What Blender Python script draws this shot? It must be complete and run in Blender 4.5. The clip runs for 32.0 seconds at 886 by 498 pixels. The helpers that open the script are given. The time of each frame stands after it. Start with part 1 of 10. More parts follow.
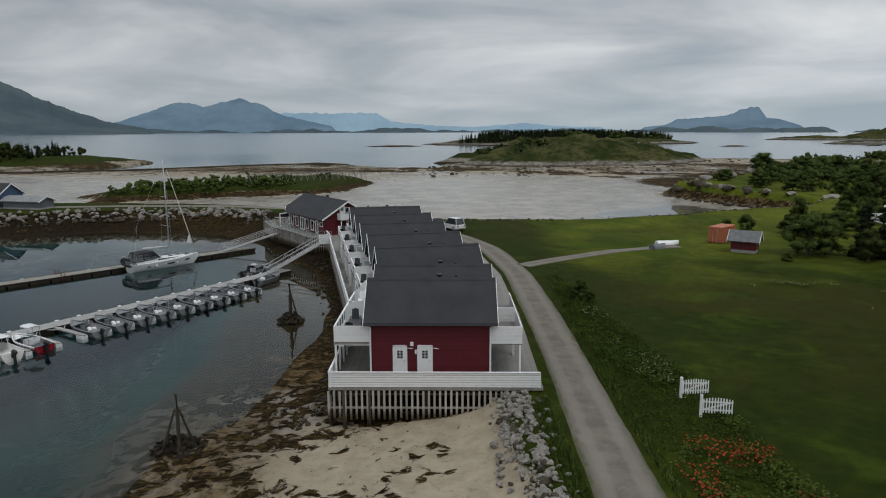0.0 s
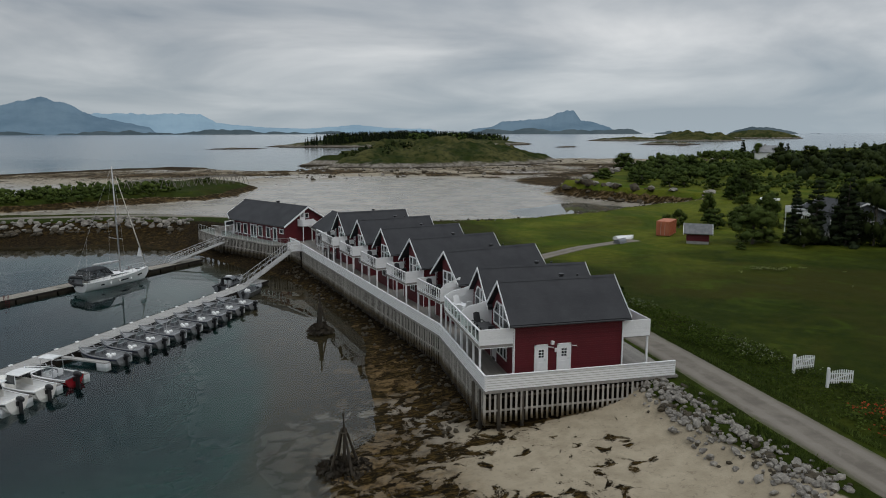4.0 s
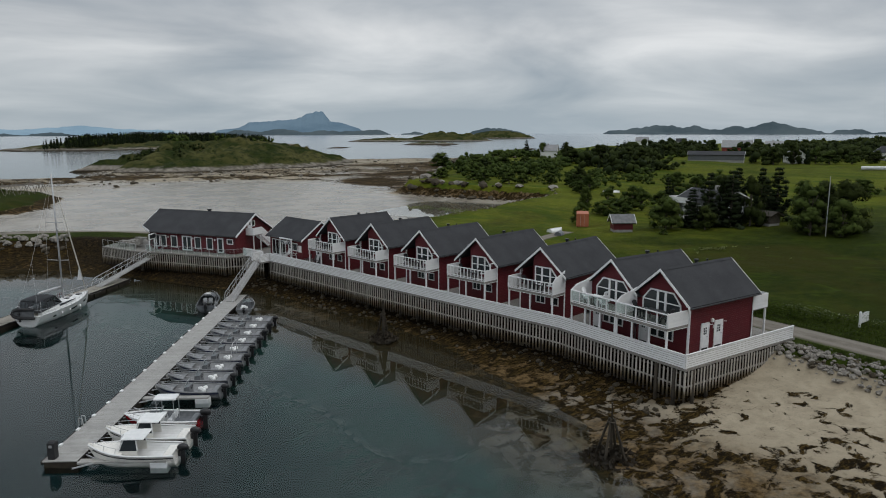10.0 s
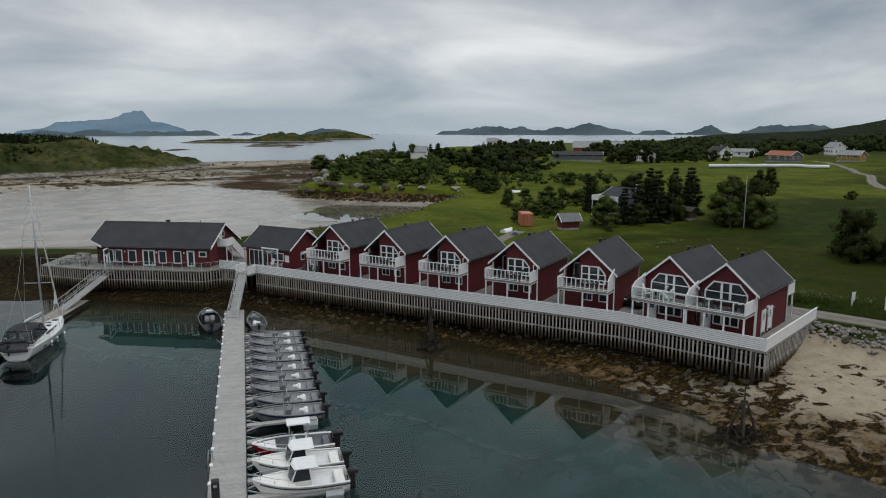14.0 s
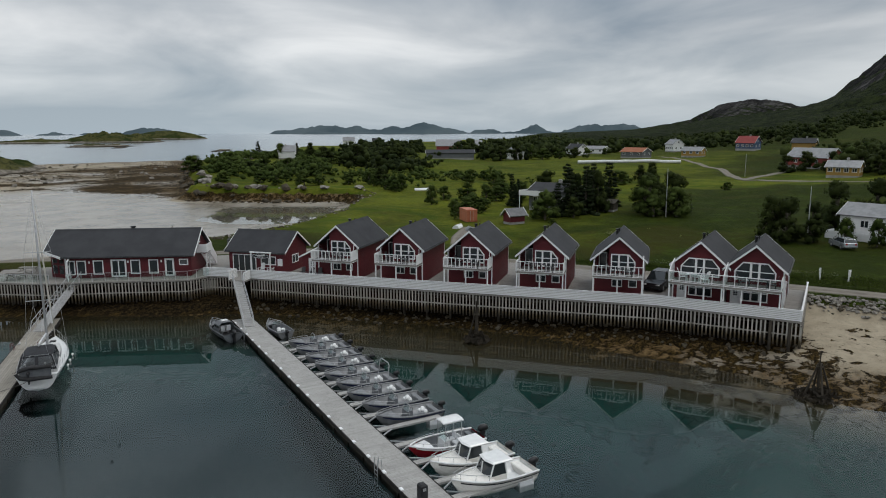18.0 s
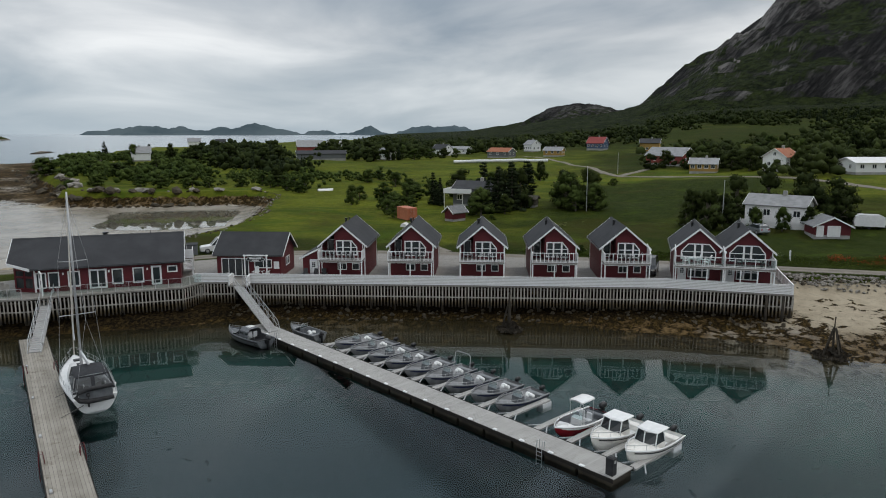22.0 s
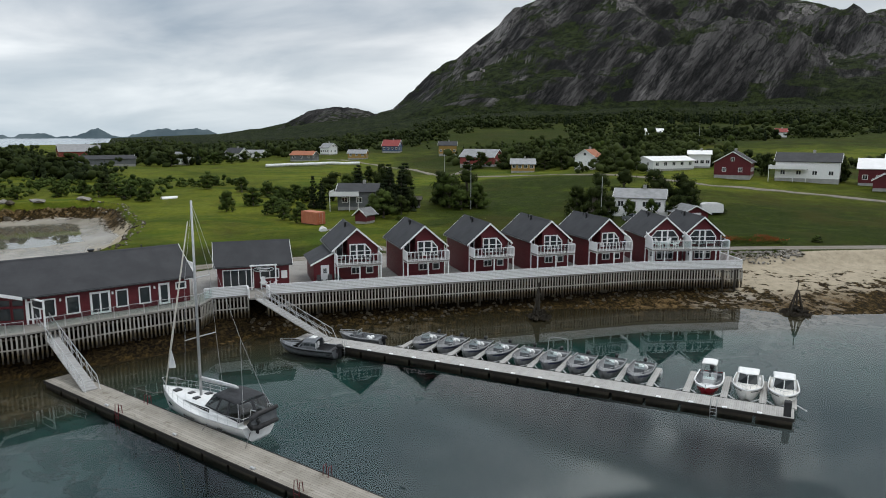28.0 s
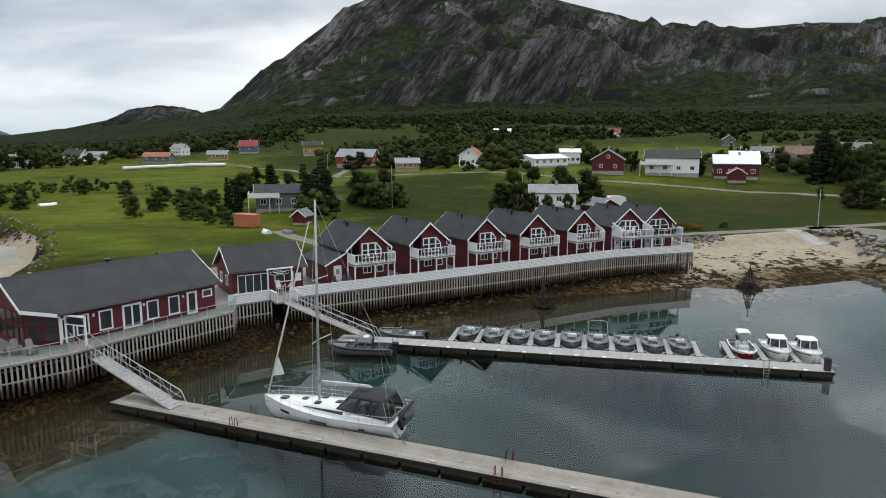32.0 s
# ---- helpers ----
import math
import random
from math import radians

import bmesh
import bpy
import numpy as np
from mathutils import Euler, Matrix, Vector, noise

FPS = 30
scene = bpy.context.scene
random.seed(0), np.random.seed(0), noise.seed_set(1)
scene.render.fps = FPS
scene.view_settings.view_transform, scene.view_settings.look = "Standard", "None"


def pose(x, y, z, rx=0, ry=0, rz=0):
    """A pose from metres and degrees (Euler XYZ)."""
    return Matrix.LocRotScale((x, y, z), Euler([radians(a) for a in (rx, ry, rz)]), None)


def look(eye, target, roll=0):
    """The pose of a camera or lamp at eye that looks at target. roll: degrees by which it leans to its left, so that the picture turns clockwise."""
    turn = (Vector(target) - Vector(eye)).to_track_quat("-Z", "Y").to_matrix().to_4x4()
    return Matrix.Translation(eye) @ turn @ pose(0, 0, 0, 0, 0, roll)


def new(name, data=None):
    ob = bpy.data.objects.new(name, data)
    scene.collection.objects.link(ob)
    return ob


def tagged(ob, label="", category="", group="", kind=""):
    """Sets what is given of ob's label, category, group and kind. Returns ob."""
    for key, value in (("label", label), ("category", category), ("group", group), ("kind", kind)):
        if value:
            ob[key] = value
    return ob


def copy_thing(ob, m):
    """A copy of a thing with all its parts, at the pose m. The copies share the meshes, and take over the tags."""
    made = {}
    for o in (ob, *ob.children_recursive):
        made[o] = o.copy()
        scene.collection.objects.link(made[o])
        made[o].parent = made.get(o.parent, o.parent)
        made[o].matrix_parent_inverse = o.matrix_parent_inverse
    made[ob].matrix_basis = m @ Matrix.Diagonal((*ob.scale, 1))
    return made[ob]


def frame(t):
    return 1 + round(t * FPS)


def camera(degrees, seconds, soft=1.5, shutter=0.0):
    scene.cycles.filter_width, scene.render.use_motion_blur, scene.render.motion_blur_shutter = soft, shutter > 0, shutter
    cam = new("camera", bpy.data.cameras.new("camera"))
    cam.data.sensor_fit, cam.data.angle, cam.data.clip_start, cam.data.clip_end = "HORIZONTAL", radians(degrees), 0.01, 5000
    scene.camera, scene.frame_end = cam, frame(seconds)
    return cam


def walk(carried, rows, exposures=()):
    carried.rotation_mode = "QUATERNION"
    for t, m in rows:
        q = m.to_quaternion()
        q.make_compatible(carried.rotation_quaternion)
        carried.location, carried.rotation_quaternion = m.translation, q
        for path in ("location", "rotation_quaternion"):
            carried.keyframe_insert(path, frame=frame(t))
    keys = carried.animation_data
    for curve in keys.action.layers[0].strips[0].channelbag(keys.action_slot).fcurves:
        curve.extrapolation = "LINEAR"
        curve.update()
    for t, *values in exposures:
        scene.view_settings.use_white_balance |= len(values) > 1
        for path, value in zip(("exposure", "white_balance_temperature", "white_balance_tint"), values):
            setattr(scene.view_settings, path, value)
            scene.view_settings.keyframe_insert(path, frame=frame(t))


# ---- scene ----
# camera: seconds, place in metres, turn in degrees
cam = camera(64.9, 32.0, soft=1.0)
ROWS = [
    (0.0, 1.115, 0.587, 18.716, 80.220, 0.108, 0.560),
    (0.5, -1.271, 0.543, 18.711, 80.252, 0.080, -1.129),
    (1.0, -3.645, 0.596, 18.736, 80.251, 0.077, -2.853),
    (1.5, -6.018, 0.680, 18.756, 80.229, 0.112, -4.593),
    (2.0, -8.408, 0.799, 18.723, 80.255, 0.100, -6.315),
    (2.5, -10.784, 1.021, 18.749, 80.269, 0.106, -8.060),
    (3.0, -13.161, 1.316, 18.839, 80.281, 0.119, -9.765),
    (3.5, -15.510, 1.712, 18.896, 80.320, 0.101, -11.485),
    (5.5, -24.695, 4.076, 18.823, 80.317, 0.072, -18.334),
    (6.0, -26.945, 4.855, 18.783, 80.316, 0.105, -20.049),
    (6.5, -29.186, 5.599, 18.843, 80.316, 0.126, -21.810),
    (7.0, -31.442, 6.374, 18.989, 80.281, 0.099, -23.521),
    (7.5, -33.624, 7.255, 19.040, 80.274, 0.107, -25.218),
    (8.0, -35.764, 8.247, 19.011, 80.313, 0.072, -26.896),
    (8.5, -37.919, 9.277, 18.944, 80.341, 0.086, -28.610),
    (9.0, -40.015, 10.343, 18.902, 80.345, 0.129, -30.298),
    (9.5, -42.127, 11.464, 18.912, 80.358, 0.123, -32.007),
    (10.0, -44.134, 12.686, 18.966, 80.381, 0.153, -33.639),
    (10.5, -46.098, 13.964, 19.071, 80.347, 0.152, -35.235),
    (11.0, -48.047, 15.311, 19.133, 80.384, 0.119, -36.876),
    (11.5, -49.982, 16.693, 19.220, 80.378, 0.108, -38.619),
    (12.0, -51.873, 18.133, 19.282, 80.399, 0.132, -40.376),
    (12.5, -53.690, 19.661, 19.313, 80.408, 0.102, -42.123),
    (13.0, -55.431, 21.213, 19.387, 80.418, 0.123, -43.836),
    (13.5, -57.175, 22.829, 19.464, 80.398, 0.156, -45.557),
    (14.0, -58.845, 24.501, 19.500, 80.388, 0.141, -47.221),
    (14.5, -60.425, 26.228, 19.497, 80.392, 0.162, -48.878),
    (16.5, -66.405, 33.500, 19.420, 80.332, 0.169, -55.711),
    (17.0, -67.837, 35.354, 19.425, 80.309, 0.185, -57.410),
    (17.5, -69.179, 37.277, 19.372, 80.332, 0.177, -59.115),
    (18.0, -70.431, 39.220, 19.346, 80.290, 0.212, -60.754),
    (18.5, -71.700, 41.238, 19.308, 80.302, 0.157, -62.452),
    (19.0, -72.908, 43.255, 19.346, 80.284, 0.136, -64.193),
    (19.5, -74.044, 45.272, 19.364, 80.296, 0.108, -65.912),
    (20.0, -75.151, 47.304, 19.379, 80.313, 0.080, -67.629),
    (20.5, -76.198, 49.356, 19.329, 80.347, 0.062, -69.356),
    (21.0, -77.155, 51.432, 19.230, 80.354, 0.056, -71.024),
    (21.5, -78.037, 53.542, 19.139, 80.339, 0.050, -72.710),
    (22.0, -78.814, 55.681, 19.029, 80.369, 0.043, -74.404),
    (22.5, -79.531, 57.848, 18.990, 80.337, -0.003, -76.067),
    (23.0, -80.189, 60.079, 18.955, 80.363, -0.030, -77.760),
    (23.5, -80.831, 62.290, 18.893, 80.404, -0.047, -79.472),
    (24.0, -81.428, 64.499, 18.908, 80.421, -0.052, -81.144),
    (24.5, -81.980, 66.732, 18.873, 80.459, -0.038, -82.866),
    (25.0, -82.442, 68.991, 18.894, 80.482, -0.053, -84.557),
    (25.5, -82.852, 71.343, 18.949, 80.482, -0.059, -86.328),
    (27.5, -83.719, 80.667, 18.952, 80.613, -0.025, -93.253),
    (28.0, -83.797, 83.056, 18.923, 80.631, -0.030, -95.024),
    (28.5, -83.770, 85.450, 18.909, 80.630, -0.026, -96.805),
    (29.0, -83.698, 87.858, 18.877, 80.623, -0.021, -98.567),
    (29.5, -83.534, 90.222, 18.853, 80.621, -0.027, -100.310),
    (30.0, -83.296, 92.602, 18.826, 80.620, -0.013, -102.073),
    (30.5, -82.981, 94.966, 18.786, 80.628, 0.002, -103.847),
    (31.0, -82.607, 97.322, 18.779, 80.633, 0.027, -105.621),
    (31.5, -82.156, 99.659, 18.744, 80.632, 0.030, -107.377),
    (32.0, -81.630, 101.972, 18.743, 80.645, 0.042, -109.123),
]
walk(cam, [(t, pose(x, y, z, rx, ry, rz)) for t, x, y, z, rx, ry, rz in ROWS],
     exposures=[(0, -0.05), (6, -0.12), (13, 0.02), (19, 0.08), (25, 0.36), (32, 0.66)])

# ---- sky and light ----
world = bpy.data.worlds.new("overcast_sky")
scene.world = world
world.use_nodes = True
wt = world.node_tree
wt.nodes.clear()


def wn(kind, **kw):
    n = wt.nodes.new(kind)
    for k, v in kw.items():
        n.inputs[k].default_value = v
    return n


SUN_EL, SUN_AZ = radians(62), radians(130)
sky = wt.nodes.new("ShaderNodeTexSky")
sky.sky_type = "NISHITA"
sky.sun_disc = False
sky.sun_elevation, sky.sun_rotation = SUN_EL, SUN_AZ
coord = wt.nodes.new("ShaderNodeTexCoord")
sep = wt.nodes.new("ShaderNodeSeparateXYZ")
wt.links.new(coord.outputs["Generated"], sep.inputs[0])


def wmath(op, a, b=None):
    n = wt.nodes.new("ShaderNodeMath")
    n.operation = op
    for i, v in enumerate((a, b)):
        if v is None:
            continue
        if isinstance(v, (int, float)):
            n.inputs[i].default_value = v
        else:
            wt.links.new(v, n.inputs[i])
    return n.outputs[0]


# cloud deck: directions spread over a flat layer overhead
up = wmath("MAXIMUM", wmath("ADD", sep.outputs[2], 0.17), 0.06)
cx, cy = wmath("DIVIDE", sep.outputs[0], up), wmath("DIVIDE", sep.outputs[1], up)
comb = wt.nodes.new("ShaderNodeCombineXYZ")
wt.links.new(cx, comb.inputs[0]), wt.links.new(cy, comb.inputs[1])
deck_noise = wn("ShaderNodeTexNoise", Scale=0.78, Detail=6.0, Roughness=0.50, Distortion=0.45)
wt.links.new(comb.outputs[0], deck_noise.inputs["Vector"])
band_noise = wn("ShaderNodeTexNoise", Scale=0.32, Detail=3.0, Roughness=0.5, Distortion=0.2)
wt.links.new(comb.outputs[0], band_noise.inputs["Vector"])
mixv = wmath("ADD", wmath("MULTIPLY", deck_noise.outputs["Fac"], 0.6), wmath("MULTIPLY", band_noise.outputs["Fac"], 0.45))
ramp = wt.nodes.new("ShaderNodeValToRGB")
ramp.color_ramp.elements[0].position, ramp.color_ramp.elements[0].color = 0.41, (0.29, 0.345, 0.405, 1)
ramp.color_ramp.elements[1].position, ramp.color_ramp.elements[1].color = 0.64, (0.86, 0.875, 0.885, 1)
e = ramp.color_ramp.elements.new(0.52)
e.color = (0.52, 0.555, 0.59, 1)
wt.links.new(mixv, ramp.inputs[0])
# blue-grey band low over the horizon
low = wt.nodes.new("ShaderNodeMapRange")
low.inputs["From Min"].default_value, low.inputs["From Max"].default_value = 0.0, 0.13
low.inputs["To Min"].default_value, low.inputs["To Max"].default_value = 0.75, 0.0
wt.links.new(sep.outputs[2], low.inputs["Value"])
mixlow = wt.nodes.new("ShaderNodeMix")
mixlow.data_type = "RGBA"
mixlow.inputs[7].default_value = (0.42, 0.50, 0.56, 1)
wt.links.new(low.outputs[0], mixlow.inputs[0])
wt.links.new(ramp.outputs[0], mixlow.inputs[6])
# an overcast sky is brightest overhead
lift = wt.nodes.new("ShaderNodeMapRange")
lift.interpolation_type = "SMOOTHSTEP"
lift.inputs["From Min"].default_value, lift.inputs["From Max"].default_value = 0.34, 0.90
lift.inputs["To Min"].default_value, lift.inputs["To Max"].default_value = 0.90, 2.05
wt.links.new(sep.outputs[2], lift.inputs["Value"])
bg_sky, bg_cloud = wt.nodes.new("ShaderNodeBackground"), wt.nodes.new("ShaderNodeBackground")
bg_sky.inputs["Strength"].default_value = 0.06
# the cloud is thinnest towards the north-east
fair = wmath("MAXIMUM", wmath("ADD", wmath("MULTIPLY", sep.outputs[0], 0.66), wmath("MULTIPLY", sep.outputs[1], 0.75)), 0.0)
side = wmath("ADD", wmath("MULTIPLY", wmath("MULTIPLY", fair, fair), 0.21), 0.89)
wt.links.new(wmath("MULTIPLY", lift.outputs[0], side), bg_cloud.inputs["Strength"])
wt.links.new(sky.outputs[0], bg_sky.inputs["Color"])
wt.links.new(mixlow.outputs[2], bg_cloud.inputs["Color"])
mixs = wt.nodes.new("ShaderNodeMixShader")
mixs.inputs[0].default_value = 0.92
wt.links.new(bg_sky.outputs[0], mixs.inputs[1]), wt.links.new(bg_cloud.outputs[0], mixs.inputs[2])
wout = wt.nodes.new("ShaderNodeOutputWorld")
wt.links.new(mixs.outputs[0], wout.inputs[0])

sun_data = bpy.data.lights.new("sun", "SUN")
sun_data.energy, sun_data.angle, sun_data.color = 0.60, radians(22), (1.0, 0.97, 0.93)
sun = new("sun", sun_data)
sun.matrix_world = look((0, 0, 0), (-math.sin(SUN_AZ) * math.cos(SUN_EL), -math.cos(SUN_AZ) * math.cos(SUN_EL), -math.sin(SUN_EL)))

# ---- materials ----
class Nodes:
    """A small node writer for one material."""

    def __init__(self, name):
        self.m = bpy.data.materials.new(name)
        self.m.use_nodes = True
        self.t = self.m.node_tree
        self.t.nodes.clear()
        self.out = self.t.nodes.new("ShaderNodeOutputMaterial")
        self.bsdf = self.t.nodes.new("ShaderNodeBsdfPrincipled")
        self.link(self.bsdf.outputs[0], self.out.inputs[0])

    def link(self, a, b):
        self.t.links.new(a, b)

    def put(self, sock, v):
        if isinstance(v, bpy.types.NodeSocket):
            self.link(v, sock)
        elif isinstance(v, (tuple, list)) and len(v) == 3 and sock.type == "RGBA":
            sock.default_value = (*v, 1)
        else:
            sock.default_value = v

    def node(self, kind, **kw):
        n = self.t.nodes.new(kind)
        for k, v in kw.items():
            self.put(n.inputs[k], v)
        return n

    def pos(self, stretch=(1, 1, 1), local=False):
        src = self.node("ShaderNodeTexCoord").outputs["Object"] if local else self.node("ShaderNodeNewGeometry").outputs["Position"]
        mp = self.node("ShaderNodeMapping", Scale=stretch)
        self.link(src, mp.inputs["Vector"])
        return mp.outputs[0]

    def noise(self, scale, detail=4.0, rough=0.55, vec=None, warp=0.0):
        n = self.node("ShaderNodeTexNoise", Scale=scale, Detail=detail, Roughness=rough, Distortion=warp)
        self.link(vec if vec is not None else self.pos(), n.inputs["Vector"])
        return n.outputs["Fac"]

    def math(self, op, a, b=0.0, c=0.0):
        n = self.node("ShaderNodeMath")
        n.operation = op
        for i, v in enumerate((a, b, c)):
            self.put(n.inputs[i], v)
        return n.outputs[0]

    def ramp(self, v, lo, hi, a=0.0, b=1.0, soft=True):
        n = self.node("ShaderNodeMapRange")
        n.interpolation_type = "SMOOTHSTEP" if soft else "LINEAR"
        n.clamp = True
        for k, w in zip(("Value", "From Min", "From Max", "To Min", "To Max"), (v, lo, hi, a, b)):
            self.put(n.inputs[k], w)
        return n.outputs[0]

    def mix(self, f, a, b):
        n = self.node("ShaderNodeMix")
        n.data_type = "RGBA"
        self.put(n.inputs[0], f), self.put(n.inputs[6], a), self.put(n.inputs[7], b)
        return n.outputs[2]

    def bump(self, h, strength=0.3, dist=0.02):
        n = self.node("ShaderNodeBump", Strength=strength, Distance=dist, Height=h)
        self.link(n.outputs[0], self.bsdf.inputs["Normal"])

    def set(self, **kw):
        for k, v in kw.items():
            self.put(self.bsdf.inputs[k.replace("_", " ")], v)
        return self.m


def plain(name, a, b, rough=0.6, metal=0.0, scale=3.0, fine=40.0, local=True, stretch=(1, 1, 1), bump=0.15, dist=0.004, spec=0.4):
    """Two tones that vary at two scales, with a fine relief."""
    n = Nodes(name)
    p = n.pos(stretch, local)
    big, small = n.noise(scale, 3.0, 0.6, p), n.noise(fine, 3.0, 0.6, p)
    f = n.math("ADD", n.math("MULTIPLY", n.ramp(big, 0.3, 0.7), 0.65), n.math("MULTIPLY", small, 0.35))
    rnd = n.node("ShaderNodeObjectInfo").outputs["Random"]
    f = n.math("ADD", f, n.math("MULTIPLY", n.math("SUBTRACT", rnd, 0.5), 0.35))
    n.bump(small, bump, dist)
    return n.set(Base_Color=n.mix(f, a, b), Roughness=n.ramp(small, 0.2, 0.8, max(0.02, rough - 0.08), min(1, rough + 0.08)), Metallic=metal, Specular_IOR_Level=spec)


def boards(name, a, b, pitch, axis, rough=0.55, gap=0.12, depth=0.012, grain=(1, 1, 1), weather=None, local=True, joint=0.0):
    """Lapped or butted boards along a surface: a relief that repeats every pitch along the axis, and a tone of its own for each board."""
    n = Nodes(name)
    p = n.pos((1, 1, 1), local)
    s = n.node("ShaderNodeSeparateXYZ")
    n.link(p, s.inputs[0])
    v = n.math("DIVIDE", s.outputs[axis], pitch)
    saw = n.math("FRACT", v)
    lap = n.math("MULTIPLY", n.ramp(saw, 0.0, gap), n.math("SUBTRACT", 1.0, n.math("MULTIPLY", saw, 0.35)))
    idx = n.math("FLOOR", v)
    wn_ = n.node("ShaderNodeTexWhiteNoise")
    wn_.noise_dimensions = "1D"
    n.link(idx, wn_.inputs["W"])
    g = n.noise(6.0, 5.0, 0.6, n.pos(grain, local))
    big = n.noise(0.7, 3.0, 0.6, p)
    f = n.math("ADD", n.math("MULTIPLY", wn_.outputs["Value"], 0.35), n.math("ADD", n.math("MULTIPLY", g, 0.35), n.math("MULTIPLY", n.ramp(big, 0.3, 0.7), 0.3)))
    col = n.mix(f, a, b)
    if weather:
        col = n.mix(n.math("MULTIPLY", n.ramp(n.noise(1.6, 5.0, 0.65, p, 0.4), 0.52, 0.72), weather[0]), col, weather[1])
    if joint:
        # open joints: the shade in their gaps is put into the colour
        col = n.mix(n.math("MULTIPLY", n.ramp(saw, gap * 1.4, gap * 0.4), joint), col, (0.03, 0.027, 0.022))
    n.bump(n.math("ADD", lap, n.math("MULTIPLY", g, 0.12)), 0.9, depth)
    return n.set(Base_Color=col, Roughness=n.ramp(g, 0.2, 0.8, rough - 0.08, rough + 0.1), Specular_IOR_Level=0.35)


M_RED = boards("red_clapboard", (0.078, 0.0075, 0.012), (0.122, 0.013, 0.018), 0.145, 2, 0.55, grain=(1, 1, 6), weather=(0.35, (0.088, 0.017, 0.018)))
M_REDB = boards("red_clapboard_faded", (0.22, 0.040, 0.034), (0.30, 0.065, 0.055), 0.16, 2, 0.65, grain=(1, 1, 6))
M_WHITE = plain("white_paint", (0.74, 0.745, 0.745), (0.86, 0.86, 0.855), 0.45, bump=0.05)
M_WBOARD = boards("white_boards", (0.72, 0.725, 0.725), (0.85, 0.85, 0.845), 0.135, 2, 0.5, grain=(1, 1, 5), weather=(0.25, (0.50, 0.51, 0.49)))
M_ROOF = None


def roofing():
    n = Nodes("dark_roof_sheets")
    p = n.pos((1, 1, 1), True)
    big, fine = n.noise(0.5, 4.0, 0.6, p), n.noise(30, 4.0, 0.7, p)
    s = n.node("ShaderNodeSeparateXYZ")
    n.link(p, s.inputs[0])
    # overlapping felt courses run along the slope
    saw = n.math("FRACT", n.math("DIVIDE", s.outputs[2], 0.21))
    f = n.math("ADD", n.math("MULTIPLY", n.ramp(big, 0.3, 0.7), 0.5), n.math("MULTIPLY", fine, 0.5))
    n.bump(n.math("ADD", n.math("MULTIPLY", fine, 0.4), n.ramp(saw, 0.0, 0.12)), 0.55, 0.006)
    return n.set(Base_Color=n.mix(f, (0.022, 0.023, 0.026), (0.048, 0.049, 0.053)), Roughness=n.ramp(fine, 0.2, 0.8, 0.68, 0.9), Specular_IOR_Level=0.3)


M_ROOF = roofing()
M_DECK = boards("weathered_deck", (0.165, 0.152, 0.135), (0.295, 0.280, 0.255), 0.145, 0, 0.75, 0.08, 0.006, grain=(8, 1, 1), weather=(0.5, (0.20, 0.185, 0.165)), joint=0.5)
M_DOCKA = boards("pale_dock_planks", (0.27, 0.265, 0.25), (0.42, 0.41, 0.39), 0.14, 1, 0.8, 0.10, 0.010, grain=(1, 8, 1), weather=(0.6, (0.20, 0.192, 0.175)), joint=0.55)
M_DOCKB = boards("old_dock_planks", (0.185, 0.168, 0.140), (0.365, 0.338, 0.292), 0.19, 0, 0.8, 0.10, 0.010, grain=(6, 0.35, 1), weather=(0.8, (0.135, 0.115, 0.085)), joint=0.65)
def slats():
    """Grey weathered timber, dark with weed below the tide mark."""
    n = Nodes("grey_slats")
    p, q = n.pos((1, 1, 0.25), True), n.pos()
    s = n.node("ShaderNodeSeparateXYZ")
    n.link(q, s.inputs[0])
    g, rnd = n.noise(14, 4, 0.6, p), n.node("ShaderNodeObjectInfo").outputs["Random"]
    col = n.mix(n.math("ADD", n.math("MULTIPLY", g, 0.55), n.math("MULTIPLY", rnd, 0.45)), (0.19, 0.175, 0.152), (0.50, 0.472, 0.42))
    tide = n.math("ADD", s.outputs[2], n.math("MULTIPLY", n.math("SUBTRACT", n.noise(0.9, 4, 0.65, q), 0.5), 0.9))
    n.bump(g, 0.3, 0.004)
    col = n.mix(n.ramp(tide, 1.45, 2.15), n.mix(g, (0.040, 0.029, 0.013), (0.135, 0.100, 0.048)), col)
    return n.set(Base_Color=n.mix(n.ramp(tide, 0.95, 1.60), (0.012, 0.009, 0.006), col), Roughness=0.8)


M_SLAT = slats()
M_PILE = plain("wet_piles", (0.016, 0.013, 0.009), (0.055, 0.043, 0.028), 0.7, scale=1.5, fine=12, bump=0.4, dist=0.02)
M_GALV = plain("galvanised_steel", (0.38, 0.385, 0.39), (0.54, 0.545, 0.55), 0.48, 0.5, bump=0.05)
M_BLACK = plain("black_plastic", (0.012, 0.012, 0.013), (0.030, 0.030, 0.032), 0.35, bump=0.05)
M_RUBBER = plain("dark_rubber", (0.016, 0.016, 0.017), (0.040, 0.040, 0.042), 0.7, bump=0.1)
M_CANVAS = plain("black_canvas", (0.014, 0.015, 0.017), (0.038, 0.040, 0.045), 0.85, bump=0.3, fine=20, dist=0.02)
M_GEL = plain("white_gelcoat", (0.70, 0.71, 0.70), (0.82, 0.82, 0.81), 0.18, bump=0.02, spec=0.55)
M_CREAM = plain("cream_gelcoat", (0.72, 0.70, 0.65), (0.82, 0.80, 0.75), 0.25, bump=0.02, spec=0.5)
M_REDGEL = plain("red_gelcoat", (0.20, 0.008, 0.014), (0.27, 0.014, 0.020), 0.2, bump=0.02, spec=0.55)
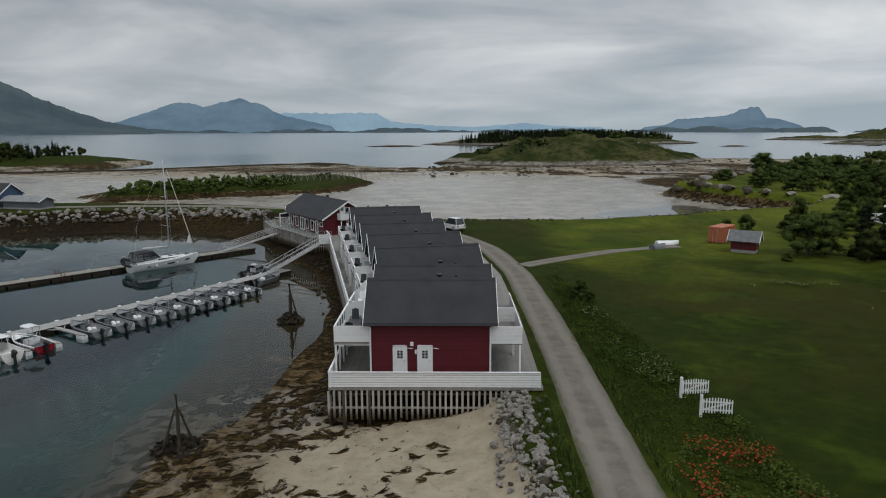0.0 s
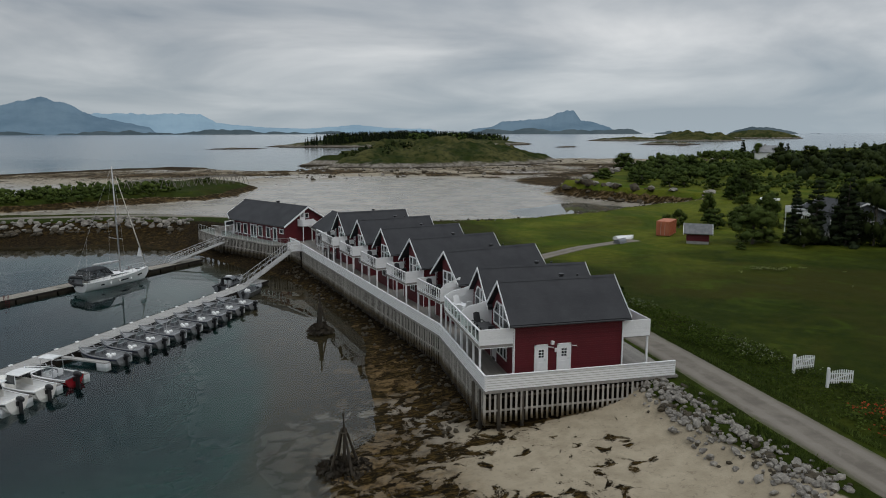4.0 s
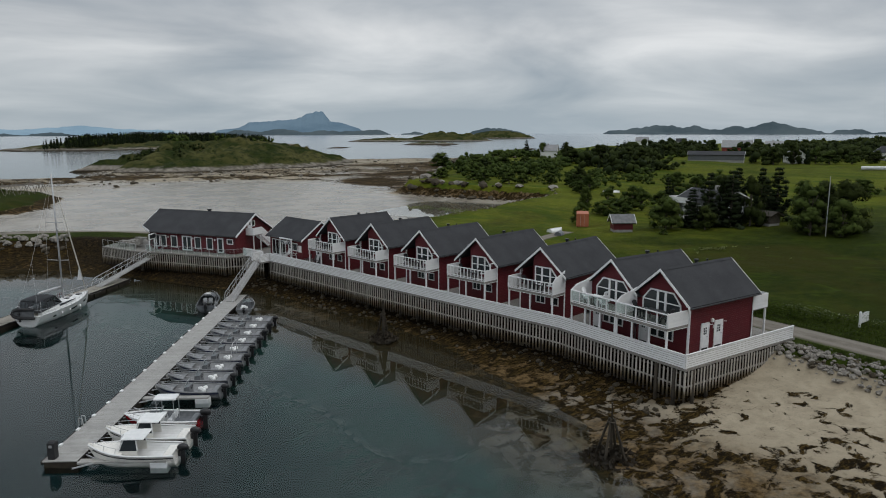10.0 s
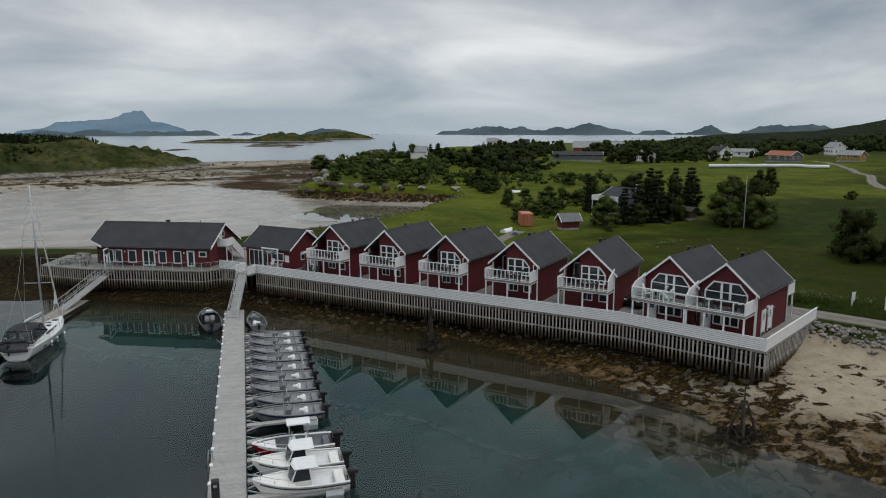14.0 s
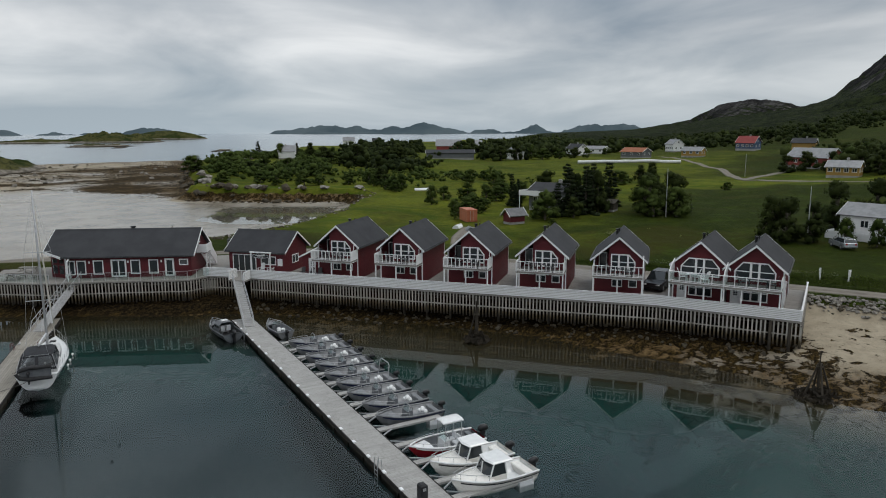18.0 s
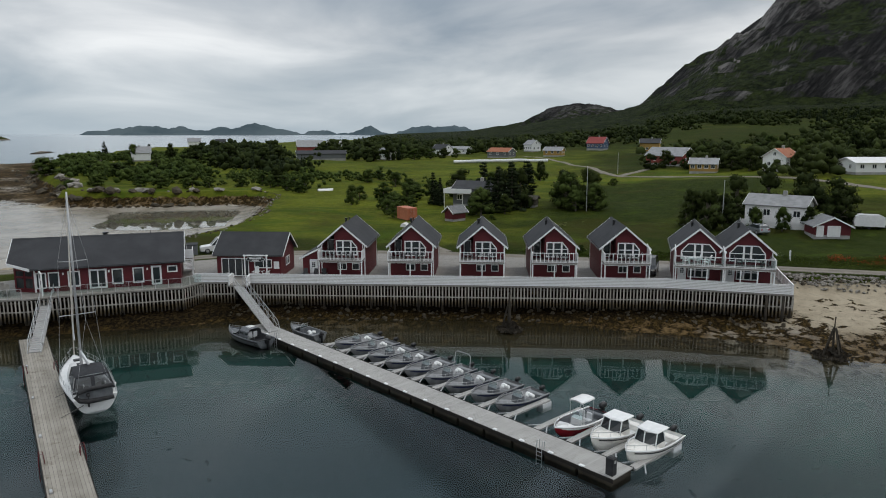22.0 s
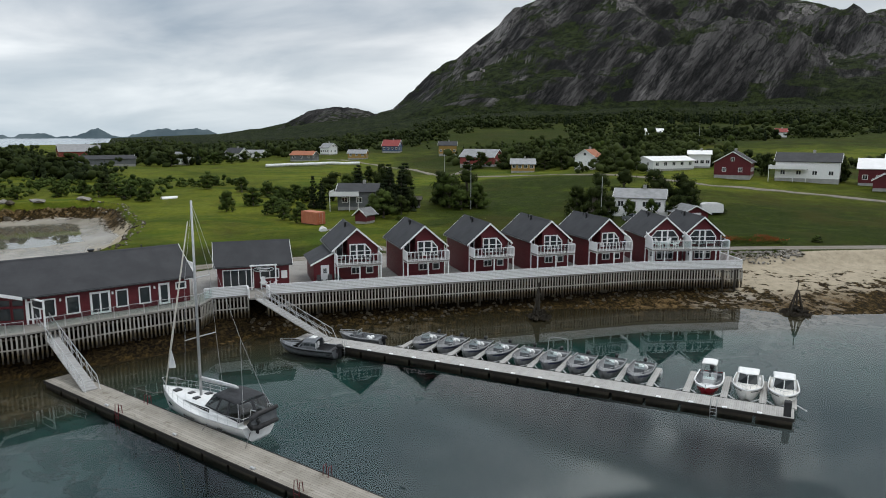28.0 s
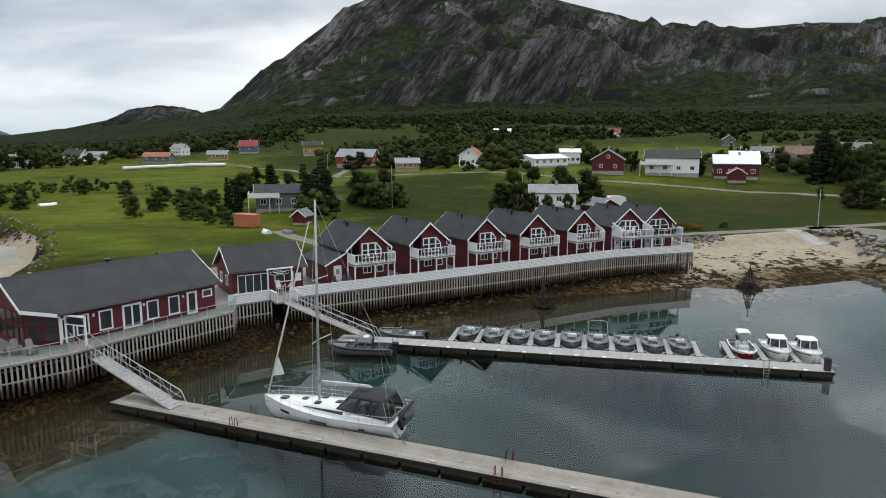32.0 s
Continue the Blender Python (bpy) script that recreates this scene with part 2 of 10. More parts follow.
M_NAVY = plain("navy_rubbing_strip", (0.010, 0.016, 0.050), (0.018, 0.028, 0.075), 0.35, bump=0.03)
M_GREYGRP = plain("grey_hull", (0.095, 0.102, 0.11), (0.175, 0.183, 0.192), 0.35, bump=0.03)
M_CUSHION = plain("pale_seat_covers", (0.60, 0.61, 0.62), (0.76, 0.77, 0.78), 0.6, bump=0.1)
M_GUN = plain("dull_aluminium", (0.17, 0.175, 0.18), (0.28, 0.285, 0.29), 0.5, 0.3, bump=0.05)
M_GREYWALL = boards("grey_clapboard", (0.10, 0.107, 0.115), (0.16, 0.168, 0.176), 0.15, 2, 0.6, grain=(1, 1, 6))
M_YELLOW = boards("ochre_clapboard", (0.30, 0.18, 0.045), (0.40, 0.25, 0.07), 0.15, 2, 0.6, grain=(1, 1, 6))
M_BLUEW = boards("blue_clapboard", (0.045, 0.075, 0.14), (0.08, 0.12, 0.20), 0.15, 2, 0.6, grain=(1, 1, 6))
M_BROWNR = plain("brown_roof_tiles", (0.13, 0.075, 0.050), (0.21, 0.125, 0.085), 0.8, scale=1.0, fine=8)
M_ORANGER = plain("orange_roof_tiles", (0.25, 0.085, 0.042), (0.34, 0.13, 0.065), 0.8, scale=1.0, fine=8)
M_REDR = plain("red_roof_tiles", (0.20, 0.035, 0.032), (0.28, 0.055, 0.05), 0.8, scale=1.0, fine=8)
M_SLATE = plain("slate_roof", (0.11, 0.113, 0.116), (0.19, 0.193, 0.197), 0.8, scale=2.0, fine=7, bump=0.4, dist=0.02)
M_GREYR = plain("pale_grey_roof", (0.19, 0.193, 0.197), (0.30, 0.303, 0.307), 0.75, scale=1.0, fine=8)
M_WHITER = plain("white_metal_roof", (0.62, 0.62, 0.62), (0.74, 0.74, 0.74), 0.5, scale=0.6, fine=6)
M_CONT = plain("orange_container_paint", (0.36, 0.105, 0.052), (0.48, 0.17, 0.09), 0.55, scale=1.2, fine=16, bump=0.1)
M_CONC = plain("concrete", (0.26, 0.255, 0.245), (0.40, 0.395, 0.38), 0.85, scale=0.8, fine=14, bump=0.25, dist=0.01)
M_STONE = plain("quarry_stone", (0.085, 0.077, 0.067), (0.33, 0.305, 0.265), 0.85, scale=1.6, fine=14, bump=0.6, dist=0.04)
M_DSTONE = plain("weedy_stone", (0.022, 0.017, 0.010), (0.085, 0.068, 0.042), 0.8, scale=1.2, fine=10, bump=0.7, dist=0.05)
M_CAR = plain("black_car_paint", (0.010, 0.010, 0.011), (0.018, 0.018, 0.020), 0.2, bump=0.0, spec=0.6)
M_CARW = plain("white_car_paint", (0.66, 0.66, 0.66), (0.74, 0.74, 0.74), 0.2, bump=0.0, spec=0.6)
M_CARG = plain("silver_car_paint", (0.34, 0.36, 0.38), (0.42, 0.44, 0.46), 0.22, 0.5, bump=0.0)
M_SIGN = plain("black_sign_paint", (0.010, 0.012, 0.015), (0.020, 0.022, 0.026), 0.35, bump=0.0)
M_WOODCH = plain("weathered_chair_wood", (0.15, 0.138, 0.122), (0.25, 0.235, 0.21), 0.75, fine=20)
M_RACK = plain("bleached_poles", (0.16, 0.145, 0.125), (0.26, 0.24, 0.215), 0.85)
M_TARP = plain("white_wrap", (0.62, 0.63, 0.62), (0.76, 0.77, 0.76), 0.4)
M_SAIL = plain("furled_sailcloth", (0.46, 0.43, 0.38), (0.62, 0.59, 0.53), 0.7, fine=12)
M_ROPE = plain("mooring_rope", (0.09, 0.085, 0.08), (0.16, 0.15, 0.14), 0.9)


def glass(name, tint, rough=0.03):
    n = Nodes(name)
    f = n.noise(0.6, 2.0, 0.5, n.pos((1, 1, 1), False))
    return n.set(Base_Color=n.mix(f, tint, tuple(c * 1.7 for c in tint)), Roughness=rough, Specular_IOR_Level=0.75)


M_GLASS = glass("window_glass", (0.018, 0.022, 0.024))


def clear_glass():
    n = Nodes("clear_rail_glass")
    tr = n.node("ShaderNodeBsdfTransparent", Color=(0.90, 0.95, 0.94, 1))
    gl = n.node("ShaderNodeBsdfGlossy", Roughness=0.03)
    mx = n.node("ShaderNodeMixShader")
    mx.inputs[0].default_value = 0.045
    n.link(tr.outputs[0], mx.inputs[1]), n.link(gl.outputs[0], mx.inputs[2])
    n.link(mx.outputs[0], n.out.inputs[0])
    return n.m


M_CLEAR = clear_glass()


def smoky():
    n = Nodes("smoky_vinyl")
    tr = n.node("ShaderNodeBsdfTransparent", Color=(0.30, 0.32, 0.33, 1))
    gl = n.node("ShaderNodeBsdfGlossy", Roughness=0.08)
    mx = n.node("ShaderNodeMixShader")
    mx.inputs[0].default_value = 0.10
    n.link(tr.outputs[0], mx.inputs[1]), n.link(gl.outputs[0], mx.inputs[2])
    n.link(mx.outputs[0], n.out.inputs[0])
    return n.m


M_SMOKE = smoky()


def leaf(name, a, b):
    n = Nodes(name)
    isl = n.node("ShaderNodeNewGeometry").outputs["Random Per Island"]
    rnd = n.node("ShaderNodeObjectInfo").outputs["Random"]
    f = n.math("ADD", n.math("MULTIPLY", isl, 0.22), n.math("MULTIPLY", rnd, 0.35))
    f = n.math("ADD", f, n.ramp(n.noise(0.10, 3, 0.6), 0.35, 0.65, -0.05, 0.45))
    f = n.math("ADD", f, n.ramp(n.noise(2.2, 4, 0.7), 0.30, 0.70, -0.22, 0.22))
    # leaves share the shading of the clump they sit on
    soft_ = n.node("ShaderNodeAttribute")
    soft_.attribute_name = "clump"
    vt = n.node("ShaderNodeVectorTransform")
    vt.vector_type, vt.convert_from, vt.convert_to = "NORMAL", "OBJECT", "WORLD"
    n.link(soft_.outputs["Vector"], vt.inputs[0])
    n.link(vt.outputs[0], n.bsdf.inputs["Normal"])
    return n.set(Base_Color=n.mix(f, a, b), Roughness=0.85, Specular_IOR_Level=0.06)


M_LEAF = leaf("birch_leaves", (0.022, 0.037, 0.008), (0.066, 0.090, 0.021))
M_LEAFD = leaf("dark_leaves", (0.011, 0.018, 0.005), (0.040, 0.052, 0.013))
M_NEEDLE = leaf("spruce_needles", (0.008, 0.014, 0.007), (0.024, 0.033, 0.013))
M_BARK = plain("bark", (0.06, 0.05, 0.04), (0.14, 0.12, 0.10), 0.9, scale=3, fine=20, bump=0.5, dist=0.02)
M_TALL = leaf("tall_grass", (0.034, 0.056, 0.008), (0.082, 0.112, 0.020))
M_UMBEL = leaf("cow_parsley", (0.22, 0.25, 0.14), (0.42, 0.44, 0.32))
M_POPPY = leaf("poppy_petals", (0.30, 0.035, 0.014), (0.50, 0.115, 0.045))
M_FLOWER = leaf("meadow_flowers", (0.16, 0.19, 0.06), (0.34, 0.36, 0.17))
M_HERB = leaf("verge_herbs", (0.050, 0.080, 0.012), (0.135, 0.180, 0.038))


def ground_material():
    """Masks in the attribute: red grass, green weed and rock (at full also the decks' shade), blue wetness; what is
    left is sand and, below water, sea bed.
    """
    n = Nodes("ground")
    att = n.node("ShaderNodeAttribute")
    att.attribute_name = "cover"
    s = n.node("ShaderNodeSeparateColor")
    n.link(att.outputs["Color"], s.inputs[0])
    g, w, wet = s.outputs[0], s.outputs[1], s.outputs[2]
    p = n.pos()
    sep_ = n.node("ShaderNodeSeparateXYZ")
    n.link(p, sep_.inputs[0])
    z = sep_.outputs[2]
    fine, mid, big, huge = n.noise(9, 4, 0.65, p), n.noise(0.9, 5, 0.62, p), n.noise(0.11, 5, 0.6, p, 0.3), n.noise(0.02, 4, 0.6, p, 0.4)
    # grass: mown green, yellower and browner patches
    ga = n.mix(n.ramp(mid, 0.25, 0.75), (0.013, 0.0215, 0.002), (0.027, 0.037, 0.0035))
    gb = n.mix(n.ramp(mid, 0.25, 0.75), (0.076, 0.100, 0.008), (0.136, 0.142, 0.016))
    gb = n.mix(n.math("MULTIPLY", n.ramp(n.noise(0.07, 6, 0.68, n.pos((1.0, 0.45, 1)), 1.2), 0.48, 0.62), 0.7), gb, (0.036, 0.072, 0.005))
    gb = n.mix(n.math("MULTIPLY", n.ramp(n.noise(0.13, 6, 0.70, n.pos((0.5, 1.0, 1)), 0.9), 0.54, 0.70), 0.55), gb, (0.070, 0.052, 0.012))
    dry = n.math("ADD", n.math("MULTIPLY", att.outputs["Alpha"], 0.75), n.math("MULTIPLY", n.math("SUBTRACT", n.math("ADD", n.math("MULTIPLY", big, 0.6), n.math("MULTIPLY", huge, 0.4)), 0.5), 2.2))
    ga = n.mix(n.math("MULTIPLY", n.ramp(n.noise(0.05, 5, 0.62, p, 0.8), 0.46, 0.66), 0.75), ga, (0.037, 0.034, 0.006))
    ga = n.mix(n.math("MULTIPLY", n.ramp(n.noise(0.24, 5, 0.66, p, 0.6), 0.52, 0.70), 0.7), ga, (0.042, 0.064, 0.006))
    grass = n.mix(n.ramp(dry, 0.0, 1.0), ga, gb)
    grass = n.mix(n.math("MULTIPLY", n.ramp(fine, 0.45, 0.75), 0.5), grass, (0.014, 0.026, 0.004))
    # sand: pale above, grey where it is wet
    sand = n.mix(n.ramp(mid, 0.3, 0.7), (0.262, 0.218, 0.150), (0.352, 0.298, 0.212))
    sand = n.mix(n.math("MULTIPLY", n.ramp(n.noise(2.6, 5, 0.7, p, 0.5), 0.52, 0.74), 0.55), sand, (0.105, 0.085, 0.055))
    sandw = n.mix(n.ramp(big, 0.35, 0.65), (0.190, 0.168, 0.134), (0.290, 0.262, 0.215))
    sand = n.mix(wet, sand, sandw)
    # golden gravel and weed film between the wrack
    sand = n.mix(n.ramp(n.math("ADD", w, n.math("MULTIPLY", n.math("SUBTRACT", mid, 0.5), 0.35)), 0.38, 0.62), sand, n.mix(n.ramp(n.noise(2.2, 6, 0.72, p, 0.3), 0.34, 0.66), (0.036, 0.023, 0.009), (0.142, 0.094, 0.043)))
    # wrack and stones over the sand
    weed = n.mix(n.ramp(n.noise(2.4, 6, 0.78, n.pos((0.6, 1.3, 1)), 0.6), 0.44, 0.68), (0.008, 0.0055, 0.0025), (0.085, 0.054, 0.016))
    clump = n.math("ADD", n.math("MULTIPLY", n.math("SUBTRACT", n.noise(0.85, 6, 0.62, p, 0.5), 0.5), 2.2), n.math("ADD", 0.40, n.math("MULTIPLY", fine, 0.2)))
    clump = n.math("ADD", clump, n.math("MULTIPLY", n.math("SUBTRACT", n.noise(0.13, 3, 0.5, p, 0.6), 0.5), 1.1))
    # near-black cover along the foot of the quay: kelp, with the decks' shade put in
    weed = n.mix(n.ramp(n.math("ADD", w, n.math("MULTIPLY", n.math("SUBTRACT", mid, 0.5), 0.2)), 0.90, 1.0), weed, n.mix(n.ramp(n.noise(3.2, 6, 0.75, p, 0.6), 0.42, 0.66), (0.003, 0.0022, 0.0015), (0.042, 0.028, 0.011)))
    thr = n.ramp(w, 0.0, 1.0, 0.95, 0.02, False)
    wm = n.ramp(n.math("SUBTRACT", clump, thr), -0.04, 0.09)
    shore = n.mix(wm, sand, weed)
    # sea bed below the water; light lost with depth is put into its colour
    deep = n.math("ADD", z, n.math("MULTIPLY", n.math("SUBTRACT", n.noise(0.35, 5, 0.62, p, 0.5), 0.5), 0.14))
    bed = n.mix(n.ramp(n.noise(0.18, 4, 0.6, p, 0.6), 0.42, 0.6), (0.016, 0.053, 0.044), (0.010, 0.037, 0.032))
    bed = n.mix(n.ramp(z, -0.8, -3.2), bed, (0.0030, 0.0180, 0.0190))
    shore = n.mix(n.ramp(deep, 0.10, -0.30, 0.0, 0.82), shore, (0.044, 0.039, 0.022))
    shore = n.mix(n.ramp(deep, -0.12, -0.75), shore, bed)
    gm = n.ramp(n.math("ADD", g, n.math("MULTIPLY", n.math("SUBTRACT", mid, 0.5), 0.55)), 0.38, 0.52)
    col = n.mix(gm, shore, grass)
    matt = n.math("MAXIMUM", gm, n.math("MAXIMUM", n.ramp(w, 0.40, 0.6), wm))
    rough = n.math("MAXIMUM", n.ramp(wet, 0.0, 1.0, 0.85, 0.24), n.math("MULTIPLY", matt, 0.85))
    hgt = n.math("ADD", n.math("MULTIPLY", fine, n.ramp(wet, 0, 1, 0.5, 0.06)), n.math("MULTIPLY", wm, 0.9))
    hgt = n.math("ADD", hgt, n.math("MULTIPLY", gm, n.math("MULTIPLY", n.noise(3.5, 4, 0.7, p), 1.4)))
    n.bump(hgt, 0.7, 0.12)
    return n.set(Base_Color=col, Roughness=rough, Specular_IOR_Level=n.math("SUBTRACT", 0.4, n.math("MULTIPLY", matt, 0.36)))


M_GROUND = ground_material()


def water_material():
    n = Nodes("sea_water")
    p = n.pos((1, 1, 1))
    ripple = n.math("ADD", n.math("MULTIPLY", n.noise(0.7, 2, 0.5, n.pos((1.0, 0.55, 1)), 0.4), 0.55), n.math("MULTIPLY", n.noise(0.16, 3, 0.5, p), 2.0))
    calm = n.ramp(n.noise(0.03, 3, 0.5, p, 0.5), 0.4, 0.65, 0.25, 1.0)
    bp = n.node("ShaderNodeBump", Strength=0.045, Distance=0.05, Height=n.math("MULTIPLY", ripple, calm))
    tr = n.node("ShaderNodeBsdfTransparent", Color=(0.94, 0.97, 0.965, 1))
    away = n.node("ShaderNodeVectorMath")
    away.operation = "DISTANCE"
    n.link(p, away.inputs[0])
    away.inputs[1].default_value = (-40, 70, 0)
    gl = n.node("ShaderNodeBsdfGlossy", Color=(0.86, 0.89, 0.91, 1), Roughness=n.ramp(away.outputs["Value"], 120, 600, 0.02, 0.16))
    fr = n.node("ShaderNodeFresnel", IOR=1.34)
    n.link(bp.outputs[0], gl.inputs["Normal"]), n.link(bp.outputs[0], fr.inputs["Normal"])
    mx = n.node("ShaderNodeMixShader")
    n.link(fr.outputs[0], mx.inputs[0]), n.link(tr.outputs[0], mx.inputs[1]), n.link(gl.outputs[0], mx.inputs[2])
    n.link(mx.outputs[0], n.out.inputs[0])
    return n.m


M_WATER = water_material()


def gravel():
    n = Nodes("gravel_road")
    p = n.pos()
    fine, mid, big = n.noise(14, 4, 0.7, p), n.noise(0.8, 5, 0.6, p), n.noise(0.12, 3, 0.6, p)
    col = n.mix(n.ramp(mid, 0.3, 0.7), (0.118, 0.100, 0.078), (0.190, 0.166, 0.134))
    col = n.mix(n.math("MULTIPLY", fine, 0.45), col, (0.085, 0.075, 0.06))
    col = n.mix(n.math("MULTIPLY", n.ramp(n.noise(0.5, 4, 0.7, p, 0.8), 0.54, 0.72), 0.4), col, (0.235, 0.210, 0.178))
    # pale wheel tracks, a darker crown and grassy edges
    att = n.node("ShaderNodeAttribute")
    att.attribute_name = "across"
    o = n.math("ABSOLUTE", att.outputs["Fac"])
    wob = n.math("MULTIPLY", n.math("SUBTRACT", mid, 0.5), 0.12)
    track = n.ramp(n.math("ABSOLUTE", n.math("ADD", n.math("SUBTRACT", o, 0.24), wob)), 0.04, 0.13, 1.0, 0.0)
    col = n.mix(n.math("MULTIPLY", track, 0.5), col, (0.215, 0.192, 0.160))
    col = n.mix(n.math("MULTIPLY", n.ramp(n.math("ADD", o, n.math("MULTIPLY", wob, 2.2)), 0.37, 0.47), 0.85), col, (0.048, 0.052, 0.014))
    n.bump(fine, 0.6, 0.02)
    return n.set(Base_Color=col, Roughness=0.9)


M_ROAD = gravel()


def rock_face(name, bias):
    n = Nodes(name)
    p = n.pos()
    sep_ = n.node("ShaderNodeSeparateXYZ")
    n.link(p, sep_.inputs[0])
    geo = n.node("ShaderNodeNewGeometry")
    ns = n.node("ShaderNodeSeparateXYZ")
    n.link(geo.outputs["True Normal"], ns.inputs[0])
    axes = []
    # slabs lie along one slanting direction
    for d_, k_ in (((0.45, -0.60, 0.66), 0.22), ((0.10, 0.74, 0.66), 1.3), ((0.88, 0.30, -0.36), 0.8)):
        dn = n.node("ShaderNodeVectorMath")
        dn.operation = "DOT_PRODUCT"
        n.link(p, dn.inputs[0])
        dn.inputs[1].default_value = tuple(c * k_ for c in d_)
        axes.append(dn.outputs["Value"])
    tilt = n.node("ShaderNodeCombineXYZ", X=axes[0], Y=axes[1], Z=axes[2])
    slab = n.noise(0.018, 9, 0.72, tilt.outputs[0], 0.12)
    crack = n.noise(0.07, 9, 0.78, tilt.outputs[0], 0.2)
    rock = n.mix(n.ramp(slab, 0.43, 0.63), (0.010, 0.0098, 0.010), (0.112, 0.106, 0.102))
    rock = n.mix(n.math("MULTIPLY", n.ramp(n.noise(0.007, 7, 0.68, tilt.outputs[0], 0.2), 0.51, 0.60), 0.8), rock, n.mix(n.ramp(slab, 0.35, 0.65), (0.050, 0.047, 0.045), (0.290, 0.272, 0.260)))
    rock = n.mix(n.ramp(crack, 0.50, 0.38, 0.0, 0.9), rock, (0.020, 0.0195, 0.019))
    # thin black joints along and across the slabs
    for sc_, wd_ in ((0.020, 0.016), (0.055, 0.022)):
        seam = n.math("ABSOLUTE", n.math("SUBTRACT", n.noise(sc_, 6, 0.62, tilt.outputs[0], 0.3), 0.5))
        rock = n.mix(n.ramp(seam, wd_, 0.0, 0.0, 0.85), rock, (0.009, 0.009, 0.009))
    veg = n.mix(n.ramp(n.noise(0.11, 7, 0.72, p), 0.36, 0.66), (0.004, 0.0075, 0.002), (0.030, 0.042, 0.010))
    f = n.math("ADD", n.math("MULTIPLY", n.noise(0.012, 6, 0.65, p, 0.5), 1.0), n.math("MULTIPLY", n.math("SUBTRACT", ns.outputs[2], 0.80), 1.1))
    f = n.math("ADD", f, n.ramp(sep_.outputs[2], 36, 66, 0.30 + bias, bias, False))
    col = n.mix(n.ramp(f, 0.50, 0.60), rock, veg)
    n.bump(n.math("ADD", crack, n.math("MULTIPLY", slab, 2.0)), 0.9, 9.0)
    return n.set(Base_Color=col, Roughness=0.95, Specular_IOR_Level=0.08)


M_MTN = rock_face("mountain_rock", 0.0)
M_KNOLL = rock_face("knoll_rock", -0.22)


def islet_material():
    n = Nodes("heath_and_skerry")
    p = n.pos()
    sep_ = n.node("ShaderNodeSeparateXYZ")
    n.link(p, sep_.inputs[0])
    mid, big = n.noise(0.35, 5, 0.65, p), n.noise(0.05, 5, 0.6, p, 0.4)
    heath = n.mix(n.ramp(big, 0.38, 0.62), (0.020, 0.030, 0.007), (0.078, 0.074, 0.026))
    heath = n.mix(n.ramp(mid, 0.42, 0.7), heath, (0.014, 0.022, 0.007))
    rock = n.mix(n.ramp(mid, 0.3, 0.7), (0.075, 0.066, 0.052), (0.26, 0.235, 0.20))
    z = n.math("ADD", sep_.outputs[2], n.math("MULTIPLY", n.math("SUBTRACT", n.noise(0.13, 4, 0.6, p), 0.5), 5.0))
    weedy = n.mix(n.ramp(sep_.outputs[2], 0.5, 1.3), (0.028, 0.022, 0.014), rock)
    n.bump(mid, 0.8, 0.6)
    return n.set(Base_Color=n.mix(n.ramp(z, 1.8, 3.0), weedy, heath), Roughness=0.95, Specular_IOR_Level=0.05)


M_ISLET = islet_material()


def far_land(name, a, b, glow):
    """Land so far off that it stands as a backdrop, with haze put into its colour and a glow of its own."""
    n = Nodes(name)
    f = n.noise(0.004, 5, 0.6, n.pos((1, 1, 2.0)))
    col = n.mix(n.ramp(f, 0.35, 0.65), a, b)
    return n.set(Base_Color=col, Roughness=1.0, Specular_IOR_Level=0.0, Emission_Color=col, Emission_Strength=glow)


M_FAR1 = far_land("far_land_blue_haze", (0.066, 0.104, 0.140), (0.092, 0.136, 0.174), 0.62)
M_FAR2 = far_land("far_land_pale_haze", (0.125, 0.185, 0.235), (0.150, 0.215, 0.265), 0.75)
M_FAR0 = far_land("far_land_dark_haze", (0.044, 0.062, 0.072), (0.066, 0.086, 0.095), 0.35)

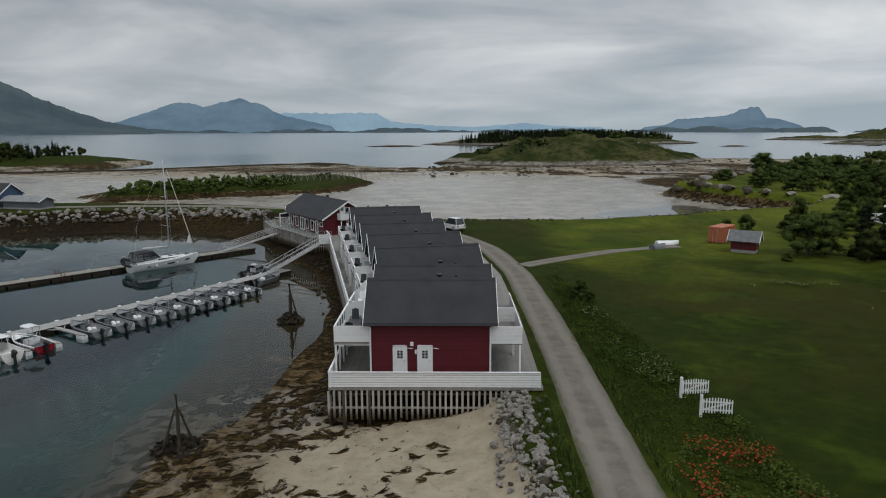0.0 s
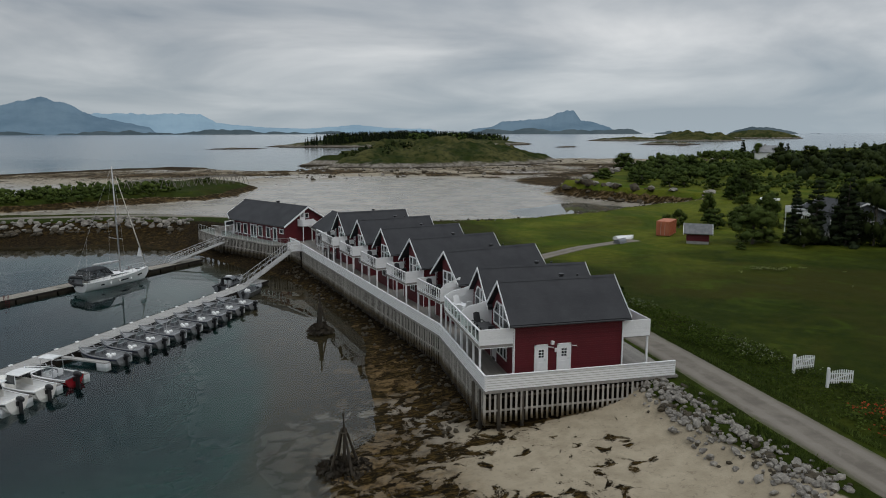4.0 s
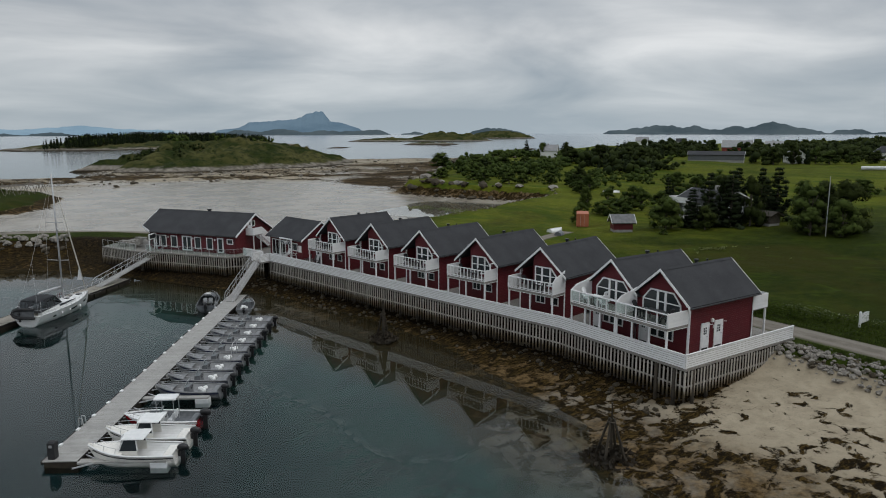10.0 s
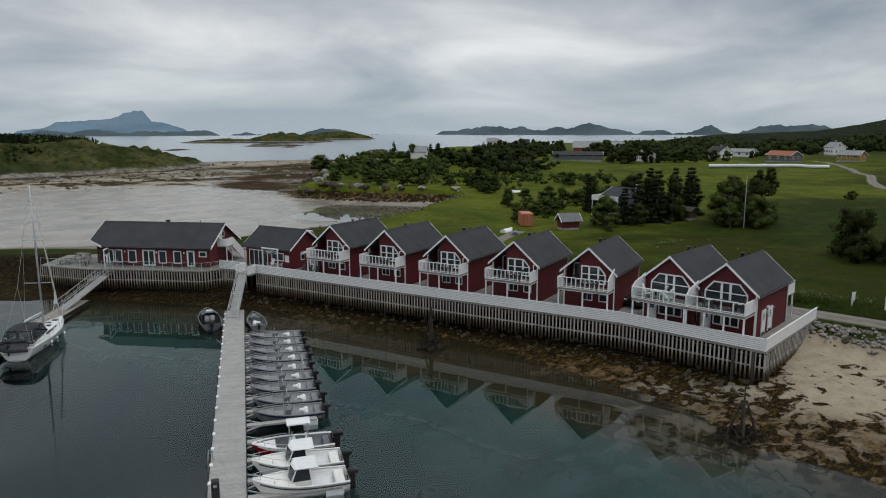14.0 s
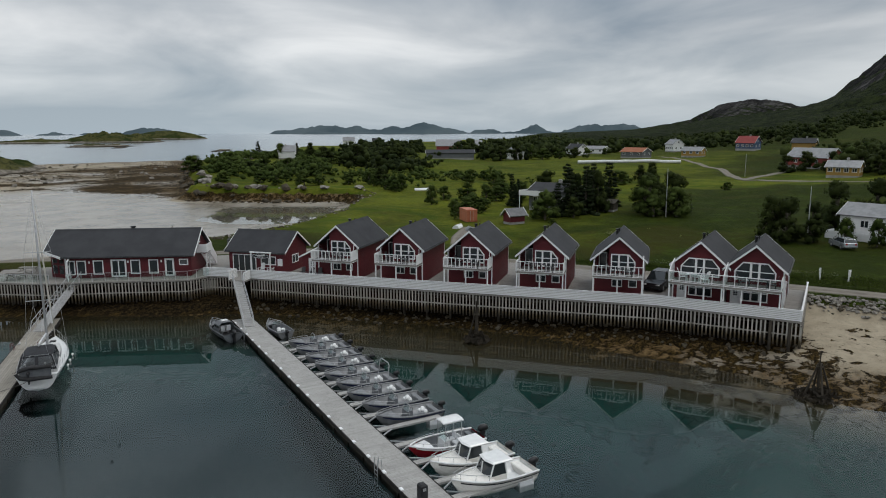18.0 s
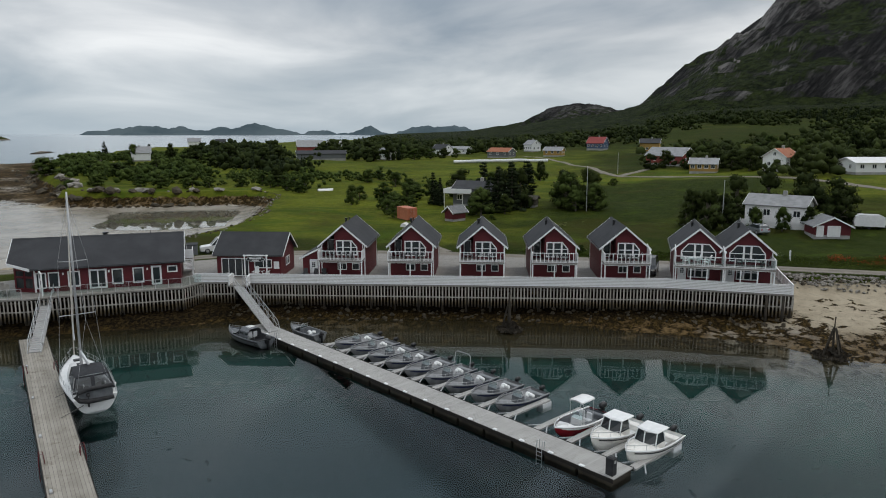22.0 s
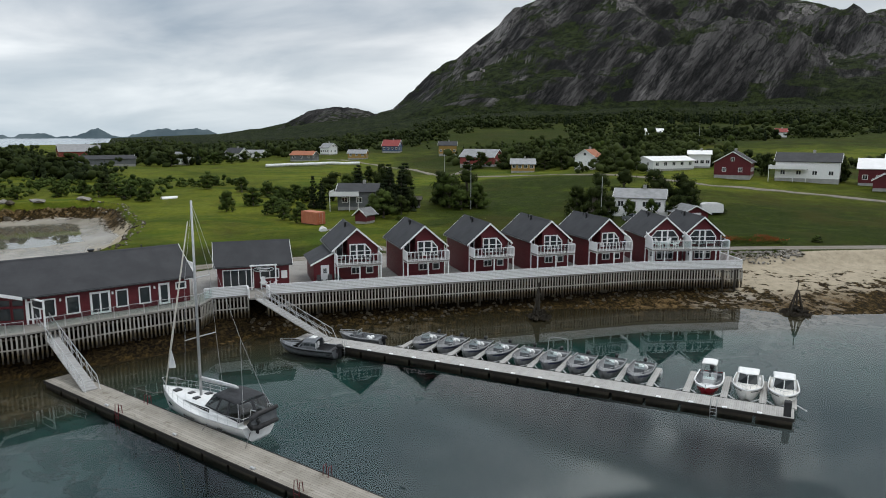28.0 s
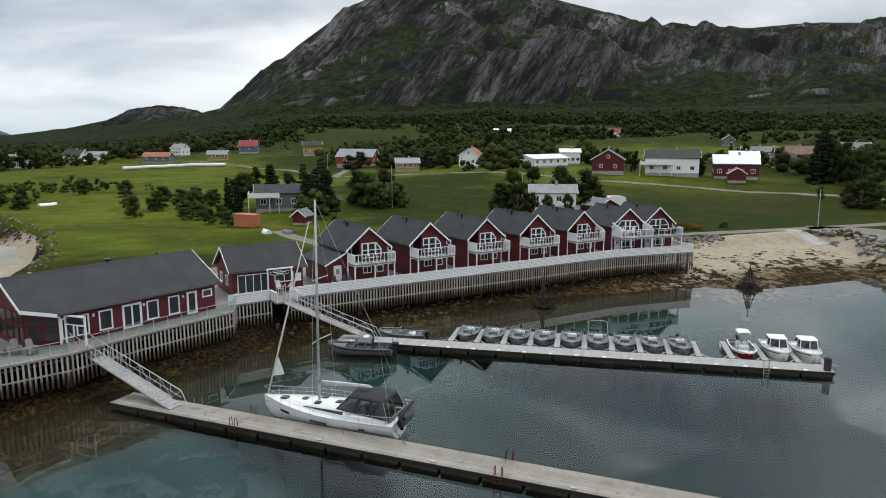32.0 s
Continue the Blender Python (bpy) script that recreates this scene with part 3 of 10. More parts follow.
# ---- mesh helpers ----
class MB:
    """A mesh in the making: corner places and faces."""

    def __init__(self):
        self.v, self.f = [], []

    def add(self, vs, fs):
        k = len(self.v)
        self.v += [tuple(p) for p in vs]
        self.f += [tuple(i + k for i in q) for q in fs]
        return self

    def box(self, x0, y0, z0, x1, y1, z1, cut=0.0):
        """A box between two corners; cut: width of the chamfer along its upper edges."""
        if cut <= 0:
            vs = [(x0, y0, z0), (x1, y0, z0), (x1, y1, z0), (x0, y1, z0), (x0, y0, z1), (x1, y0, z1), (x1, y1, z1), (x0, y1, z1)]
            return self.add(vs, [(3, 2, 1, 0), (4, 5, 6, 7), (0, 1, 5, 4), (1, 2, 6, 5), (2, 3, 7, 6), (3, 0, 4, 7)])
        zc, c = z1 - cut, cut
        ring = lambda a, z: [(x0 + a, y0 + a, z), (x1 - a, y0 + a, z), (x1 - a, y1 - a, z), (x0 + a, y1 - a, z)]
        vs = ring(0, z0) + ring(0, zc) + ring(c, z1)
        fs = [(3, 2, 1, 0), (8, 9, 10, 11)]
        for k in (0, 4):
            fs += [(k + i, k + (i + 1) % 4, k + 4 + (i + 1) % 4, k + 4 + i) for i in range(4)]
        return self.add(vs, fs)

    def prism(self, outline, a, b):
        """A plane outline (list of places) pushed from offset a to offset b (vectors)."""
        n = len(outline)
        a, b = Vector(a), Vector(b)
        vs = [Vector(p) + a for p in outline] + [Vector(p) + b for p in outline]
        fs = [tuple(range(n - 1, -1, -1)), tuple(range(n, 2 * n))]
        fs += [(i, (i + 1) % n, n + (i + 1) % n, n + i) for i in range(n)]
        return self.add(vs, fs)

    def bar(self, p, q, w, h=None):
        """A square bar from p to q, w wide and h deep."""
        p, q = Vector(p), Vector(q)
        d = (q - p).normalized()
        side = d.cross(Vector((0, 0, 1)))
        side = Vector((1, 0, 0)) if side.length < 1e-4 else side.normalized()
        up = side.cross(d)
        s, u = side * w / 2, up * (h or w) / 2
        c = [s + u, -s + u, -s - u, s - u]
        return self.add([p + k for k in c] + [q + k for k in c], [(3, 2, 1, 0), (4, 5, 6, 7)] + [(i, (i + 1) % 4, 4 + (i + 1) % 4, 4 + i) for i in range(4)])

    def tube(self, path, r, n=8, cap=True):
        """A round rod along a path; r: one radius or one for each place."""
        path = [Vector(p) for p in path]
        rs = r if isinstance(r, (list, tuple)) else [r] * len(path)
        vs, fs = [], []
        for i, p in enumerate(path):
            d = (path[min(i + 1, len(path) - 1)] - path[max(i - 1, 0)]).normalized()
            s = d.cross(Vector((0, 0, 1)))
            s = Vector((1, 0, 0)) if s.length < 1e-3 else s.normalized()
            u = s.cross(d)
            vs += [p + (s * math.cos(t) + u * math.sin(t)) * rs[i] for t in (2 * math.pi * k / n for k in range(n))]
        for i in range(len(path) - 1):
            fs += [(i * n + k, i * n + (k + 1) % n, (i + 1) * n + (k + 1) % n, (i + 1) * n + k) for k in range(n)]
        if cap:
            fs += [tuple(range(n - 1, -1, -1)), tuple(range((len(path) - 1) * n, len(path) * n))]
        return self.add(vs, fs)

    def loft(self, rings, close=False, ends=False):
        """Skin between rings of equal length."""
        n = len(rings[0])
        fs = []
        m = n if close else n - 1
        for i in range(len(rings) - 1):
            fs += [(i * n + k, i * n + (k + 1) % n, (i + 1) * n + (k + 1) % n, (i + 1) * n + k) for k in range(m)]
        if ends:
            fs += [tuple(range(n - 1, -1, -1)), tuple(range((len(rings) - 1) * n, len(rings) * n))]
        return self.add([p for r in rings for p in r], fs)

    def slab(self, quad, t):
        """A four- or more-cornered plate with thickness t below it."""
        n = (Vector(quad[1]) - Vector(quad[0])).cross(Vector(quad[2]) - Vector(quad[0])).normalized()
        if n.z < 0:
            n = -n
        return self.prism(quad, (0, 0, 0), tuple(-n * t))

    def mesh(self, name, mat=None, smooth=False):
        me = bpy.data.meshes.new(name)
        me.from_pydata(self.v, [], self.f)
        if mat:
            me.materials.append(mat)
        if smooth:
            me.polygons.foreach_set("use_smooth", [True] * len(me.polygons))
        me.update()
        return me


def fix_normals(me):
    bm = bmesh.new()
    bm.from_mesh(me)
    bmesh.ops.recalc_face_normals(bm, faces=bm.faces)
    bm.to_mesh(me)
    bm.free()


def part(name, mb, mat, parent, label="", smooth=False):
    """One mesh object under a thing or under a part."""
    me = mb if isinstance(mb, bpy.types.Mesh) else mb.mesh(name, mat, smooth)
    if not isinstance(mb, bpy.types.Mesh):
        fix_normals(me)
    ob = new(name, me)
    ob.parent = parent
    if label:
        ob["label"] = label
    return ob


def thing(name, m, label, category, group="", kind=""):
    """An Empty at a thing's base, to hold its parts."""
    ob = new(name)
    ob.empty_display_size = 0.2
    ob.matrix_basis = m
    return tagged(ob, label, category, group, kind)


def solid(name, mb, mat, label, category, m=None, group="", kind="", smooth=False):
    """A thing of one mesh."""
    ob = new(name, mb if isinstance(mb, bpy.types.Mesh) else mb.mesh(name, mat, smooth))
    if not isinstance(mb, bpy.types.Mesh):
        fix_normals(ob.data)
    if m is not None:
        ob.matrix_basis = m
    return tagged(ob, label, category, group, kind)


def frame_at(x, y, z, ux, uy):
    """A pose whose own x axis lies along (ux, uy) on the plan."""
    return pose(x, y, z, 0, 0, math.degrees(math.atan2(uy, ux)))

# ---- ground: one sheet from the harbour to the horizon ----
def seg_dist(px, py, poly, closed=True):
    d = np.full(px.shape, 1e9)
    n = len(poly)
    for i in range(n if closed else n - 1):
        (ax, ay), (bx, by) = poly[i], poly[(i + 1) % n]
        vx, vy = bx - ax, by - ay
        t = np.clip(((px - ax) * vx + (py - ay) * vy) / (vx * vx + vy * vy + 1e-9), 0, 1)
        d = np.minimum(d, np.hypot(px - ax - t * vx, py - ay - t * vy))
    return d


def inside(px, py, poly):
    c = np.zeros(px.shape, bool)
    n = len(poly)
    for i in range(n):
        (ax, ay), (bx, by) = poly[i], poly[(i + 1) % n]
        hit = ((ay > py) != (by > py)) & (px < (bx - ax) * (py - ay) / (by - ay + 1e-12) + ax)
        c ^= hit
    return c


def signed(px, py, poly):
    d = seg_dist(px, py, poly)
    return np.where(inside(px, py, poly), d, -d)


def vnoise(x, y, s, seed=0):
    """Smooth value noise on the plan, -1 to 1."""
    rng = np.random.RandomState(seed)
    g = rng.rand(64, 64) * 2 - 1
    u, v = x * s + 1000.0, y * s + 1000.0
    i, j = np.floor(u).astype(int), np.floor(v).astype(int)
    a, b = u - i, v - j
    a, b = a * a * (3 - 2 * a), b * b * (3 - 2 * b)
    at = lambda p, q: g[p % 64, q % 64]
    return (at(i, j) * (1 - a) + at(i + 1, j) * a) * (1 - b) + (at(i, j + 1) * (1 - a) + at(i + 1, j + 1) * a) * b


def fbm(x, y, s, seed=0, n=4):
    return sum(vnoise(x, y, s * 2 ** k, seed + k) * 0.5 ** k for k in range(n)) / 1.6


def smooth(v, a, b):
    t = np.clip((v - a) / (b - a), 0, 1)
    return t * t * (3 - 2 * t)


# edge of the dry land, about 2.8 m over the water
LAND = [(-260, -60), (-90, 0), (-40, 9), (-19, 15), (-6, 8), (3, 5), (7.2, 10), (6.9, 24), (5.6, 33), (4.8, 41), (3.5, 50), (1, 62), (-2, 76), (-6, 90),
        (-12, 101), (-20, 114), (-26, 124), (-34, 134), (-48, 138.5), (-66, 138), (-84, 131), (-130, 118), (-260, 90), (-300, 130), (-130, 150), (-90, 151), (-56, 149), (-38, 144), (-24, 134), (-10, 124),
        (12, 122), (28, 123), (45, 128), (60, 134), (74, 140), (81, 150), (75, 162), (67, 176), (64, 194), (80, 208), (97, 232), (124, 262), (150, 292), (196, 330),
        (255, 372), (380, 415), (620, 470), (1200, 500), (3800, 700), (3800, -3800), (-600, -3800)]
# edge of the flats that fall dry
FLATS = [(-140, 110), (-330, 110), (-420, 260), (-250, 330), (-193, 303), (-153, 321), (-113, 357), (-72, 388), (-48, 352), (-2, 332), (20, 404), (138, 446), (226, 418),
         (270, 395), (250, 330), (60, 120), (-10, 100), (-30, 128)]
SPIT = [(-90, 172), (-77, 180), (-60, 189), (-39, 200), (-27, 222), (-25, 240), (-38, 266), (-60, 256), (-78, 240), (-82, 216), (-100, 190)]
WESTPT = [(-420, 300), (-240, 312), (-200, 322), (-172, 352), (-168, 392), (-200, 420), (-420, 420)]


def ground(x, y):
    """Height and cover (grass, weed, wet) of the ground at plan places."""
    wob = 1.2 * fbm(x, y, 0.09, 3) + 3.0 * fbm(x, y, 0.02, 9) * smooth(np.hypot(x, y - 60), 90, 220)
    dl = signed(x, y, LAND) + wob
    df = signed(x, y, FLATS) + 4 * fbm(x, y, 0.03, 5)
    inland = np.maximum(0, x - 14 + 0.5 * np.maximum(0, -y))
    bearing = np.degrees(np.arctan2(x + 80, y - 90))
    plateau = 3.05 + 0.016 * np.minimum(inland, 170) + 0.055 * np.clip(inland - 200, 0, 600) * smooth(bearing, 80, 100)
    plateau = plateau + (0.55 * fbm(x, y, 0.035, 11) + 0.2 * fbm(x, y, 0.2, 13)) * smooth(x, 12, 30) + 2.5 * fbm(x, y, 0.008, 15) * smooth(inland, 130, 260)
    # the fields rise towards the village
    plateau = plateau + 0.045 * np.clip(x - 35, 0, 72) * (1 - smooth(y, 8, 68))
    # the quay side: steep bank under the piles, then a weedy slope into the basin
    basin = (y > 34) & (y < 150) & (x < 12)
    edge = np.interp(y, [40, 46, 50, 60, 69, 77, 86], [17.5, 16.2, 14.6, 12.0, 11.0, 10.4, 9.8])
    run = np.clip((-dl - 4) / (edge - 4), 0, 1)
    slope = np.where(dl > -4, 3.05 + dl * 0.42, np.where(dl > -edge, 1.37 * (1 - run) ** 1.25, np.where(dl > -edge - 7.5, (dl + edge) * 0.028, -0.21 + (dl + edge + 7.5) * 0.19)))
    near = np.where(dl > -4, 3.05 + dl * 0.42, np.where(dl > -8.6, 1.37 + (dl + 4) * 0.295, 0.01 + (dl + 8.6) * 0.075))
    kn = smooth(y, 86, 97) * (1 - smooth(-x, 27, 36))
    slope = slope * (1 - kn) + near * kn
    # the cove with pale sand, south of the houses
    de = x - 5.4 + 0.8 * fbm(x, y, 0.12, 7)
    cove = np.where(de > -2.5, 3.05 + de * 0.55, np.where(de > -21, 1.68 + (de + 2.5) * 0.088, 0.05 + (de + 21) * 0.13))
    cove = np.maximum(cove, 3.05 + dl * 0.72)
    k = smooth(y, 36, 44)
    sea = cove * (1 - k) + slope * k
    # sandy bay behind: a low lip of rock, then flats
    mid_line = np.interp(x, [-260, -140, -90, -66, -44, -28, -16, -5, 60], [110, 132, 140, 144, 143.5, 138, 124, 116, 116])
    kb = smooth(y - mid_line, 0, 4)
    lip = np.where(dl > -3, 3.05 + dl * 0.75, 0.8 + (dl + 3) * 0.15)
    flat = 0.24 + 0.10 * fbm(x, y, 0.014, 21) + 0.06 * fbm(x * 0.5, y, 0.06, 23)
    north = smooth(y, 230, 330)
    # a sheet of water stays at the head of the bay
    pool = 1 - np.hypot((x - 56) / 36, (y - 152) / 27) + 0.25 * fbm(x, y, 0.05, 25)
    flat = flat - 0.27 * smooth(pool, 0.0, 0.4)
    flat = flat + north * (0.28 + 0.30 * fbm(x, y, 0.035, 27) + 0.22 * fbm(x, y, 0.12, 29))
    fl = np.where(df > 0, flat, flat + df * 0.05)
    bay = np.maximum(lip * 1.0, fl)
    bay = np.where(dl < -14, fl, bay)
    shore = sea * (1 - kb) + bay * kb
    z = np.where(dl > 0, plateau, np.minimum(shore, plateau))
    z = np.maximum(z, -4.5)
    # spit with birch scrub, and the wooded point
    ds = signed(x, y, SPIT) - 1.5 + 6.0 * fbm(x, y, 0.05, 31)
    z = np.where(ds > -3, np.maximum(z, 0.3 + np.clip(ds + 3, 0, 9) * 0.24 + 0.3 * fbm(x, y, 0.1, 33)), z)
    dw = signed(x, y, WESTPT) + 6 * fbm(x, y, 0.03, 35)
    z = np.where(dw > -4, np.maximum(z, 0.2 + np.clip(dw + 4, 0, 30) * 0.16 + fbm(x, y, 0.05, 37)), z)
    grass = np.clip(np.maximum.reduce([smooth(dl, -2.0, 1.0), smooth(ds, 0, 4), smooth(dw, 3, 9) * 0.9]), 0, 1)
    # under the houses and along the bank there is stone, not grass
    grass = np.where((dl < 1.5) & (x < 4) & (y > 40) & (y < 132), 0, grass)
    quay = smooth(-x, -4, 4) * smooth(y, 35, 44) * (1 - kb)
    weed = quay * (0.47 + 0.20 * smooth(y, 43, 54) + 0.30 * smooth(dl, -12.5, -9) + 0.22 * fbm(x, y, 0.07, 41)) * smooth(z, -2.6, -0.6)
    weed = np.maximum(weed, (0.35 + 0.20 * smooth(-x, 4, 14) + 0.10 * fbm(x, y, 0.10, 42)) * smooth(-x, -3, 1) * (y < 46) * (y > 12) * smooth(z, -1.8, 0.0) * (1 - smooth(z, 1.3, 1.75)))
    # stones beneath the decks; full weed mask puts the decks' shade into the colour
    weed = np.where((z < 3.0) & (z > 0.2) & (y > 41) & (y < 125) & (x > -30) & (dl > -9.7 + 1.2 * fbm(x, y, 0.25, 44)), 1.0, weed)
    weed = np.maximum(weed, north * (0.44 + 0.22 * fbm(x, y, 0.02, 43)) * (dl < 0))
    weed = np.maximum(weed, smooth(-np.abs(dl + 1.5), -6, -1) * kb * 0.6 * smooth(x, 30, 60))
    weed = np.maximum(weed, smooth(dl, -60, -25) * (dl < 0) * smooth(x, 52, 75) * smooth(y, 165, 190) * (0.62 + 0.2 * fbm(x, y, 0.05, 45)))
    # ribs of rock and wrack across the flats
    weed = np.maximum(weed, kb * (dl < -6) * smooth(y, 225, 275) * 0.60 * smooth(fbm(x * 0.3, y, 0.045, 53) + 0.5 * fbm(x * 0.6, y, 0.16, 55), 0.10, 0.34))
    weed = np.maximum(weed, smooth(-np.abs(ds), -5, -1) * 0.7)
    weed = np.maximum(weed, smooth(-np.abs(df - 4), -14, -4) * (x < -60) * 0.95)
    weed = np.maximum(weed, ((y > 100) & (y < 160) & (x < -22) & (dl < 2) & (z < 3.2)) * (0.56 - 0.16 * smooth(x, -66, -54) + 0.30 * smooth(dl, -9, -4) * (1 - 0.6 * smooth(x, -66, -54)) + 0.45 * fbm(x * 0.5, y, 0.12, 57)) * (1 - kb))
    wet = np.clip(smooth(-z, -0.62, -0.22) * (dl < 0), 0, 1)
    wet = np.maximum(wet, kb * (dl < -5) * (1 - north) * (0.14 + 0.66 * smooth(fbm(x * 0.5, y, 0.02, 51), -0.02, 0.16)))
    wet = np.maximum(wet, 0.92 * smooth(pool, -0.75, -0.1) * (dl < -3) * kb * smooth(fbm(x * 0.4, y, 0.03, 52), -0.35, 0.05))
    dry = smooth(x, 30, 62) * smooth(fbm(x, y, 0.03, 47) + 0.5 * fbm(x, y, 0.008, 49), -0.45, 0.25)
    dry = dry * (1 - 0.6 * (1 - smooth(y, 30, 66)) * (1 - smooth(x, 70, 100)))
    dry = np.maximum(dry, 0.87 * smooth(y, 58, 86) * smooth(x, 10, 20))
    dry = dry * (1 - 0.85 * smooth(inland, 235, 300) * smooth(bearing, 78, 90))
    return z, grass, weed, wet, dry


def axis_steps(lo, hi, fine, far0, far1, grow):
    a = list(np.arange(lo, hi + 1e-6, fine))
    s, v = fine, hi
    while v < far1:
        s = min(s * grow, 320)
        v += s
        a.append(v)
    s, v = fine, lo
    while v > far0:
        s = min(s * grow, 320)
        v -= s
        a.insert(0, v)
    return np.array(a)


GX, GY = axis_steps(-46, 46, 0.5, -4700, 4700, 1.045), axis_steps(2, 146, 0.55, -4700, 4700, 1.045)
xx, yy = np.meshgrid(GX, GY)
zz, c_grass, c_weed, c_wet, c_dry = ground(xx, yy)
me = bpy.data.meshes.new("ground")
nx, ny = len(GX), len(GY)
co = np.stack([xx.ravel(), yy.ravel(), zz.ravel()], 1)
me.vertices.add(nx * ny)
me.vertices.foreach_set("co", co.ravel())
ii = (np.arange(ny - 1)[:, None] * nx + np.arange(nx - 1)[None, :]).ravel()
quads = np.stack([ii, ii + 1, ii + nx + 1, ii + nx], 1)
me.loops.add(quads.size)
me.loops.foreach_set("vertex_index", quads.ravel())
me.polygons.add(len(quads))
me.polygons.foreach_set("loop_start", np.arange(0, quads.size, 4))
me.polygons.foreach_set("use_smooth", np.ones(len(quads), bool))
me.update(calc_edges=True)
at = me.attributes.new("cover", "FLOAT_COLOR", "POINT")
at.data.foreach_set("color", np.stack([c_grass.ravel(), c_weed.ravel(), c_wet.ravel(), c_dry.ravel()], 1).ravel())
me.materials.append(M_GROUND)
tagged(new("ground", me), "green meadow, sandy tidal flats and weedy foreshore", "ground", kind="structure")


def height(x, y):
    return float(ground(np.array([float(x)]), np.array([float(y)]))[0][0])


def heights(xs, ys):
    return ground(np.array(xs, float), np.array(ys, float))[0]


# the sea, one level sheet
mb = MB()
ring = [(4800 * math.cos(2 * math.pi * k / 96) - 20, 4800 * math.sin(2 * math.pi * k / 96) + 60, 0.0) for k in range(96)]
mb.add([(-20, 60, 0)] + ring, [(0, 1 + k, 1 + (k + 1) % 96) for k in range(96)])
sea_ob = solid("sea_water", mb, M_WATER, "calm grey-green harbour and sea water", "water", kind="structure")


# roads laid over the ground
def ribbon(name, path, w, lift, label, mat=None, kind="structure", cat="road"):
    pts = []
    for (ax, ay), (bx, by) in zip(path, path[1:]):
        n = max(1, int(math.hypot(bx - ax, by - ay) / 1.5))
        pts += [(ax + (bx - ax) * k / n, ay + (by - ay) * k / n) for k in range(n)]
    pts.append(path[-1])
    P = np.array(pts)
    for _ in range(6):
        P[1:-1] = (P[:-2] + P[1:-1] * 2 + P[2:]) / 4
    T = np.gradient(P, axis=0)
    T /= np.hypot(T[:, 0], T[:, 1])[:, None]
    N = np.stack([-T[:, 1], T[:, 0]], 1)
    rows = []
    offs = (-0.5, -0.42, -0.3, -0.2, -0.1, 0, 0.1, 0.2, 0.3, 0.42, 0.5)
    for k, o in enumerate(offs):
        wv = w * o + ((0.05 * np.sin(np.arange(len(P)) * 1.7 + k) + 0.12 * np.sin(np.arange(len(P)) * 0.31 + 2 * k)) if abs(o) == 0.5 else 0)
        q = P + N * (wv[:, None] if isinstance(wv, np.ndarray) else wv)
        zc = heights(q[:, 0], q[:, 1]) + (lift if abs(o) < 0.5 else -0.05)
        rows.append(np.column_stack([q, zc]))
    m = MB().loft([[tuple(r[i]) for r in rows] for i in range(len(P))])
    ob = solid(name, m, mat or M_ROAD, label, cat, kind=kind, smooth=True)
    at_ = ob.data.attributes.new("across", "FLOAT", "POINT")
    at_.data.foreach_set("value", np.tile(np.array(offs), len(P))[:len(ob.data.vertices)])
    return ob


ribbon("road", [(8.5, -60), (7.8, -10), (8.3, 14), (8.9, 28), (9.1, 42), (9.0, 58), (8.7, 75), (6.4, 92), (2, 104), (-6, 113), (-16, 124), (-28, 138), (-44, 143.5), (-66, 144), (-90, 140), (-140, 132)], 3.3, 0.05,
       "grey gravel road with worn wheel tracks beside the cabins")
ribbon("road_field_track", [(9.5, 80), (14, 84), (22, 88.5), (31, 91)], 2.6, 0.05, "gravel track branching off into the meadow")

# ---- mountains, islands and the far shore ----
CX, CY = -80.0, 90.0


def curve(v, pts):
    return np.interp(v, [p[0] for p in pts], [p[1] for p in pts])


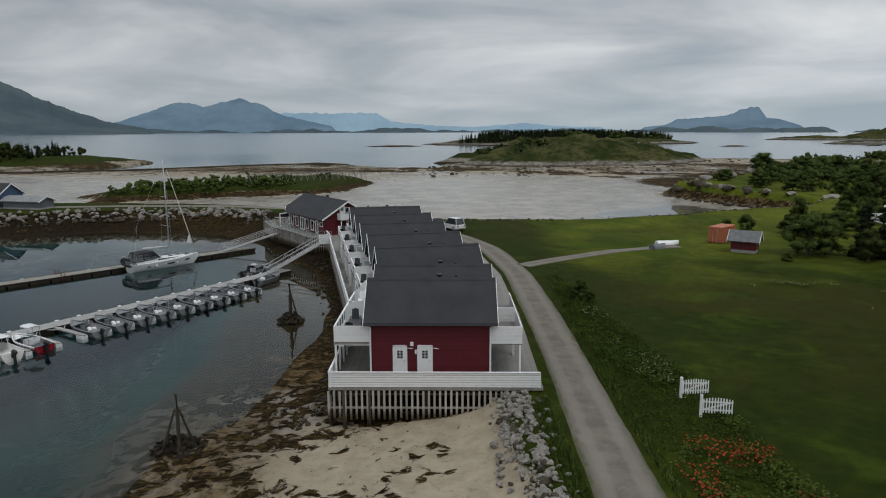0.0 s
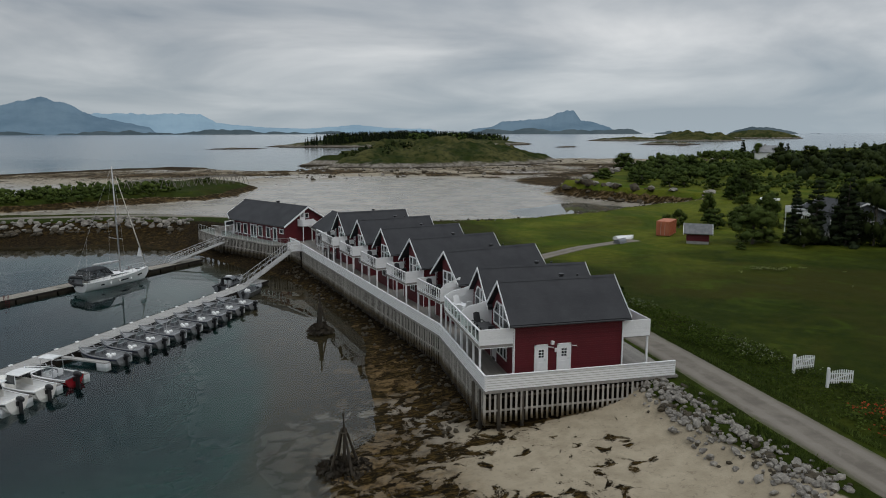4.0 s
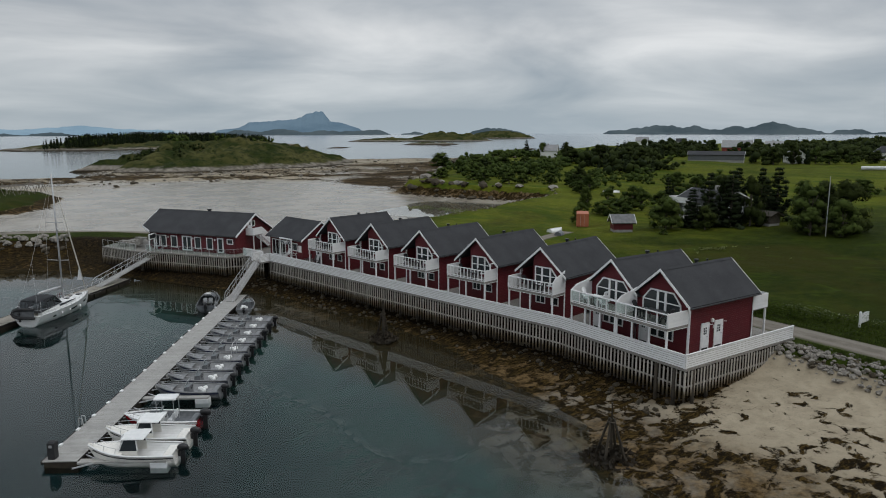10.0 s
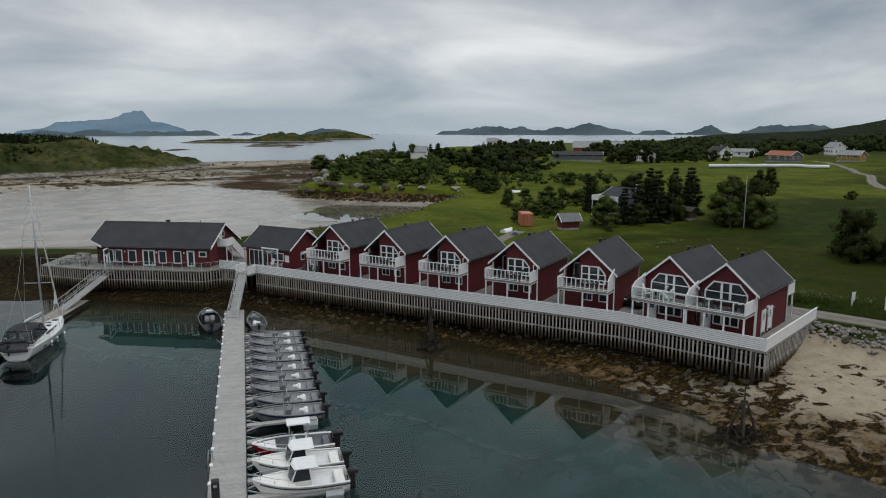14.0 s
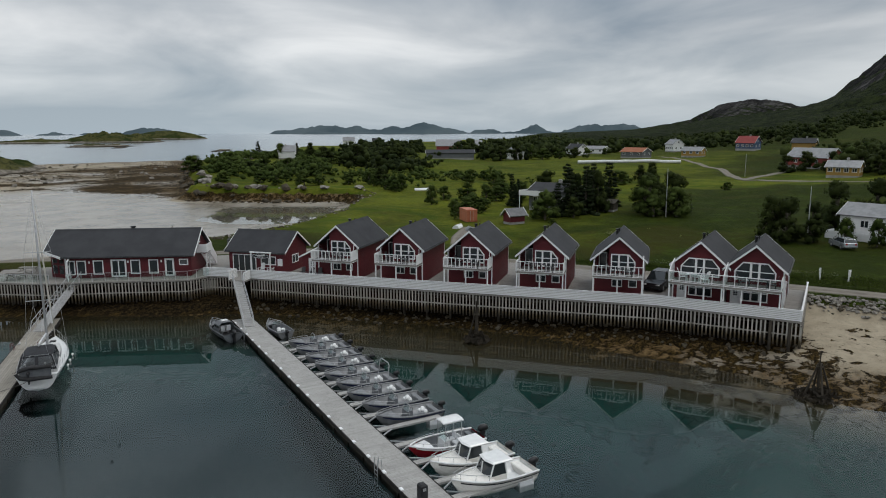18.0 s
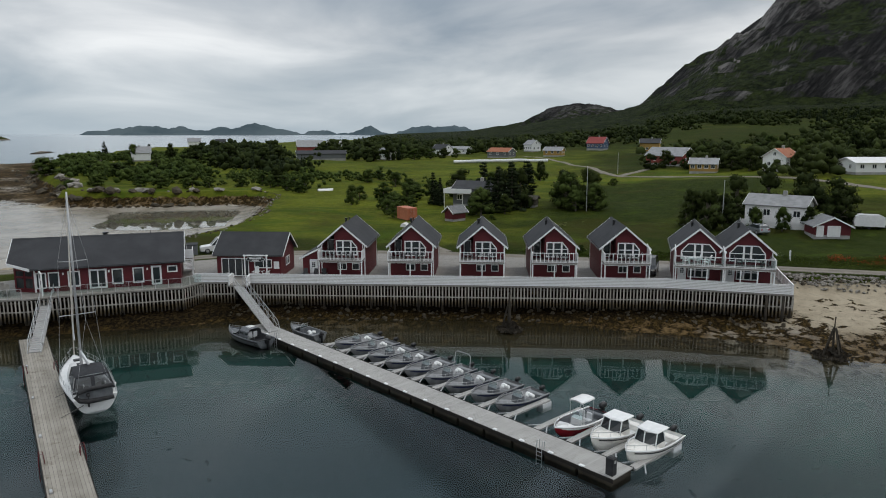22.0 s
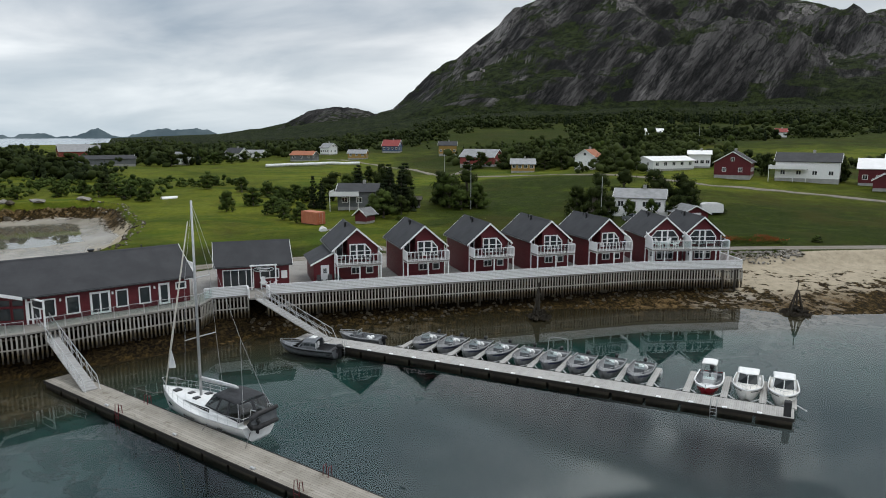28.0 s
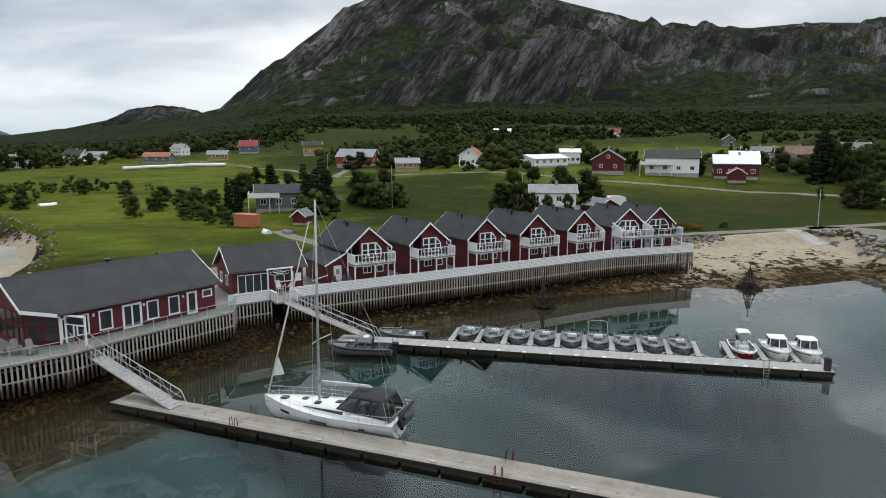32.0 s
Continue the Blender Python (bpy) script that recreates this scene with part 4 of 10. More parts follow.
def mountain():
    """The rocky mountain behind the village: steep slabs that rise from a wooded foot to an uneven crest."""
    az = np.arange(70, 178, 0.2)
    rr = np.concatenate([np.linspace(560, 760, 12), np.linspace(775, 2300, 96)])
    A, R = np.meshgrid(np.radians(az), rr)
    crest_el = curve(az, [(70, -0.3), (77.5, 0.0), (80.6, 0.4), (84.1, 1.2), (86, 1.4), (88, 1.5), (90, 1.6), (91.2, 1.86), (92.9, 3.0), (94.6, 4.5), (97.5, 6.9), (101.5, 9.7), (105, 11.2), (110, 11.9), (115, 11.0), (118.6, 10.0), (122.9, 8.85), (124.7, 8.0), (128.3, 8.0), (132, 7.6), (136.5, 7.7),
                          (140.5, 7.4), (150, 6.5), (165, 4), (178, 1.5)])
    crest = 18.7 + 2100 * np.tan(np.radians(crest_el))
    foot = curve(az, [(70, 10), (84, 16), (90, 28), (96, 36), (120, 42), (150, 44), (178, 30)])
    s = np.clip((R - 700) / 1400, 0, 1)
    prof = np.where(s < 0.12, 0.03 * (s / 0.12) ** 1.2, 0.03 + 0.97 * ((np.clip(s, 0.12, 1) - 0.12) / 0.88) ** 0.62)
    X, Y = CX + R * np.sin(A), CY + R * np.cos(A)
    warp = fbm(X, Y, 0.0022, 51)
    # slanting slabs and gullies
    u = (X * 0.55 + Y * 0.83 + 160 * warp)
    gul = np.abs(fbm(u, R * 0.35, 0.0065, 53, 5))
    rise = (crest - foot)[None, :] * prof
    Z = foot[None, :] * smooth(R, 560, 760) + rise
    mid = smooth(s, 0.02, 0.2) * (1 - 0.97 * smooth(s, 0.68, 0.96))
    big = np.clip(rise / 90, 0, 1)
    Z = Z - mid * np.clip(rise, 0, 140) * 0.42 * gul + big * mid * 26 * fbm(X, Y, 0.010, 57, 5) + big * (6 * fbm(X, Y, 0.03, 59, 4)) * (1 - 0.93 * smooth(s, 0.75, 0.97))
    ledge = fbm(X + 0.5 * Z, Y, 0.006, 61, 3)
    Z = Z + big * mid * (1 - smooth(s, 0.7, 0.9)) * 14 * np.sign(ledge) * smooth(np.abs(ledge), 0, 0.25)
    Z = np.where(R > 2105, Z - (R - 2105) * 0.8, Z)
    n, m = Z.shape
    i = (np.arange(n - 1)[:, None] * m + np.arange(m - 1)[None, :]).ravel()
    mb = MB()
    mb.v = [tuple(p) for p in np.stack([X.ravel(), Y.ravel(), Z.ravel()], 1)]
    mb.f = [tuple(q) for q in np.stack([i, i + 1, i + m + 1, i + m], 1)]
    ob = new("mountain", mb.mesh("mountain", M_MTN, True))
    tagged(ob, "bare grey rock mountain with slabs and green ledges", "mountain", kind="structure")


mountain()


def hill(name, x, y, rx, ry, turn, h, mat, label, category="islet", seed=1, power=1.6, rough=0.25, n=56, m=26, base=-0.6, kind="structure", lumps=1.0):
    """A low hill or island with an uneven shore and a knobbly back."""
    a = np.linspace(0, 2 * np.pi, n, endpoint=False)
    t = np.linspace(0, 1, m) ** 0.8
    T, A = np.meshgrid(t, a)
    wob = 1 + rough * (fbm(np.cos(A) * 3 + seed, np.sin(A) * 3, 1.0, seed) + 0.5 * fbm(np.cos(A) * 9 + seed, np.sin(A) * 9, 1.0, seed + 3))
    lx, ly = T * rx * np.cos(A) * wob, T * ry * np.sin(A) * wob
    c, s = math.cos(radians(turn)), math.sin(radians(turn))
    X, Y = x + lx * c - ly * s, y + lx * s + ly * c
    sc = 6.0 / max(rx, ry)
    k = np.clip(1 - T ** power, 0, 1)
    Z = base + (h - base) * k * (1 + 0.35 * lumps * fbm(X, Y, sc, seed + 7)) + 0.12 * lumps * h * fbm(X, Y, sc * 4, seed + 9) * smooth(1 - T, 0, 0.2)
    mb = MB().loft([[tuple(p) for p in zip(X[i], Y[i], Z[i])] for i in range(n)] + [[tuple(p) for p in zip(X[0], Y[0], Z[0])]])
    ob = new(name, mb.mesh(name, mat, True))
    return tagged(ob, label, category, kind=kind)


hill("rocky_knoll", 1063, 149, 92, 104, 8, 60, M_KNOLL, "rounded bare rock knoll on the wooded ridge", "hill", 5, 2.2, 0.08, base=22, lumps=0.22)
hill("heath_islet", 72, 395, 76, 48, 18, 12.0, M_ISLET, "heath-covered islet with bare shore rock", "islet", 2, 2.4, 0.22, 90, 40)
hill("wooded_islet", 150, 905, 190, 95, 22, 9.0, M_ISLET, "low islet dark with spruce forest", "islet", 4, 2.6, 0.2, 80, 30)
hill("skerry", -60, 765, 34, 7, 10, 1.6, M_ISLET, "bare dark skerry at the water's edge", "skerry", 8)
hill("skerry", 700, 1112, 84, 44, -28, 15, M_ISLET, "green humped islet with bare shore rock", "skerry", 9, 2.0)
hill("skerry", 610, 1160, 95, 30, -28, 7, M_ISLET, "low grass-topped skerry", "skerry", 10, 2.0)
hill("skerry", 484, 842, 42, 12, -28, 3.6, M_ISLET, "dark low skerry", "skerry", 16, 2.0)
hill("skerry", 1045, 1400, 84, 60, -35, 18, M_ISLET, "green rounded islet", "skerry", 12, 2.6, lumps=0.4)
hill("skerry", 300, 745, 22, 6, 20, 1.3, M_ISLET, "bare flat skerry awash", "skerry", 13)
hill("skerry", 455, 760, 18, 5, 20, 1.2, M_ISLET, "bare flat skerry awash", "skerry", 14)
hill("skerry", 420, 560, 40, 7, 30, 1.3, M_ISLET, "bare flat skerry awash", "skerry", 15)


def range_of(name, az0, az1, dist, profile, mat, label, seed, depth=260, gaps=0.0):
    """A far chain of mountains: a crest that follows heights in degrees along the compass, with its slopes."""
    az = np.arange(az0, az1 + 1e-6, 0.08)
    el = curve(az, profile)
    if gaps:
        el = el - 0.10 + gaps * fbm(az * 0.55, az * 0 + seed, 1.0, seed + 5, 4)
    crest = 18.7 + dist * np.tan(np.radians(el)) + (fbm(az * 2.2, az * 0, 1.0, seed, 4) * 0.10 + 0.03 * fbm(az * 9, az * 0, 1.0, seed + 2)) * dist * 0.012 * np.clip(el + 0.3, 0, 1.5)
    edge = smooth(az, az0, az0 + 0.8) * (1 - smooth(az, az1 - 0.8, az1))
    crest = -1 + (crest + 1) * edge
    rings = []
    for o, k in ((-depth, -0.02), (-depth * 0.8, 0.10), (-depth * 0.5, 0.42), (-depth * 0.22, 0.75), (0, 1.0), (depth * 0.3, 0.5)):
        r = dist + o
        rings.append([(CX + r * math.sin(radians(a)), CY + r * math.cos(radians(a)), c * k - (1 if k < 0.05 else 0)) for a, c in zip(az, crest)])
    ob = new(name, MB().loft(rings).mesh(name, mat, True))
    return tagged(ob, label, "mountains", kind="structure")


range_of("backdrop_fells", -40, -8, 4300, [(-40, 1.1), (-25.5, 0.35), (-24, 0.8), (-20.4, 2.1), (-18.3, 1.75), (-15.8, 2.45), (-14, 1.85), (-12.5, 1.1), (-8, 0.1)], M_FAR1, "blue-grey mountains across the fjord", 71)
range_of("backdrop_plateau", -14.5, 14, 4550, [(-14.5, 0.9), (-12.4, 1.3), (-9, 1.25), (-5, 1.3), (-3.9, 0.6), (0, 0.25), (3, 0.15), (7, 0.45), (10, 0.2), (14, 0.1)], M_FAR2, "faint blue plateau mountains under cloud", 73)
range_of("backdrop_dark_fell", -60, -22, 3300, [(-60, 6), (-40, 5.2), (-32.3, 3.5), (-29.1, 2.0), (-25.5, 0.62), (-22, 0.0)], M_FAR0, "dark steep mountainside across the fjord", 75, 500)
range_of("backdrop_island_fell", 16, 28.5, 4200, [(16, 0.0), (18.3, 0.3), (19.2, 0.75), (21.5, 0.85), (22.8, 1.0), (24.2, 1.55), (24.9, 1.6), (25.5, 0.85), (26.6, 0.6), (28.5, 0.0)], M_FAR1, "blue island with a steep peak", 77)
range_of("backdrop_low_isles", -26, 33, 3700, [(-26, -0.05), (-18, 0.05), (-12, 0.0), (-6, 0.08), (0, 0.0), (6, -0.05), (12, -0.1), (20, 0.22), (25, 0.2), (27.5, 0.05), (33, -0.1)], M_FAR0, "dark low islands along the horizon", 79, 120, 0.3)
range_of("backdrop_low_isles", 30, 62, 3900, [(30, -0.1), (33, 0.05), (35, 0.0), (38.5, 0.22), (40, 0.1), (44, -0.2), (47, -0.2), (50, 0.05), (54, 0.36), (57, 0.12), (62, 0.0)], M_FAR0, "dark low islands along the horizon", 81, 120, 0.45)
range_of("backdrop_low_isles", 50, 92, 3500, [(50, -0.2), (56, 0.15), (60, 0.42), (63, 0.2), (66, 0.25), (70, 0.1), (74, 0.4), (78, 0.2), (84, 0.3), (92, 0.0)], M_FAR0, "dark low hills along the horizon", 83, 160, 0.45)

# ---- quay deck, fences and cabins ----
DECK = 3.3


def opening(parent, name, at, outline, cols=(), rows=(), w=0.085, deep=0.06, glass_back=0.02, label="", mat=None, pane_mat=None, kids=None, post=None):
    """A window or glazed door in a wall. at(u, v, d): a place u along the wall, v up, d out of it. outline: corners (u, v), anticlockwise.
    cols, rows: places of the glazing bars."""
    fr = MB()
    n = len(outline)
    cu, cv = sum(p[0] for p in outline) / n, sum(p[1] for p in outline) / n
    inner = []
    for i in range(n):
        p0, p1, p2 = Vector(outline[i - 1]), Vector(outline[i]), Vector(outline[(i + 1) % n])
        d0, d1 = (p1 - p0).normalized(), (p2 - p1).normalized()
        n0, n1 = Vector((-d0.y, d0.x)), Vector((-d1.y, d1.x))
        b = (n0 + n1)
        inner.append(p1 + b * (w / max(0.3, b.dot(n0))))
    loops = [[at(u, v, -0.02) for u, v in outline], [at(u, v, deep) for u, v in outline], [at(u, v, deep) for u, v in inner], [at(u, v, -0.02) for u, v in inner]]
    fr.add([p for lp in loops for p in lp], [(a * n + i, a * n + (i + 1) % n, b * n + (i + 1) % n, b * n + i) for a, b in ((0, 1), (1, 2), (2, 3), (3, 0)) for i in range(n)])
    ob = part(name, fr, mat or M_WHITE, parent, label)
    kids = kids or ob

    def span(fixed, vert):
        vals = []
        for i in range(n):
            (a, b), (c, d) = outline[i], outline[(i + 1) % n]
            if not vert:
                a, b, c, d = b, a, d, c
            if (a - fixed) * (c - fixed) < 0:
                vals.append(b + (d - b) * (fixed - a) / (c - a))
        return (min(vals), max(vals)) if len(vals) >= 2 else None

    for vert, lst in ((True, cols), (False, rows)):
        for f in lst:
            s = span(f, vert)
            if not s:
                continue
            k = post * 0.5 if vert and post else w * 0.36
            q = [(f - k, s[0]), (f + k, s[0]), (f + k, s[1]), (f - k, s[1])] if vert else [(s[0], f - k), (s[1], f - k), (s[1], f + k), (s[0], f + k)]
            vs = [at(u, v, 0.0) for u, v in q] + [at(u, v, deep * 0.8 + (0.002 if vert else 0)) for u, v in q]
            part("glazing_bar", MB().add(vs, [(3, 2, 1, 0), (4, 5, 6, 7), (0, 1, 5, 4), (1, 2, 6, 5), (2, 3, 7, 6), (3, 0, 4, 7)]), mat or M_WHITE, kids)
    pn = MB()
    vs = [at(u, v, 0.004) for u, v in outline] + [at(u, v, glass_back) for u, v in outline]
    pn.add(vs, [tuple(range(n - 1, -1, -1)), tuple(range(n, 2 * n))] + [(i, (i + 1) % n, n + (i + 1) % n, n + i) for i in range(n)])
    part("pane", pn, pane_mat or M_GLASS, kids, "dark reflecting glass")
    return ob


def rect(u0, v0, u1, v1):
    return [(u0, v0), (u1, v0), (u1, v1), (u0, v1)]


def door(parent, at, u0, v0, u1, v1, label="white panelled door with six small panes"):
    """A white door leaf in its frame, with six small panes and a handle."""
    b = MB()
    for a, c, e, f, d in ((u0, v0, u0 + 0.08, v1, 0.07), (u1 - 0.08, v0, u1, v1, 0.07), (u0, v1 - 0.08, u1, v1, 0.07), (u0 + 0.08, v0 + 0.04, u1 - 0.08, v1 - 0.08, 0.04), (u0 + 0.16, v0 + 0.2, u1 - 0.16, v0 + 0.85, 0.055)):
        q = [(a, c), (e, c), (e, f), (a, f)]
        b.add([at(u, v, -0.02) for u, v in q] + [at(u, v, d) for u, v in q], [(3, 2, 1, 0), (4, 5, 6, 7), (0, 1, 5, 4), (1, 2, 6, 5), (2, 3, 7, 6), (3, 0, 4, 7)])
    ob = part("door", b, M_WHITE, parent, label)
    m = (u0 + u1) / 2
    opening(ob, "door_window", lambda u, v, d: at(u, v, d + 0.04), rect(m - 0.22, v0 + 1.12, m + 0.22, v0 + 1.72), (m,), (v0 + 1.32, v0 + 1.52), 0.045, 0.025, 0.012, kids=ob)
    h = MB().bar(at(u1 - 0.15, v0 + 1.0, 0.07), at(u1 - 0.27, v0 + 1.0, 0.07), 0.03)
    part("door_handle", h, M_GALV, ob, "small steel handle")
    k = MB()
    q = [(u0 + 0.1, v0 + 0.0), (u1 - 0.1, v0 + 0.0), (u1 - 0.1, v0 + 0.17), (u0 + 0.1, v0 + 0.17)]
    k.add([at(u, v, 0.0) for u, v in q] + [at(u, v, 0.06) for u, v in q], [(3, 2, 1, 0), (4, 5, 6, 7), (0, 1, 5, 4), (1, 2, 6, 5), (2, 3, 7, 6), (3, 0, 4, 7)])
    part("kick_plate", k, M_BLACK, ob, "dark kick plate")
    return ob


def gable_roof(parent, x0, x1, half, ridge, eave, t=0.16, trim=True):
    """Two roof slopes over a ridge along x, with bargeboards, eaves boards and a ridge cap."""
    for sgn in (1, -1):
        part("roof_slope", MB().slab([(x0, 0, ridge), (x1, 0, ridge), (x1, sgn * half, eave), (x0, sgn * half, eave)], t), M_ROOF, parent)
        if trim:
            for x in (x0, x1):
                o = -0.035 if x == x0 else 0.035
                b = MB().prism([(x, 0, ridge + 0.02), (x, sgn * half, eave + 0.02), (x, sgn * half, eave - 0.2), (x, 0, ridge - 0.2)], (min(o, 0), 0, 0), (max(o, 0), 0, 0))
                part("bargeboard", b, M_WHITE, parent, "white bargeboard")
        g = MB().tube([(x0 + 0.02, sgn * (half + 0.05), eave - 0.1), (x1 - 0.02, sgn * (half + 0.05), eave - 0.1)], 0.06, 8)
        part("gutter", g, M_BLACK, parent, "black gutter")
    c = MB().prism([(0, -0.16, ridge - 0.10), (0, 0, ridge + 0.035), (0, 0.16, ridge - 0.10)], (x0, 0, 0), (x1, 0, 0))
    part("ridge_cap", c, M_ROOF, parent)


def flue(parent, x, y, z, h=0.55, r=0.13):
    f = MB().tube([(x, y, z), (x, y, z + h)], r, 12)
    ob = part("flue", f, M_BLACK, parent, "black metal chimney flue")
    part("flue_cap", MB().tube([(x, y, z + h), (x, y, z + h + 0.05), (x, y, z + h + 0.16), (x, y, z + h + 0.18)], [r * 0.7, r * 1.4, r * 1.4, r * 0.8], 12), M_BLACK, ob)


def rail_run(parent, p, q, z, h=0.95, step=0.42, glazed=False, deep=0.28):
    """A balcony rail from p to q: top rail, bottom rail, balusters or glass, and a fascia board below."""
    p, q = Vector((*p, 0)), Vector((*q, 0))
    n = max(2, round((q - p).length / step))
    at = lambda t, zz: tuple(p + (q - p) * t + Vector((0, 0, zz)))
    part("top_rail", MB().bar(at(0, z + h), at(1, z + h), 0.11, 0.06), M_WHITE, parent)
    part("bottom_rail", MB().bar(at(0, z + 0.14), at(1, z + 0.14), 0.06, 0.05), M_WHITE, parent)
    part("fascia", MB().bar(at(0, z - deep / 2 + 0.03), at(1, z - deep / 2 + 0.03), 0.05, deep), M_WHITE, parent)
    bal = MB().box(-0.035, -0.035, 0, 0.035, 0.035, h - 0.03).mesh("baluster", M_WHITE)
    for i in range(n + 1):
        o = part("baluster", bal, None, parent)
        o.location = at(i / n, z)
    if glazed:
        for i in range(n):
            part("glass_panel", MB().bar(at((i + 0.07) / n, z + 0.53), at((i + 0.93) / n, z + 0.53), 0.012, 0.72), M_CLEAR, parent, "clear glass panel")


def cabin(m, label, wide=False, south_doors=False, east_balcony=False, tall_screen=False, L=7.6, group="waterside cabins"):
    """A tall narrow red cabin with a gable to the water and a balcony on posts. Its own x runs from the water gable inland, z up from the deck."""
    c = thing("cabin", m, label, "house", group)
    half, ridge, eave, hw = 2.68, 5.92, 3.62, 2.33
    wall_top = lambda y: ridge - 0.2 - abs(y) * (ridge - eave) / half
    t = 0.14
    fl = 2.36
    # walls
    top = wall_top(hw)
    for sgn in (1, -1):
        part("wall_side", MB().box(0, min(sgn * hw, sgn * (hw - t)), 0, L, max(sgn * hw, sgn * (hw - t)), top), M_RED, c)
    rec = 0.95
    if wide:
        front = [(0, -hw + t, 0), (0, hw - t, 0), (0, hw - t, wall_top(hw - t)), (0, 0, wall_top(0)), (0, -hw + t, wall_top(hw - t))]
        part("wall_gable", MB().prism(front, (0, 0, 0), (t, 0, 0)), M_RED, c)
    else:
        part("wall_gable", MB().prism([(0, -hw + t, 0), (0, hw - t, 0), (0, hw - t, fl - 0.1), (0, -hw + t, fl - 0.1)], (0, 0, 0), (t, 0, 0)), M_RED, c)
        part("wall_gable", MB().prism([(0, -hw + t, fl - 0.1), (0, rec, fl - 0.1), (0, rec, wall_top(rec)), (0, 0, wall_top(0)), (0, -hw + t, wall_top(hw - t))], (0, 0, 0), (t, 0, 0)), M_RED, c)
        part("loggia_wall", MB().box(1.5, rec, fl - 0.1, 1.6, hw - t, wall_top(hw) + 0.1), M_RED, c)
        part("loggia_wall", MB().box(t, rec - 0.1, fl - 0.1, 1.5, rec, wall_top(rec) - 0.05), M_RED, c)
        part("loggia_floor", MB().box(t, rec, fl - 0.2, 1.5, hw - t, fl - 0.1), M_DECK, c)
        part("loggia_post", MB().box(0.0, hw - 0.14, fl - 0.1, 0.13, hw, wall_top(hw) + 0.02), M_WHITE, c)
    back = [(L, -hw + t, 0), (L, hw - t, 0), (L, hw - t, wall_top(hw - t)), (L, 0, wall_top(0)), (L, -hw + t, wall_top(hw - t))]
    part("wall_gable", MB().prism(back, (-t, 0, 0), (0, 0, 0)), M_RED, c)
    part("floor_slab", MB().box(t + 0.01, -hw + t, -0.02, L - t - 0.01, hw - t, 0.05), M_DECK, c)
    for x in (-0.012, L + 0.012):
        for sgn in (1, -1):
            part("corner_board", MB().box(x - 0.012, sgn * hw - 0.06, 0, x + 0.012, sgn * hw + 0.06, top - 0.05), M_WHITE, c, "white corner board")
    gable_roof(c, -0.36, L + 0.4, half, ridge, eave)
    flue(c, 4.3, 0.45, ridge - 0.55)
    part("vent_pipe", MB().tube([(5.4, 0.3, ridge - 0.4), (5.4, 0.3, ridge + 0.12)], 0.06, 8), M_BLACK, c)
    west = lambda u, v, d: (-d, -u, v)
    east = lambda u, v, d: (L + d, u, v)
    south = lambda u, v, d: (u, -hw - d, v)
    # water gable
    if wide:
        o = [(-1.72, fl + 0.28), (1.72, fl + 0.28), (1.72, fl + 1.15), (1.05, fl + 1.95), (-1.05, fl + 1.95), (-1.72, fl + 1.15)]
        opening(c, "window", west, o, (-1.05, -0.36, 0.33, 1.05), (fl + 1.1,), 0.11, 0.07, label="wide white-framed window with cut corners", post=0.19)
        opening(c, "window", west, rect(-0.95, 0.75, 1.15, 1.9), (-0.25, 0.45), (1.55,), 0.10, label="white-framed three-light window", post=0.16)
        door(c, west, -1.95, 0.03, -1.1, 2.08, "white balcony-side door")
    else:
        o = [(-0.75, fl + 0.22), (1.55, fl + 0.22), (1.55, fl + 1.15), (0.95, fl + 1.85), (-0.75, fl + 1.85)]
        opening(c, "window", west, o, (0.0, 0.85), (fl + 1.08,), 0.11, 0.07, label="white-framed window with one cut corner", post=0.17)
        opening(c, "window", west, rect(-0.62, 1.0, 0.38, 1.75), (-0.12,), (), 0.08, label="small white-framed window")
        opening(c, "window", west, rect(0.95, 1.0, 1.75, 1.75), (), (), 0.08, label="small white-framed window")
        opening(c, "window", lambda u, v, d: (1.5 - d, -u, v), rect(-2.0, fl + 0.1, -1.2, fl + 1.75), (), (), 0.09, label="white-framed glazed door in the recess")
    # balcony on posts
    D = 2.25 if wide else 1.75
    y0, y1 = (-hw, hw)
    part("balcony_floor", MB().box(-D, y0, fl - 0.2, -0.02, y1, fl - 0.02), M_DECK, c, "weathered balcony boards")
    rail_run(c, (-D + 0.05, y0), (-D + 0.05, y1), fl, glazed=wide, step=0.9 if wide else 0.42)
    ysc = (y0 + 0.04, y1 - 0.04)
    for k, y in enumerate(ysc):
        if wide and not south_doors and k == 0:
            continue
        hi = 1.55 if (wide and not (south_doors and k == 0)) or (tall_screen and k == 0) else 1.0
        prof = [(-D, y, fl - 0.25), (0, y, fl - 0.25), (0, y, fl + hi + (0.0 if hi <= 1 else 0.25)), (-D * 0.35, y, fl + hi), (-D * 0.75, y, fl + (hi - 0.2 if hi > 1 else hi)), (-D, y, fl + 0.98)]
        part("side_screen", MB().prism(prof, (0, -0.035, 0), (0, 0.035, 0)), M_WBOARD, c, "white boarded side screen")
        if hi <= 1.0 and not wide and k == 0:
            # glazed wind screen over the boards, next to the wall
            g0, g1 = -D * 0.52, -0.05
            part("screen_glass", MB().bar((g0 + 0.05, y, fl + 1.27), (g1, y, fl + 1.27), 0.012, 0.46), M_CLEAR, c, "clear glass wind screen")
            sf = MB().bar((g0, y, fl + 1.52), (g1, y, fl + 1.52), 0.05).bar((g0, y, fl + 1.0), (g0, y, fl + 1.54), 0.05)
            part("screen_frame", sf, M_WHITE, c)
    post = MB().box(-0.06, -0.06, 0, 0.06, 0.06, fl - 0.2).mesh("post", M_WHITE)
